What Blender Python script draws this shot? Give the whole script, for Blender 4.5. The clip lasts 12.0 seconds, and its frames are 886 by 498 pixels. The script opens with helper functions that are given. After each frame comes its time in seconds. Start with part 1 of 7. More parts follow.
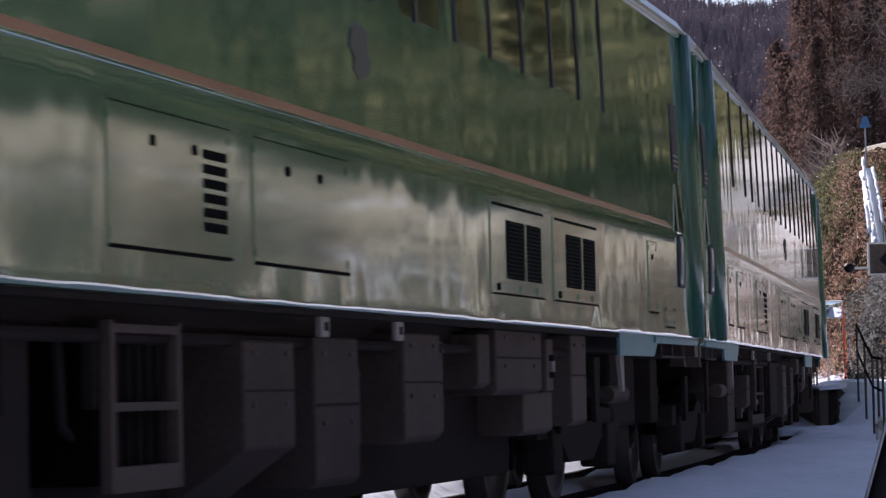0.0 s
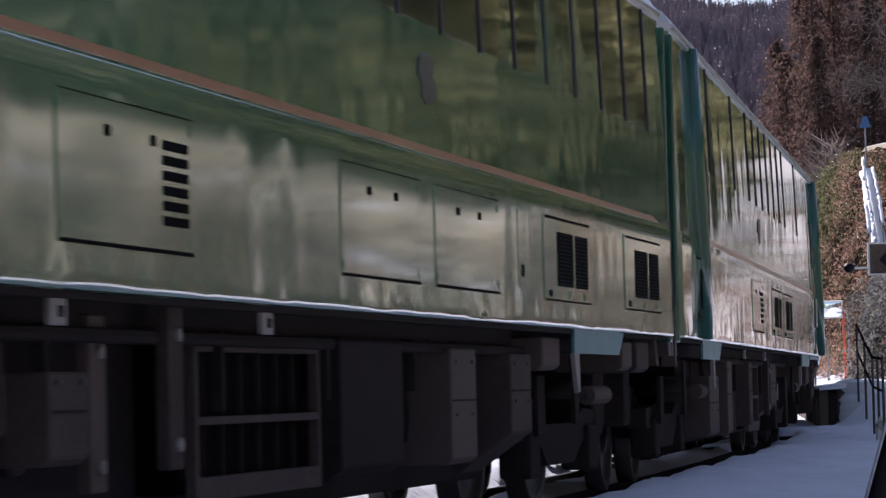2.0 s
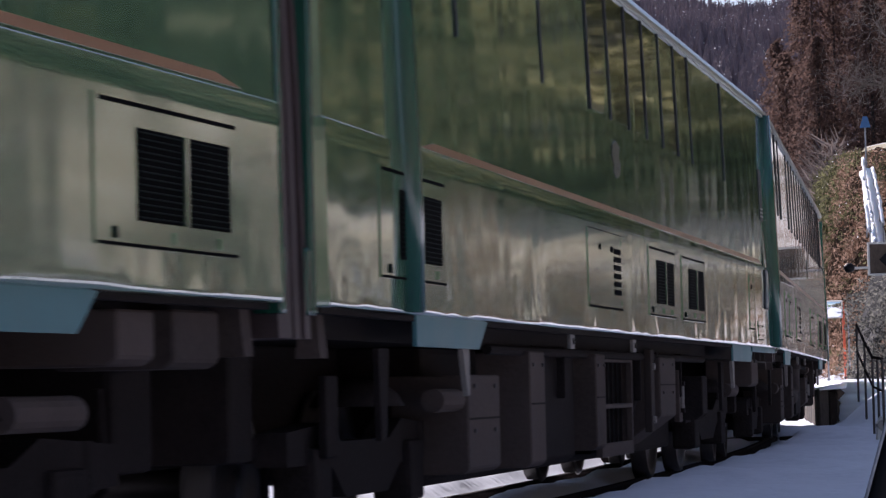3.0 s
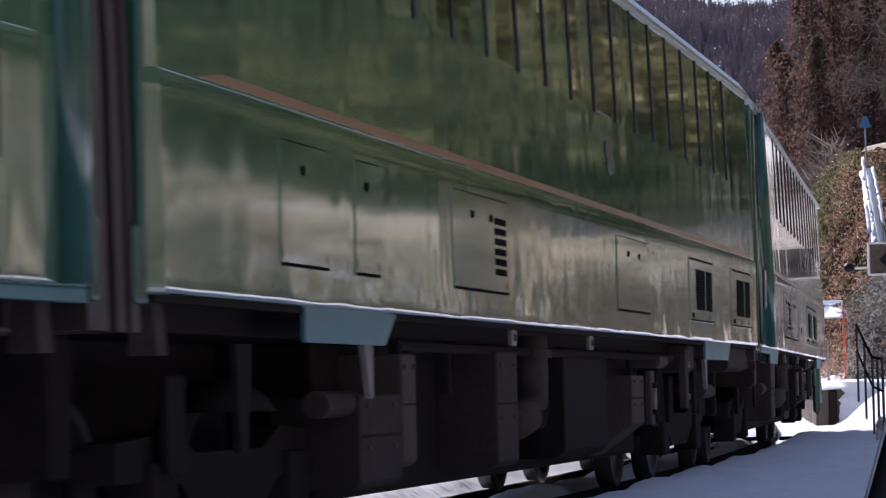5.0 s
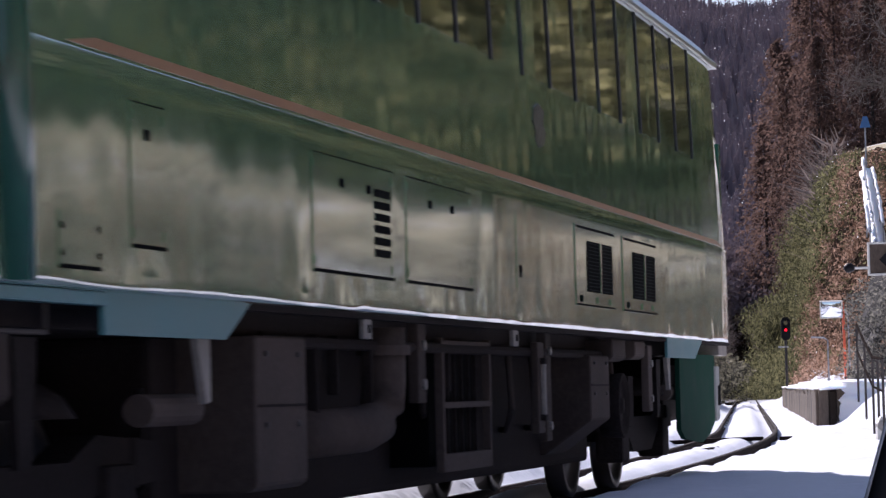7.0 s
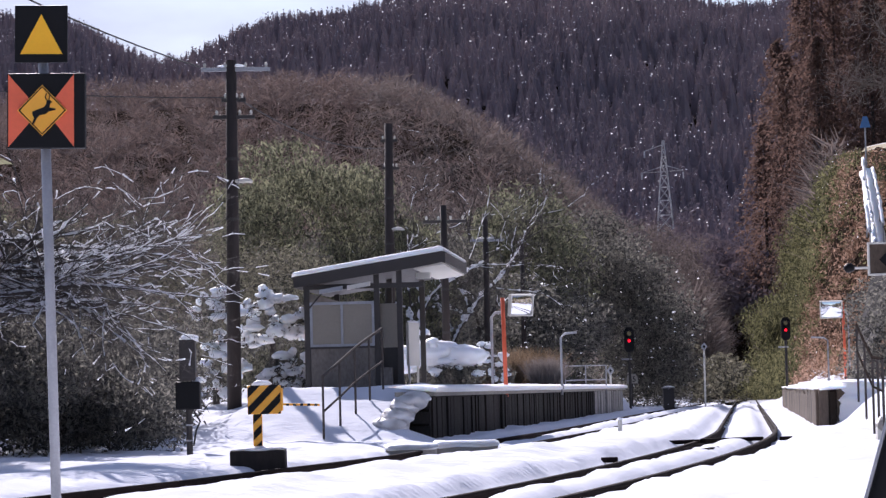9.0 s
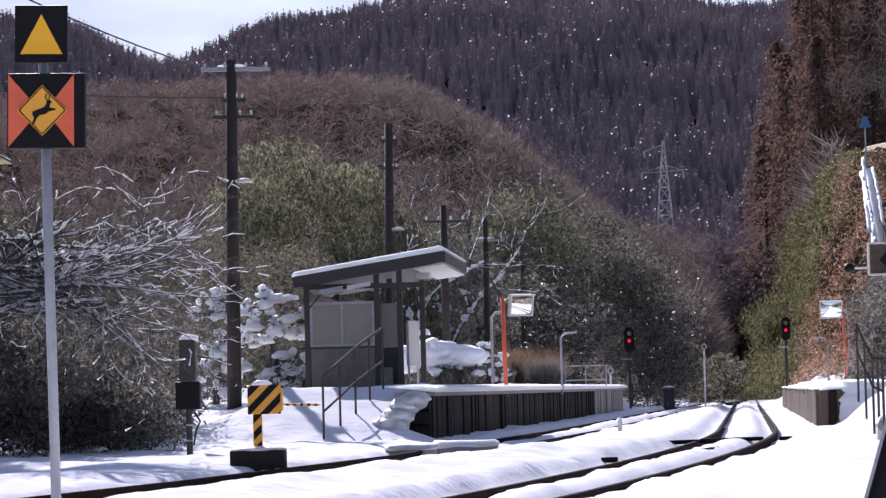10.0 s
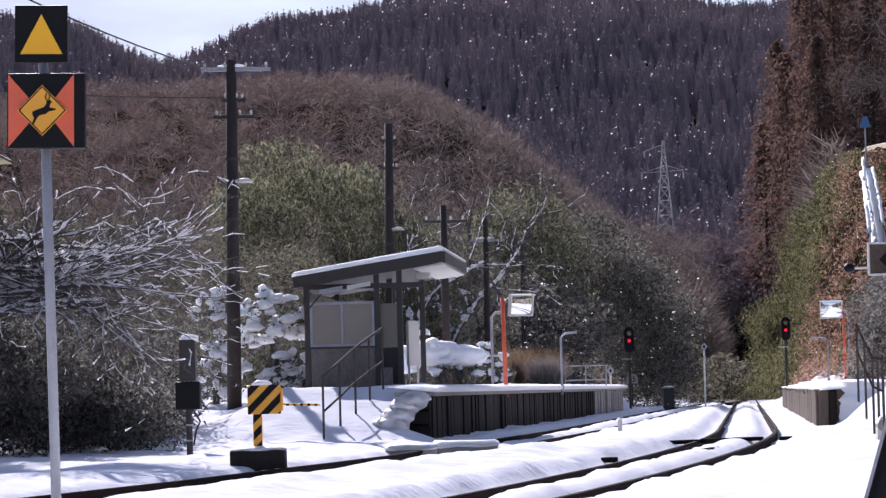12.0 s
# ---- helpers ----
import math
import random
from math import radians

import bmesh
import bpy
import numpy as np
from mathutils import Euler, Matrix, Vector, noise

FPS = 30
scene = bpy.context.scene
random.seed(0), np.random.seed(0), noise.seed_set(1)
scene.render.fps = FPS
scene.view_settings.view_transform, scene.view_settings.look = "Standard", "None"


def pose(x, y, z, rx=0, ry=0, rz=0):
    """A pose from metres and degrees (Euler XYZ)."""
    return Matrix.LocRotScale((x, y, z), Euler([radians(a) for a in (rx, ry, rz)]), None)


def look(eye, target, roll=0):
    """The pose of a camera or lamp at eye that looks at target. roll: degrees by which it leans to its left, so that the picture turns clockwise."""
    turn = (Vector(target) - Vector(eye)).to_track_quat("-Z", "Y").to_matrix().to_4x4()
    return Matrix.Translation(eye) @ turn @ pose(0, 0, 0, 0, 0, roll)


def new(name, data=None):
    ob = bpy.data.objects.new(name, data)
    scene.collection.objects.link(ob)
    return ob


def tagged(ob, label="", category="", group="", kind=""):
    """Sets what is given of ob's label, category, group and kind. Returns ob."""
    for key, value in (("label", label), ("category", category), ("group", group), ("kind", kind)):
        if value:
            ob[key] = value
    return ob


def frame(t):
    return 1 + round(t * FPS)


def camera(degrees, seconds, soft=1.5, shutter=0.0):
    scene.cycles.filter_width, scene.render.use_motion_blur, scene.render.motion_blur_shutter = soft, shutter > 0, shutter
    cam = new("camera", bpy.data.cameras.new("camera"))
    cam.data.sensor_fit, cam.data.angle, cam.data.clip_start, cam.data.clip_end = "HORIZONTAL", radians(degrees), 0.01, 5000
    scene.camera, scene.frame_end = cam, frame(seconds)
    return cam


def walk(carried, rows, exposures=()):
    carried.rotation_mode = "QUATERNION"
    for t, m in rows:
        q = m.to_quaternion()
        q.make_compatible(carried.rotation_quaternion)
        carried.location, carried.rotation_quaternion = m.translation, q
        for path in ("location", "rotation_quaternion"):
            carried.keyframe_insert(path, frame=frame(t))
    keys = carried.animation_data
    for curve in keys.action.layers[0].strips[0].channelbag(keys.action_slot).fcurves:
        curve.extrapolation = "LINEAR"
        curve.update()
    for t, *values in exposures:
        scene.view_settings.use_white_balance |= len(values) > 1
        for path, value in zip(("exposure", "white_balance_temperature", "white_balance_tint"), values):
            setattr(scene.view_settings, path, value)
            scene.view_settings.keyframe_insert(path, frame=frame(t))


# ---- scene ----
# ---------- camera: a long lens on a tripod beside the line, 0.85 m over rail level ----------
EYE = Vector((0.0, 0.0, 0.848))
cam = camera(17.15, 12.0, soft=1.35, shutter=0.18)
VIEW = look(EYE, (0.0, 1.0, 0.848 + math.tan(0.0490)), -1.4)
walk(cam, [(0.0, VIEW), (12.0, VIEW)], [(0.0, 0.75, 6150, 24), (12.0, 0.75, 6150, 24)])

# ---------- light: clear winter sky, sun ahead of the camera over the valley ----------
SUN_AZ, SUN_EL = -13.0, 28.0
sky = bpy.data.worlds.new("sky")
scene.world = sky
sky.use_nodes = True
wn, wl = sky.node_tree.nodes, sky.node_tree.links
tex = wn.new("ShaderNodeTexSky")
tex.sky_type, tex.sun_disc = "NISHITA", False
tex.sun_elevation, tex.sun_rotation = radians(SUN_EL), radians(SUN_AZ)
tex.air_density, tex.dust_density, tex.ozone_density = 1.0, 0.25, 1.2
wc = wn.new("ShaderNodeTexCoord")
wmap = wn.new("ShaderNodeMapping")
wmap.inputs["Scale"].default_value = (1.6, 1.6, 5.0)
wnoise = wn.new("ShaderNodeTexNoise")
wnoise.inputs["Scale"].default_value, wnoise.inputs["Detail"].default_value = 2.3, 7.0
wramp = wn.new("ShaderNodeValToRGB")
wramp.color_ramp.elements[0].position, wramp.color_ramp.elements[1].position = 0.47, 0.70
wmix = wn.new("ShaderNodeMix")
wmix.data_type = "RGBA"
wmix.inputs[7].default_value = (5.0, 5.4, 7.2, 1)
wl.new(wc.outputs["Generated"], wmap.inputs["Vector"])
wl.new(wmap.outputs["Vector"], wnoise.inputs["Vector"])
wl.new(wnoise.outputs["Fac"], wramp.inputs["Fac"])
wl.new(wramp.outputs["Color"], wmix.inputs[0])
wl.new(tex.outputs["Color"], wmix.inputs[6])
wl.new(wmix.outputs[2], wn["Background"].inputs["Color"])
wn["Background"].inputs["Strength"].default_value = 0.062
sun = new("sun", bpy.data.lights.new("sun", "SUN"))
sun.data.energy, sun.data.angle, sun.data.color = 5.0, radians(0.55), (1.0, 0.965, 0.92)
_a, _e = radians(SUN_AZ), radians(SUN_EL)
sun.matrix_world = look((0, 0, 60), (-math.sin(_a) * math.cos(_e), -math.cos(_a) * math.cos(_e), 60 - math.sin(_e)))


# ---------- materials ----------
def mat(name, base, rough=0.6, metal=0.0, vary=0.25, grain=6.0, fine=60.0, bump=0.15, coat=0.0, ior=1.5, second=None, island=0.0, spec=0.5,
        stretch=(1, 1, 1), wave=0.0, sss=0.0, obj=0.0, thin=0.0):
    """A procedural surface: colour at two scales, roughness that follows it, fine relief."""
    m = bpy.data.materials.new(name)
    m.use_nodes = True
    n, l = m.node_tree.nodes, m.node_tree.links
    b = n["Principled BSDF"]
    co = n.new("ShaderNodeTexCoord")
    mp = n.new("ShaderNodeMapping")
    mp.inputs["Scale"].default_value = stretch
    l.new(co.outputs["Object"], mp.inputs["Vector"])
    n1, n2 = n.new("ShaderNodeTexNoise"), n.new("ShaderNodeTexNoise")
    n1.inputs["Scale"].default_value, n1.inputs["Detail"].default_value = grain, 5.0
    n2.inputs["Scale"].default_value, n2.inputs["Detail"].default_value = fine, 3.0
    for q in (n1, n2):
        l.new(mp.outputs["Vector"], q.inputs["Vector"])
    add = n.new("ShaderNodeMath")
    add.operation = "MULTIPLY_ADD"
    add.inputs[1].default_value = 0.35
    l.new(n2.outputs["Fac"], add.inputs[0])
    half = n.new("ShaderNodeMath")
    half.operation = "MULTIPLY"
    half.inputs[1].default_value = 0.65
    l.new(n1.outputs["Fac"], half.inputs[0])
    l.new(half.outputs[0], add.inputs[2])
    last = add.outputs[0]
    for amount, node_type, out in ((island, "ShaderNodeNewGeometry", "Random Per Island"), (obj, "ShaderNodeObjectInfo", "Random")):
        if amount:
            g = n.new(node_type)
            k = n.new("ShaderNodeMath")
            k.operation = "MULTIPLY_ADD"
            k.inputs[1].default_value = amount
            l.new(g.outputs[out], k.inputs[0])
            off = n.new("ShaderNodeMath")
            off.operation = "SUBTRACT"
            off.inputs[1].default_value = amount / 2
            l.new(last, off.inputs[0])
            l.new(off.outputs[0], k.inputs[2])
            last = k.outputs[0]
    r = n.new("ShaderNodeValToRGB")
    e = r.color_ramp.elements
    e[0].position, e[1].position = 0.28, 0.72
    lo = [c * (1 - vary) for c in base]
    hi = [min(1, c * (1 + vary)) for c in base] if second is None else second
    e[0].color, e[1].color = (*lo, 1), (*hi, 1)
    l.new(last, r.inputs["Fac"])
    l.new(r.outputs["Color"], b.inputs["Base Color"])
    b.inputs["Metallic"].default_value = metal
    b.inputs["IOR"].default_value = ior
    b.inputs["Specular IOR Level"].default_value = spec
    b.inputs["Coat Weight"].default_value = coat
    b.inputs["Coat Roughness"].default_value = max(0.03, rough * 0.7)
    if sss:
        b.inputs["Subsurface Weight"].default_value = sss
        b.inputs["Subsurface Radius"].default_value = (0.05, 0.06, 0.08)
    if thin:
        tr, ms = n.new("ShaderNodeBsdfTranslucent"), n.new("ShaderNodeMixShader")
        ms.inputs[0].default_value = thin
        l.new(r.outputs["Color"], tr.inputs["Color"])
        l.new(b.outputs[0], ms.inputs[1]), l.new(tr.outputs[0], ms.inputs[2])
        l.new(ms.outputs[0], n["Material Output"].inputs["Surface"])
    rr = n.new("ShaderNodeMapRange")
    rr.inputs["To Min"].default_value, rr.inputs["To Max"].default_value = max(0.02, rough * 0.75), min(1, rough * 1.25)
    l.new(n1.outputs["Fac"], rr.inputs["Value"])
    l.new(rr.outputs["Result"], b.inputs["Roughness"])
    bp = n.new("ShaderNodeBump")
    bp.inputs["Strength"].default_value, bp.inputs["Distance"].default_value = bump, 0.02
    l.new(n2.outputs["Fac"], bp.inputs["Height"])
    if wave:
        n3 = n.new("ShaderNodeTexNoise")
        n3.inputs["Scale"].default_value, n3.inputs["Detail"].default_value = 1.0, 1.0
        m3 = n.new("ShaderNodeMapping")
        m3.inputs["Scale"].default_value = (1.0, 1.15, 0.45)
        l.new(co.outputs["Object"], m3.inputs["Vector"])
        l.new(m3.outputs["Vector"], n3.inputs["Vector"])
        b2 = n.new("ShaderNodeBump")
        b2.inputs["Strength"].default_value, b2.inputs["Distance"].default_value = wave, 0.03
        l.new(n3.outputs["Fac"], b2.inputs["Height"])
        l.new(bp.outputs["Normal"], b2.inputs["Normal"])
        l.new(b2.outputs["Normal"], b.inputs["Normal"])
        l.new(b2.outputs["Normal"], b.inputs["Coat Normal"])
    else:
        l.new(bp.outputs["Normal"], b.inputs["Normal"])
    return m


def glow(name, colour, strength):
    m = bpy.data.materials.new(name)
    m.use_nodes = True
    b = m.node_tree.nodes["Principled BSDF"]
    b.inputs["Base Color"].default_value = (*colour, 1)
    b.inputs["Emission Color"].default_value = (*colour, 1)
    b.inputs["Emission Strength"].default_value = strength
    return m


PAINT = mat("green_coach_paint", (0.090, 0.172, 0.090), 0.075, 0.0, 0.12, 0.8, 40, 0.0, coat=1.0, ior=1.9)
PAINT_POST = mat("bright_green_paint", (0.008, 0.075, 0.045), 0.22, 0.0, 0.15, 2, 40, 0.02, coat=0.6)
STRIPE = mat("bronze_stripe_paint", (0.30, 0.145, 0.075), 0.3, 0.0, 0.15, 2, 50, 0.02, coat=0.5)
TRIM = mat("pale_metal_trim", (0.40, 0.40, 0.36), 0.3, 0.7, 0.12, 3, 60, 0.05)
ROOFP = mat("grey_roof_sheet", (0.42, 0.45, 0.44), 0.35, 0.3, 0.15, 2, 40, 0.05)
# olive base puts the reflected hillside into the glass colour
GLASS = mat("olive_reflection_glass", (0.085, 0.090, 0.040), 0.05, 0.0, 0.2, 1, 20, 0.0, coat=1.0, ior=1.9, wave=0.06)
RUBBER = mat("black_rubber", (0.012, 0.012, 0.013), 0.6, 0.0, 0.3, 5, 60, 0.1)
BLACK = mat("black_slot", (0.004, 0.004, 0.004), 0.9, 0.0, 0.2, 5, 60, 0.1, spec=0.03)
BLUE = mat("pale_blue_step_paint", (0.062, 0.190, 0.205), 0.45, 0.0, 0.12, 3, 50, 0.05)
UNDER = mat("grimy_underframe_steel", (0.023, 0.0185, 0.0175), 0.8, 0.0, 0.45, 3, 40, 0.3, spec=0.06)
BOXP = mat("dusty_grey_equipment_paint", (0.072, 0.056, 0.049), 0.8, 0.0, 0.35, 2.2, 30, 0.2, obj=0.5, spec=0.1)
STEEL = mat("worn_wheel_steel", (0.055, 0.048, 0.045), 0.5, 0.4, 0.35, 6, 60, 0.15)
SLAT = mat("dark_green_slats", (0.008, 0.013, 0.011), 0.7, 0.0, 0.2, 4, 50, 0.05, spec=0.05)
BELLOWS = mat("dark_gangway_rubber", (0.05, 0.03, 0.028), 0.6, 0.0, 0.3, 4, 50, 0.15)
EMBLEM = mat("brown_metal_emblem", (0.05, 0.05, 0.033), 0.4, 0.4, 0.4, 12, 60, 0.3)
LUG = mat("pale_worn_steel", (0.24, 0.215, 0.19), 0.6, 0.0, 0.3, 8, 60, 0.2, spec=0.2)
APRON = mat("matt_green_apron_paint", (0.010, 0.050, 0.032), 0.8, 0.0, 0.25, 3, 40, 0.1, spec=0.05)
PLOUGH = mat("grey_plough_paint", (0.22, 0.23, 0.22), 0.6, 0.0, 0.2, 4, 40, 0.1)

SNOW = mat("fresh_snow", (0.88, 0.89, 0.90), 0.65, 0.0, 0.03, 1.2, 14, 0.30, spec=0.25, sss=0.7)
SNOW.node_tree.nodes["Principled BSDF"].inputs["Subsurface Radius"].default_value = (0.16, 0.18, 0.21)
SNOW.node_tree.nodes["Principled BSDF"].inputs["Subsurface Scale"].default_value = 1.0
# snow dimmed and tanned to tone its reflection in the flanks
TANSNOW = mat("dimmed_tan_snow", (0.54, 0.51, 0.46), 0.75, 0.0, 0.12, 0.8, 9, 0.4, spec=0.15)
FLECK = mat("thin_snow_fleck", (0.86, 0.87, 0.89), 0.65, 0.0, 0.03, 1.2, 14, 0.35, spec=0.25, thin=0.5)
RAILM = mat("dark_rusty_rail", (0.018, 0.013, 0.012), 0.95, 0.0, 0.4, 5, 50, 0.3, spec=0.02)
CONC = mat("weathered_concrete", (0.30, 0.28, 0.25), 0.85, 0.0, 0.3, 3, 40, 0.4)
STAINED = mat("stained_dark_concrete", (0.020, 0.017, 0.015), 0.9, 0.0, 0.5, 2.0, 30, 0.4, second=(0.034, 0.029, 0.026), obj=0.35, spec=0.2, stretch=(1, 1, 0.25))
PALEPANEL = mat("pale_concrete_plank", (0.34, 0.33, 0.31), 0.85, 0.0, 0.25, 3, 40, 0.3, obj=0.4)
GALV = mat("galvanised_steel", (0.34, 0.35, 0.37), 0.5, 0.3, 0.2, 5, 60, 0.1)
DARKSTEEL = mat("brown_painted_steel", (0.040, 0.034, 0.031), 0.6, 0.0, 0.25, 5, 50, 0.1)
RAILGREY = mat("dull_grey_brown_tube", (0.085, 0.074, 0.068), 0.9, 0.0, 0.2, 5, 50, 0.08, spec=0.02)
WOODPOLE = mat("creosoted_timber", (0.038, 0.028, 0.024), 0.8, 0.0, 0.45, 4, 50, 0.4, stretch=(1, 1, 0.08))
ORANGE = mat("orange_fluorescent_paint", (0.75, 0.13, 0.055), 0.5, 0.0, 0.1, 4, 50, 0.05)
YELLOW = mat("yellow_sign_paint", (0.88, 0.40, 0.03), 0.45, 0.0, 0.08, 4, 50, 0.03)
AMBER = mat("amber_sign_paint", (0.95, 0.47, 0.008), 0.45, 0.0, 0.08, 4, 50, 0.03)
BLACKP = mat("black_sign_paint", (0.009, 0.009, 0.010), 0.55, 0.0, 0.2, 4, 50, 0.03, spec=0.15)
WALLP = mat("weathered_shelter_board", (0.17, 0.15, 0.13), 0.8, 0.0, 0.55, 1.6, 25, 0.2, stretch=(1, 1, 0.5))
WINDOWP = mat("frosted_shelter_pane", (0.27, 0.235, 0.19), 0.35, 0.0, 0.12, 1.5, 20, 0.05)
CREAM = mat("cream_soffit_paint", (0.62, 0.60, 0.54), 0.6, 0.0, 0.1, 3, 40, 0.05)
BARK = mat("dark_bark", (0.048, 0.039, 0.034), 0.9, 0.0, 0.4, 6, 40, 0.4)
# twig and leaf colours below are lifted a little for haze
TWIG = mat("brown_winter_twigs", (0.185, 0.139, 0.125), 0.9, 0.0, 0.35, 0.15, 4, 0.0, island=0.5, spec=0.08, thin=0.3)
PALETWIG = mat("grey_winter_twigs", (0.196, 0.159, 0.143), 0.9, 0.0, 0.3, 0.15, 4, 0.0, island=0.5, spec=0.08, thin=0.3)
# pale purple-grey base carries the distance haze in the cedar colour
CEDAR = mat("hazed_cedar_foliage", (0.185, 0.161, 0.185), 0.95, 0.0, 0.15, 0.012, 0.12, 0.0, second=(0.308, 0.244, 0.249), island=0.16, spec=0.0, thin=0.12)
REDCEDAR = mat("rusty_cedar_foliage", (0.121, 0.081, 0.069), 0.95, 0.0, 0.35, 0.2, 2, 0.0, second=(0.207, 0.132, 0.106), island=0.3, spec=0.05, thin=0.4)
LEAF = mat("dark_evergreen_leaves", (0.090, 0.089, 0.087), 0.85, 0.0, 0.4, 0.5, 4, 0.0, second=(0.190, 0.182, 0.155), island=0.9, spec=0.08, thin=0.55)
# base raised so the unseen bank looks sunlit in the flank reflections
LITWOOD = mat("lit_olive_leaves", (0.115, 0.118, 0.056), 0.85, 0.0, 0.4, 0.3, 3, 0.0, second=(0.35, 0.325, 0.155), island=1.0, spec=0.08, thin=0.6)
CANE = mat("dull_dwarf_bamboo", (0.066, 0.070, 0.036), 0.85, 0.0, 0.4, 0.3, 3, 0.0, second=(0.165, 0.158, 0.080), island=0.9, spec=0.08, thin=0.55)
GROVE = mat("dull_green_grove_leaves", (0.092, 0.099, 0.071), 0.85, 0.0, 0.4, 0.3, 3, 0.0, second=(0.216, 0.216, 0.140), island=0.9, spec=0.06, thin=0.55)
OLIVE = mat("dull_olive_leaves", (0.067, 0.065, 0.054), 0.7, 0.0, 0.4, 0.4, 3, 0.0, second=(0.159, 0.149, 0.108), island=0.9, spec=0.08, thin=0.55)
DRYLEAF = mat("russet_dry_leaves", (0.21, 0.12, 0.08), 0.9, 0.0, 0.4, 0.4, 4, 0.0, second=(0.42, 0.275, 0.20), island=0.7, spec=0.08, thin=0.4)
PALEBRANCH = mat("pale_frosted_branches", (0.26, 0.225, 0.20), 0.9, 0.0, 0.3, 0.3, 5, 0.0, island=0.5, spec=0.05, thin=0.3)
REED = mat("dry_blond_reeds", (0.17, 0.115, 0.070), 0.9, 0.0, 0.35, 1, 8, 0.0, second=(0.36, 0.26, 0.17), island=0.6, spec=0.05, thin=0.4)
REDLAMP = glow("red_signal_lens", (1.0, 0.006, 0.02), 1.7)


# ---------- mesh helpers ----------
def link(name, bm, material, parent=None, label="", smooth=False):
    me = bpy.data.meshes.new(name)
    bm.to_mesh(me)
    bm.free()
    me.materials.append(material)
    if smooth:
        me.polygons.foreach_set("use_smooth", [True] * len(me.polygons))
    ob = new(name, me)
    ob.parent = parent
    return tagged(ob, label) if label else ob


def part(name, bm, material, parent, label="", smooth=False):
    """One mesh object under a thing or under a part of it."""
    return link(name, bm, material, parent, label, smooth)


def soup(name, verts, faces, material, parent=None, smooth=False):
    """A mesh of loose triangles or quads from arrays."""
    me = bpy.data.meshes.new(name)
    verts, faces = np.asarray(verts, np.float32), np.asarray(faces, np.int32)
    k = faces.shape[1]
    me.vertices.add(len(verts)), me.loops.add(faces.size), me.polygons.add(len(faces))
    me.vertices.foreach_set("co", verts.ravel())
    me.loops.foreach_set("vertex_index", faces.ravel())
    me.polygons.foreach_set("loop_start", np.arange(0, faces.size, k, dtype=np.int32))
    me.update(calc_edges=True)
    if smooth:
        me.polygons.foreach_set("use_smooth", np.ones(len(faces), bool))
    me.materials.append(material)
    ob = new(name, me)
    ob.parent = parent
    return ob


def empty(name, m=None, label="", category="", group="", kind=""):
    ob = new(name)
    ob.empty_display_size = 0.2
    if m is not None:
        ob.matrix_world = m
    return tagged(ob, label, category, group, kind)


def box(x0, x1, y0, y1, z0, z1, bevel=0.0, bm=None):
    bm = bm or bmesh.new()
    got = bmesh.ops.create_cube(bm, size=1.0)["verts"]
    for v in got:
        v.co = Vector(((x0 + x1) / 2 + v.co.x * (x1 - x0), (y0 + y1) / 2 + v.co.y * (y1 - y0), (z0 + z1) / 2 + v.co.z * (z1 - z0)))
    if bevel:
        edges = {e for v in got for e in v.link_edges}
        bmesh.ops.bevel(bm, geom=list(edges), offset=bevel, segments=2, affect="EDGES", profile=0.6)
    return bm


def tube(p, q, r0, r1=None, n=10, bm=None, cap=True):
    """A round bar from p to q."""
    bm = bm or bmesh.new()
    p, q = Vector(p), Vector(q)
    r1 = r0 if r1 is None else r1
    d = q - p
    turn = d.to_track_quat("Z", "Y").to_matrix().to_4x4()
    bmesh.ops.create_cone(bm, cap_ends=cap, segments=n, radius1=r0, radius2=r1, depth=d.length,
                          matrix=Matrix.Translation((p + q) / 2) @ turn)
    return bm


def pipe(points, r, n=8, bm=None):
    return sweep(points, r, n, bm)


def prism(outline, depth, axis="x", at=0.0, bm=None):
    """An outline of (u, v) pairs, given depth along an axis: x takes (y, z), y takes (x, z), z takes (x, y)."""
    bm = bm or bmesh.new()

    def place(u, v, w):
        return {"x": (w, u, v), "y": (u, w, v), "z": (u, v, w)}[axis]
    a = [bm.verts.new(place(u, v, at)) for u, v in outline]
    b = [bm.verts.new(place(u, v, at + depth)) for u, v in outline]
    bm.faces.new(a), bm.faces.new(b[::-1])
    for i in range(len(a)):
        j = (i + 1) % len(a)
        bm.faces.new((a[i], b[i], b[j], a[j]))
    bmesh.ops.recalc_face_normals(bm, faces=bm.faces[:])
    return bm


def sweep(points, r, n=12, bm=None):
    """One round bar bent along points, in one piece."""
    bm = bm or bmesh.new()
    pts = [Vector(q) for q in points]
    rows = []
    for i, q in enumerate(pts):
        d = (pts[min(i + 1, len(pts) - 1)] - pts[max(i - 1, 0)]).normalized()
        a = d.cross(Vector((0, 1, 0)) if abs(d.y) < 0.9 else Vector((1, 0, 0))).normalized()
        b = d.cross(a)
        rows.append([bm.verts.new(q + (a * math.cos(2 * math.pi * k / n) + b * math.sin(2 * math.pi * k / n)) * r) for k in range(n)])
    for u, v in zip(rows, rows[1:]):
        for k in range(n):
            bm.faces.new((u[k], u[(k + 1) % n], v[(k + 1) % n], v[k]))
    bm.faces.new(rows[0][::-1]), bm.faces.new(rows[-1])
    bmesh.ops.recalc_face_normals(bm, faces=bm.faces[:])
    return bm


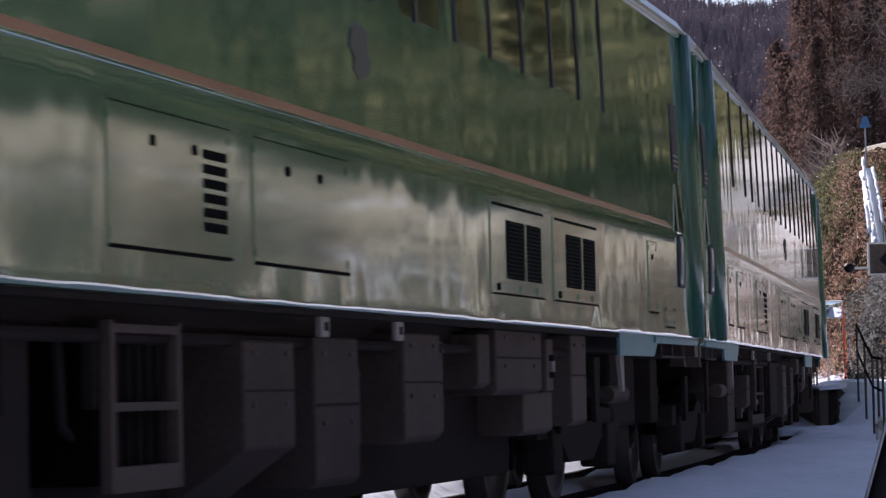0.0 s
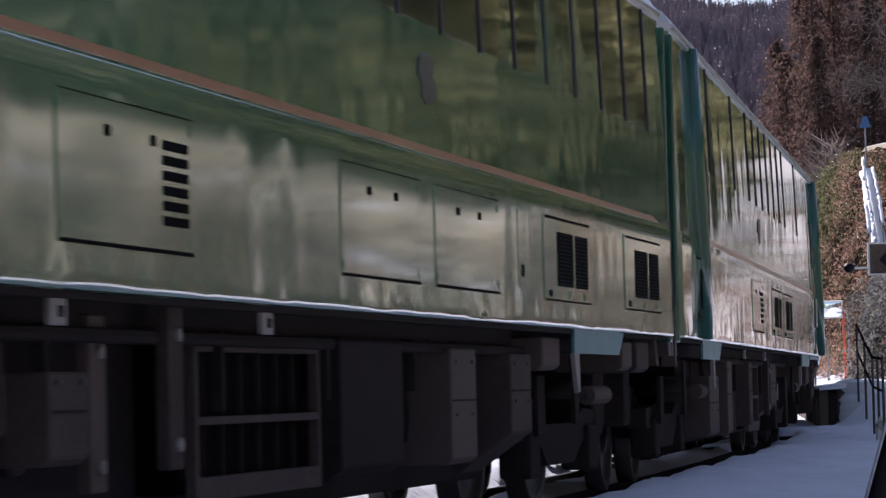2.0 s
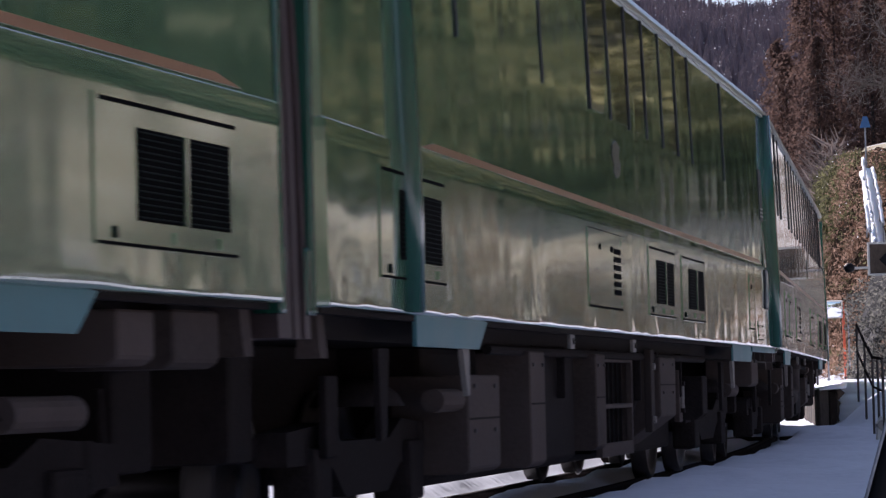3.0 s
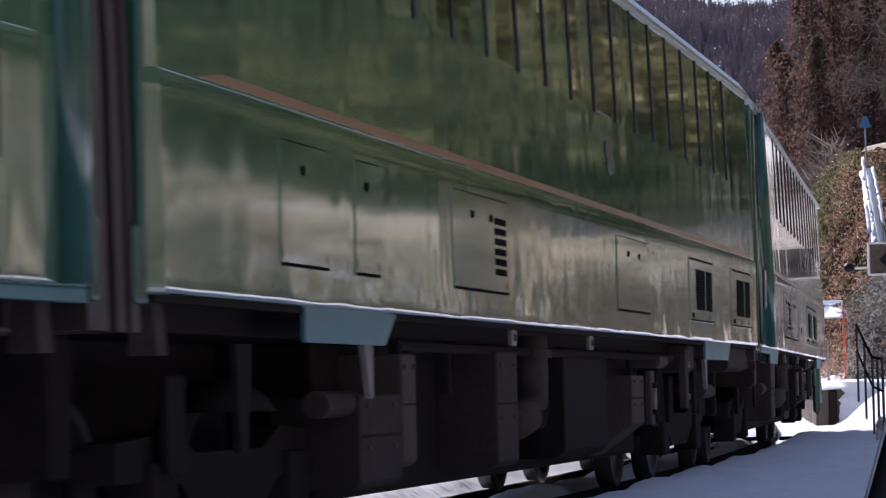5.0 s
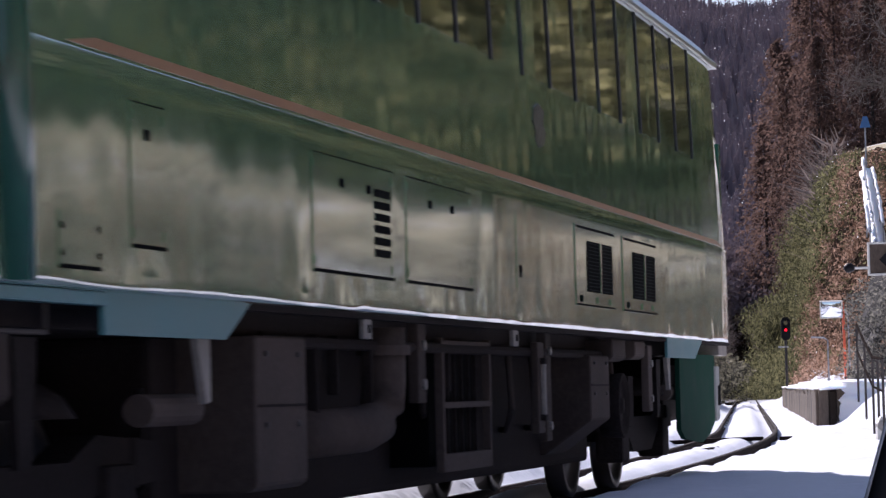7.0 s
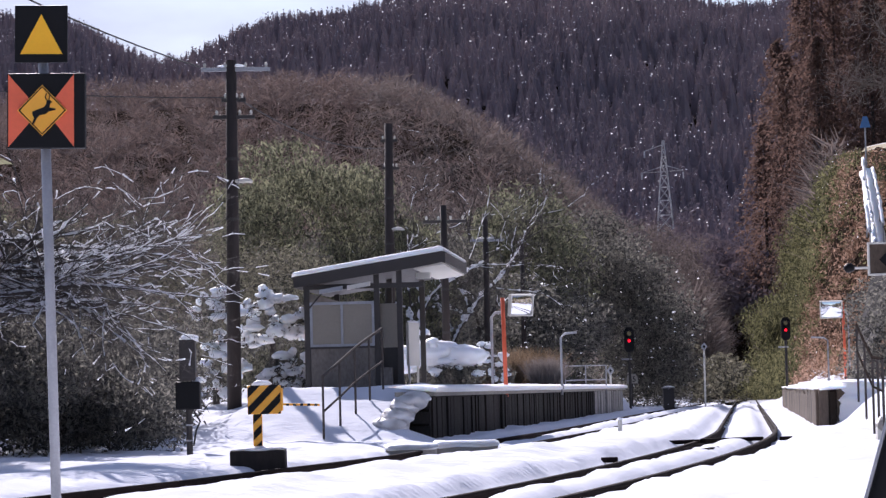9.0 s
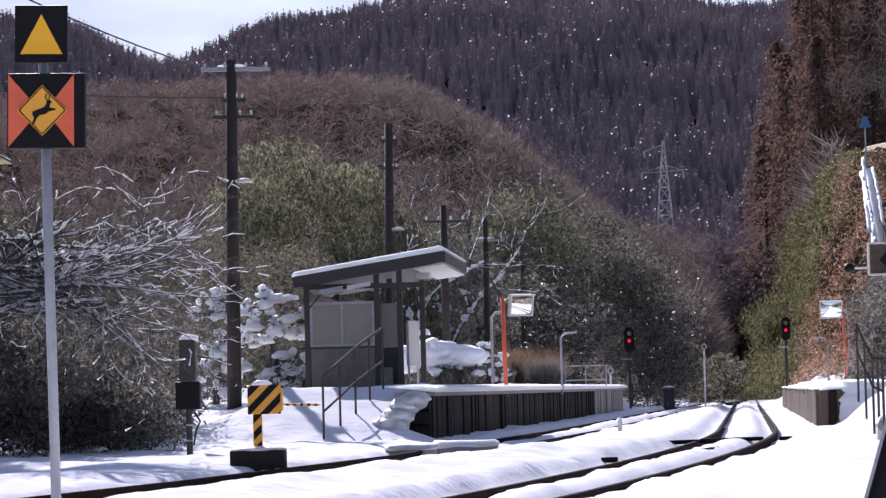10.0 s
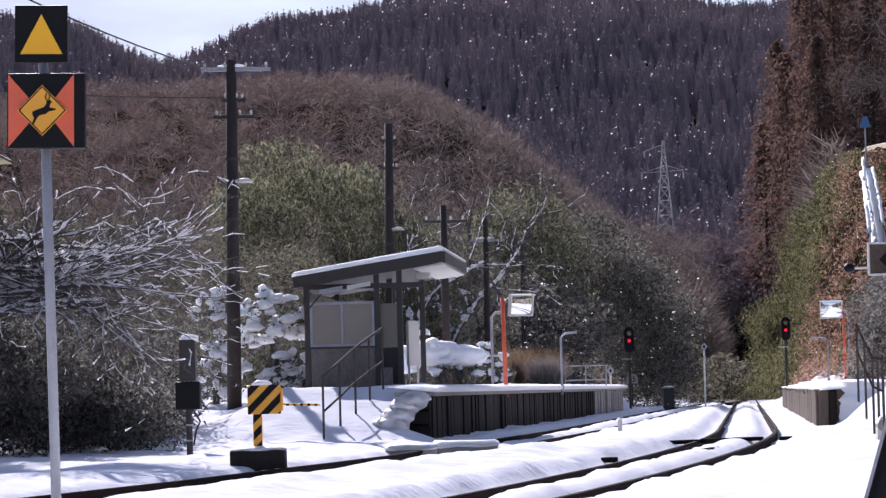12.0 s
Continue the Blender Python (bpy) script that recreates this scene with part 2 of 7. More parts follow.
def blob(size, seed, rough=0.25, sub=3, flat=0.0):
    """A lumpy mound, for heaps of snow and shrubs' hearts."""
    bm = bmesh.new()
    bmesh.ops.create_icosphere(bm, subdivisions=sub, radius=1.0)
    for v in bm.verts:
        k = 1 + rough * noise.noise(v.co * 1.7 + Vector((seed, seed * 2.3, 0))) + 0.5 * rough * noise.noise(v.co * 4 + Vector((seed, 0, 0)))
        v.co = Vector((v.co.x * size[0] * k, v.co.y * size[1] * k, max(-flat, v.co.z) * size[2] * k))
    return bm


# ---------- the line: a left-hand curve running into a straight ----------
TX, TY, TH, TK = -2.220, 12.33, 0.2464, 0.0030
STEP = 0.5
_s = np.arange(-190, 700, STEP)
_h = np.clip(TH - TK * _s, radians(5.806), radians(21.0))
_x, _y = np.cumsum(np.sin(_h)) * STEP, np.cumsum(np.cos(_h)) * STEP
_i0 = int(190 / STEP)
_x, _y = _x - _x[_i0] + TX, _y - _y[_i0] + TY


def line_at(s):
    """x, y and heading (clockwise from +y) of the main line's centre at s metres."""
    return float(np.interp(s, _s, _x)), float(np.interp(s, _s, _y)), float(np.interp(s, _s, _h))


def line_x(y):
    return np.interp(y, _y, _x)


CANT = -0.12


def ride(s0, s1):
    """The pose of a vehicle whose pivots stand at s0 and s1."""
    xa, ya, _ = line_at(s0)
    xb, yb, _ = line_at(s1)
    h = math.degrees(math.atan2(xb - xa, yb - ya))
    return Matrix.Translation(((xa + xb) / 2, (ya + yb) / 2, 0)) @ pose(0, 0, 0, 0, 0, -h) @ pose(0.045, 0, 0, 0, -CANT, 0)


def travelled(t):
    """How far the train has gone past its place at 6 s; it gathers speed at first."""
    return 10.931 * (t - 6.0) + (0.083 * (4 - t) ** 2 if t < 4 else 0.0)


# ---------- terrain: one snow sheet from the line to the far ridge ----------
def smooth(a, b, v):
    t = np.clip((v - a) / (b - a), 0, 1)
    return t * t * (3 - 2 * t)


def siding_x(y):
    far = np.interp(y, [15, 26.7, 31, 41, 62, 80, 95, 150, 190], [-5.5, -3.3, -2.28, -0.3, 2.65, 4.85, 6.55, 13.6, 19.4])
    return np.where(y < 15, line_x(y) - 4.0, np.where(y > 190, line_x(y), far))


def bearing(x, y):
    """Across the valley: 784 straight ahead, 5200 to the unit slope."""
    return 784 + 5200 * x / np.maximum(y, 30)


SPUR_AT = [-800, 0, 375, 600, 700, 800, 900, 1000, 1100, 1200, 1350, 1500, 2400]
SPUR_UP = [440, 500, 522, 540, 535, 490, 430, 350, 250, 210, 200, 240, 380]
RIDGE_AT = [-800, 0, 110, 180, 250, 340, 385, 440, 500, 560, 620, 690, 850, 1050, 1240, 1320, 1390, 1568, 2400]
RIDGE_UP = [640, 700, 700, 668, 622, 612, 640, 664, 690, 694, 698, 712, 738, 742, 696, 684, 692, 730, 640]


_u = np.arange(-1200, 3000, 10.0)
_soft = np.exp(-(np.arange(-12, 13) / 3.2) ** 2)
_soft /= _soft.sum()
_spur = np.convolve(np.interp(_u, SPUR_AT, SPUR_UP), _soft, "same")
_ridge = np.convolve(np.interp(_u, RIDGE_AT, RIDGE_UP), _soft, "same")


def ridged(x, y, s):
    return np.sin(x * s * 1.3 + 1.7 * np.sin(y * s)) * np.sin(y * s * 1.1 + 2.1 * np.cos(x * s * 0.7))


def bank_off(y):
    """How far from the line's centre the cutting slope begins, and how wide it is."""
    return np.interp(y, [-60, 70, 100, 125, 150, 300], [8.0, 7.0, 4.6, 3.2, 2.3, 2.3])


def bank_wide(y):
    return np.interp(y, [-60, 80, 120, 150], [8.0, 7.5, 5.5, 4.2])


def ground_z(x, y):
    x, y = np.asarray(x, float), np.asarray(y, float)
    d, e = x - line_x(y), x - siding_x(y)
    z = 0.07 + 0.025 * ridged(x, y, 1.1) + 0.020 * ridged(x, y, 3.1) + 0.012 * ridged(x + 0.4 * y, 0.6 * y, 5.3) + 0.014 * ridged(0.7 * x - 0.5 * y, 0.45 * y + x, 3.7) * smooth(0.9, 1.6, np.abs(d))
    z = z - 0.18 * (1 - smooth(0.80, 1.1, np.abs(d))) * smooth(0.12, 0.45, np.abs(d)) - 0.18 * (1 - smooth(0.80, 1.1, np.abs(e))) * smooth(0.12, 0.45, np.abs(e)) * (y < 175) - 0.06 * ((np.abs(d) < 0.6) | (np.abs(e) < 0.6))
    z = z - 0.07 * (1 - smooth(1.0, 1.9, np.abs(e))) * smooth(60, 50, y)
    z = z + 0.03 * smooth(1.0, 2.2, d) * smooth(20, 34, y) + 0.05 * ridged(x, y, 0.5) * smooth(1.2, 3, d)
    z = z + (0.09 + 0.04 * ridged(x, y, 2.3)) * np.exp(-((e - 2.2) / 0.6) ** 2) * smooth(58, 38, y) * (d < -0.8) * smooth(14, 22, y)
    # the ramp and the level ground behind the station platform
    left = np.where(y < 51.5, smooth(-0.9, -2.6, e), smooth(-1.72, -1.95, e))
    near = smooth(-4.6, -2.7, x + 0.0 * y)
    z = z + left * 0.93 * (near * np.clip((y - 49.7) / 4.6, 0, 1) + (1 - near) * smooth(41, 76, y)) * smooth(118, 104.4, y)
    # the other platform's side: a rising path, then level
    z = z - 0.20 * smooth(48, 64, y) * smooth(140, 128, y) * smooth(0.8, 1.1, d) * (1 - smooth(1.9, 2.6, d))
    right = np.where(y < 68, smooth(2.0, 3.6, d), smooth(1.88, 2.12, d))
    z = z + right * 0.80 * smooth(46, 67, y) * smooth(150, 131, y)
    off, wide, tall = bank_off(y), bank_wide(y), np.interp(y, [-60, 60, 90, 115, 150, 290, 420], [0.3, 0.4, 3.0, 8.5, 13.0, 13.5, 5.0])
    z = z + tall * smooth(0, 1, (d - off) / wide) + np.interp(y, [55, 75, 100, 135], [0.38, 0.30, 0.15, 0.10]) * np.minimum(np.clip(d - off - wide, 0, 150), 20) + np.interp(y, [-20, 30, 90], [0.08, 0.16, 0.34]) * np.clip(d - off - wide - 20, 0, 170) + 0.25 * ridged(x, y, 0.35) * smooth(1, 5, d - off)
    # wooded left bank
    z = z + 0.10 * np.clip(-e - 14, 0, 260) + 0.3 * ridged(x, y, 0.3) * smooth(-9, -14, e)
    u = bearing(x, y)
    f = smooth(150, 470, y)
    up = 8 + (np.interp(u, _u[20:-20], _spur[20:-20]) - 8) * f
    spur = 0.85 + up * np.minimum(y, 470) / 5200
    up2 = 60 + (np.interp(u, _u[20:-20], _ridge[20:-20]) - 122) * smooth(480, 1120, y)
    hill = 0.85 + up2 * np.minimum(y, 1180) / 5200
    hills = np.where(y < 480, spur, np.maximum(spur, hill)) + (2.0 * ridged(x, y, 0.03) + 0.7 * ridged(x, y, 0.11)) * smooth(150, 300, y)
    blend = smooth(135, 215, y)
    return z * (1 - blend) + np.maximum(hills, z * (d > 2) * (y < 420)) * blend * (1 - (np.abs(d) < 3.2) * smooth(330, 240, y)) + 0.0


def steps(parts):
    out = []
    for a, b, st in parts:
        out.extend(np.arange(a, b, st))
    return np.array(out + [parts[-1][1]])


def snow_ground_material():
    m = mat("snow_and_wood_floor", (0.76, 0.78, 0.83), 0.8, 0.0, 0.03, 1.2, 6, 1.0, spec=0.0)
    n, l = m.node_tree.nodes, m.node_tree.links
    b = n["Principled BSDF"]
    geo = n.new("ShaderNodeNewGeometry")
    sx, sn = n.new("ShaderNodeSeparateXYZ"), n.new("ShaderNodeSeparateXYZ")
    l.new(geo.outputs["Position"], sx.inputs[0]), l.new(geo.outputs["True Normal"], sn.inputs[0])
    far = n.new("ShaderNodeMapRange")
    far.inputs["From Min"].default_value, far.inputs["From Max"].default_value = 150, 190
    l.new(sx.outputs["Y"], far.inputs["Value"])
    steep = n.new("ShaderNodeMapRange")
    steep.inputs["From Min"].default_value, steep.inputs["From Max"].default_value = 0.93, 0.78
    l.new(sn.outputs["Z"], steep.inputs["Value"])
    high = n.new("ShaderNodeMapRange")
    high.inputs["From Min"].default_value, high.inputs["From Max"].default_value = 1.6, 2.4
    l.new(sx.outputs["Z"], high.inputs["Value"])
    both = n.new("ShaderNodeMath")
    both.operation = "MULTIPLY"
    l.new(steep.outputs[0], both.inputs[0]), l.new(high.outputs[0], both.inputs[1])
    mx = n.new("ShaderNodeMath")
    mx.operation = "MAXIMUM"
    l.new(far.outputs[0], mx.inputs[0]), l.new(both.outputs[0], mx.inputs[1])
    no = n.new("ShaderNodeTexNoise")
    no.inputs["Scale"].default_value, no.inputs["Detail"].default_value = 0.35, 8.0
    l.new(geo.outputs["Position"], no.inputs["Vector"])
    earth = n.new("ShaderNodeValToRGB")
    el = earth.color_ramp.elements
    el[0].position, el[0].color = 0.35, (0.018, 0.014, 0.011, 1)
    el[1].position, el[1].color = 0.66, (0.055, 0.038, 0.026, 1)
    l.new(no.outputs["Fac"], earth.inputs["Fac"])
    mix = n.new("ShaderNodeMix")
    mix.data_type = "RGBA"
    old = b.inputs["Base Color"].links[0].from_socket
    l.new(mx.outputs[0], mix.inputs[0]), l.new(earth.outputs["Color"], mix.inputs[7])
    # dry tan grass with patches of snow on the raised meadow, added out of view to brighten the flank reflections
    field = n.new("ShaderNodeMapRange")
    field.inputs["From Min"].default_value, field.inputs["From Max"].default_value = 1.25, 1.7
    l.new(sx.outputs["Z"], field.inputs["Value"])
    grass = n.new("ShaderNodeValToRGB")
    ge = grass.color_ramp.elements
    ge[0].position, ge[0].color = 0.40, (0.36, 0.315, 0.215, 1)
    ge[1].position, ge[1].color = 0.70, (0.74, 0.75, 0.78, 1)
    straw = ge.new(0.60)
    straw.color = (0.51, 0.46, 0.34, 1)
    l.new(no.outputs["Fac"], grass.inputs["Fac"])
    mix2 = n.new("ShaderNodeMix")
    mix2.data_type = "RGBA"
    l.new(field.outputs[0], mix2.inputs[0]), l.new(old, mix2.inputs[6]), l.new(grass.outputs["Color"], mix2.inputs[7])
    l.new(mix2.outputs[2], mix.inputs[6])
    l.new(mix.outputs[2], b.inputs["Base Color"])
    return m


def build_ground():
    gx = steps([(-2600, -400, 200), (-400, -80, 20), (-80, -14, 2.0), (-14, -6, 0.2), (-6, 9, 0.10), (9, 15, 0.2), (15, 40, 0.8), (40, 120, 5), (120, 400, 20), (400, 2600, 200)])
    gy = steps([(-900, -200, 100), (-200, 0, 8), (0, 16, 1.0), (16, 75, 0.32), (75, 145, 0.8), (145, 300, 4), (300, 1300, 12), (1300, 3000, 100)])
    xx, yy = np.meshgrid(gx, gy)
    zz = ground_z(xx, yy)
    verts = np.stack([xx, yy, zz], -1).reshape(-1, 3)
    w = len(gx)
    i = (np.arange(len(gy) - 1)[:, None] * w + np.arange(w - 1)[None, :]).ravel()
    ob = soup("ground", verts, np.stack([i, i + 1, i + w + 1, i + w], 1), snow_ground_material(), smooth=True)
    tagged(ob, "thick fresh snow over the station ground and valley", "ground", kind="structure")


build_ground()


def rail_mesh(name, sample, label):
    """A rail of real section swept along a line of (x, y, across) places."""
    sec = [(-0.032, 0.0), (-0.032, -0.035), (-0.010, -0.05), (-0.010, -0.12), (-0.06, -0.14), (0.06, -0.14), (0.010, -0.12), (0.010, -0.05), (0.032, -0.035), (0.032, 0.0)]
    verts, faces, k = [], [], len(sec)
    for j, (x, y, h, z) in enumerate(sample):
        for a, b in sec:
            verts.append((x + a * math.cos(h), y - a * math.sin(h), z + b))
        if j:
            for q in range(k):
                r = (q + 1) % k
                faces.append(((j - 1) * k + q, j * k + q, j * k + r, (j - 1) * k + r))
    ob = soup(name, verts, faces, RAILM)
    tagged(ob, label, "rail", "rails of the line", "structure")


for side in (-1, 1):
    rail_mesh("rail", [(line_at(s)[0] + side * 0.565 * math.cos(line_at(s)[2]), line_at(s)[1] - side * 0.565 * math.sin(line_at(s)[2]), line_at(s)[2], side * 0.012)
                       for s in np.arange(-185, 400, 1.0)], "dark rusty running rail half buried in snow")
    ys = np.concatenate([np.arange(-120, 172, 1.0)])
    rail_mesh("rail", [(float(siding_x(y)) + side * 0.56, float(y), math.atan2(float(siding_x(y + 0.5) - siding_x(y - 0.5)), 1.0), -0.005) for y in ys],
              "dark rail of the loop line half buried in snow")


# ---------- the train ----------
SIDE = [(1.375, 1.240), (1.398, 1.2415), (1.408, 1.247), (1.4135, 1.258), (1.415, 1.275), (1.415, 1.45), (1.415, 2.077), (1.4135, 2.0825), (1.406, 2.0855), (1.399, 2.087), (1.383, 2.78), (1.349, 3.73)]
ROOF = [(1.365, 3.70), (1.362, 3.77), (1.30, 3.86), (1.05, 3.99), (0.6, 4.08), (0.0, 4.11)]
MID = 9.6
PIVOT = 6.95


def side_x(z):
    return float(np.interp(z, [p[1] for p in SIDE], [p[0] for p in SIDE]))


def loft(half, ends):
    """A long shell from a half section; ends are (y, width, rake) stations."""
    bm = bmesh.new()
    ring = [(x, z) for x, z in half] + [(-x, z) for x, z in reversed(half) if x > 1e-6]
    rows = []
    for y, wide, rake in ends:
        rows.append([bm.verts.new((x * wide, y - rake * max(0.0, (z - 2.07) / 1.8), z)) for x, z in ring])
    for a, b in zip(rows, rows[1:]):
        for i in range(len(ring)):
            j = (i + 1) % len(ring)
            bm.faces.new((a[i], a[j], b[j], b[i]))
    bm.faces.new(rows[0]), bm.faces.new(rows[-1][::-1])
    bmesh.ops.recalc_face_normals(bm, faces=bm.faces[:])
    return bm


def flank(half, ends, amp, seed):
    """The coach shell with the slight waves of hand-beaten sheet metal along its flanks."""
    fine = []
    for (xa, za), (xb, zb) in zip(half, half[1:]):
        n = max(1, int((zb - za) / (0.03 if zb < 1.5 else 0.09)))
        fine += [(xa + (xb - xa) * k / n, za + (zb - za) * k / n) for k in range(n)]
    fine.append(half[-1])
    rows = []
    for (a, wa, ra), (b, wb, rb) in zip(ends, ends[1:]):
        n = max(1, int(round((b - a) / 0.085)))
        rows += [(a + (b - a) * k / n, wa + (wb - wa) * k / n, ra + (rb - ra) * k / n) for k in range(n)]
    rows.append(ends[-1])
    bm = loft(fine, rows)
    for v in bm.verts:
        x, y, z = v.co
        w = noise.noise((y * 0.95, z * 0.55, seed)) + 0.55 * noise.noise((y * 2.3, z * 0.6, seed + 5)) + 0.34 * noise.noise((y * 4.4, z * 0.7, seed + 9))
        dent = max(0.0, noise.noise((y * 0.8, 2.0, seed)) + 0.5 * noise.noise((y * 2.4, 7.0, seed)) + 0.25 * noise.noise((y * 5.2, 4.0, seed)) + 0.10)
        low = dent * math.exp(-max(0.0, z - 1.24) / (0.08 + 0.12 * dent))
        v.co.x += math.copysign(amp * w * (1.0 if 1.27 < z < 3.7 else 0.0) - 8.0 * amp * low * (1.0 if z < 3.7 else 0.0), x)
    return bm


def plate(y0, y1, z0, z1, proud, thick=0.012, bm=None):
    """A flat plate that lies on the flank of the coach."""
    bm = bm or bmesh.new()
    xa, xb = side_x(z0) + proud, side_x(z1) + proud
    prism([(xa - thick, z0), (xa, z0), (xb, z1), (xb - thick, z1)], y1 - y0, "y", y0, bm)
    return bm


def louver(car, y0, y1):
    z0, z1 = 1.405, 1.945
    p = part("vent_panel", plate(y0, y1, z0, z1, 0.008), PAINT, car, "green vent panel with black louvres")
    part("seam", plate(y0 + 0.05, y1 - 0.03, z1 - 0.026, z1 - 0.010, 0.011, 0.01), BLACK, p)
    part("seam", plate(y0 + 0.02, y1 - 0.02, z0 + 0.002, z0 + 0.014, 0.012, 0.01), BLACK, p)
    g0, g1 = y0 + (y1 - y0) * 0.27, y0 + (y1 - y0) * 0.93
    part("opening", plate(g0, g1, 1.505, 1.845, 0.011, 0.01), BLACK, p)
    bm = bmesh.new()
    gm = (g0 + g1) / 2
    for i in range(14):
        z = 1.517 + i * 0.0240
        for a, b in ((g0 + 0.01, gm - 0.024), (gm + 0.024, g1 - 0.01)):
            prism([(1.425, z), (1.433, z - 0.003), (1.433, z + 0.002), (1.425, z + 0.005)], b - a, "y", a, bm)
    part("slats", bm, SLAT, p, "dark green slats")
    part("mullion", box(1.426, 1.435, gm - 0.018, gm + 0.018, 1.505, 1.845), PAINT, p)
    for k in (0.12, 0.52, 0.85):
        yy = y0 + (y1 - y0) * k
        part("catch", box(1.420, 1.434, yy - 0.012, yy + 0.012, 1.432, 1.475, 0.003), SLAT if k == 0.12 else PAINT, p)


def hatch(car, y0, y1, kind):
    z0, z1 = (1.31, 1.505) if kind == "small" else (1.41, 1.945)
    p = part("hatch", plate(y0, y1, z0, z1, 0.007), PAINT, car)
    part("seam", plate(y0 + 0.01, y1 - 0.01, z0 - 0.002, z0 + 0.012, 0.010, 0.01), BLACK, p)
    if kind != "small":
        part("seam", plate(y0 + 0.01, y1 - 0.01, z1 - 0.003, z1 + 0.001, 0.009, 0.01), BLACK, p)
    for a in (0.0, 1.0):
        for z in (z0 + 0.05, z1 - 0.05):
            yy = y0 + 0.03 + a * (y1 - y0 - 0.06)
            k = 0.016 if kind != "small" else 0.009
            part("hinge", box(1.415, 1.427, yy - k, yy + k, z - 1.2 * k, z + 1.2 * k), PAINT if kind != "small" else BLACK, p)
    if kind != "small":
        for k in ((0.45,) if y1 - y0 < 0.9 else (0.34, 0.68)):
            yy = y0 + (y1 - y0) * k
            part("latch", box(1.420, 1.428, yy - 0.025, yy + 0.025, 1.81, 1.85), BLACK, p)
    if kind == "slot":
        for i in range(6):
            z = 1.515 + i * 0.058
            part("slot", box(1.420, 1.427, y0 + 1.10, y0 + 1.39, z, z + 0.036), BLACK, p)


CACHE = {}


def shared(name, key, build, material, parent, m, label="", smooth=False):
    """Parts that look alike share one mesh."""
    if key not in CACHE:
        ob = link(name, build(), material, parent, label, smooth)
        CACHE[key] = ob.data
    else:
        ob = new(name, CACHE[key])
        ob.parent = parent
        if label:
            tagged(ob, label)
    ob.matrix_local = m
    return ob


def lathe(profile, axis_x=True, n=28):
    bm = bmesh.new()
    rows = []
    for i in range(n):
        a = 2 * math.pi * i / n
        rows.append([bm.verts.new((u, r * math.cos(a), r * math.sin(a))) for u, r in profile])
    for i in range(n):
        a, b = rows[i], rows[(i + 1) % n]
        for j in range(len(profile) - 1):
            bm.faces.new((a[j], a[j + 1], b[j + 1], b[j]))
    bmesh.ops.remove_doubles(bm, verts=bm.verts[:], dist=1e-4)
    bmesh.ops.recalc_face_normals(bm, faces=bm.faces[:])
    return bm


def wheelset_bm():
    wheel = [(-0.06, 0.0), (-0.06, 0.11), (-0.02, 0.13), (-0.015, 0.33), (-0.05, 0.36), (-0.065, 0.37), (-0.065, 0.43), (0.05, 0.43), (0.062, 0.455), (0.08, 0.44),
             (0.08, 0.37), (0.03, 0.34), (0.02, 0.13), (0.06, 0.11), (0.06, 0.0)]
    bm = lathe([(0.53 - u, r) for u, r in wheel])
    other = lathe([(-0.53 + u, r) for u, r in wheel])
    tmp = bpy.data.meshes.new("tmp")
    other.to_mesh(tmp)
    other.free()
    bm.from_mesh(tmp)
    bpy.data.meshes.remove(tmp)
    tube((-0.6, 0, 0), (0.6, 0, 0), 0.075, n=12, bm=bm)
    return bm


def bogie_frame_bm():
    bm = bmesh.new()
    for sx in (-1, 1):
        prism([(-1.55, 0.52), (-0.75, 0.52), (-0.45, 0.34), (0.45, 0.34), (0.75, 0.48), (1.55, 0.52), (1.55, 0.68), (0.8, 0.72), (0.5, 0.62), (-0.5, 0.62), (-0.8, 0.72), (-1.55, 0.68)],
              0.16, "x", sx * 0.92 - 0.08, bm)
    box(-0.85, 0.85, -0.3, 0.3, 0.42, 0.6, 0.03, bm)
    # centre block added so no bright snow shows between the wheels
    box(-0.42, 0.42, -1.7, 1.7, 0.52, 1.14, 0.03, bm)
    for y in (-1.5, 1.5):
        box(-0.85, 0.85, y - 0.06, y + 0.06, 0.54, 0.66, 0.01, bm)
    return bm


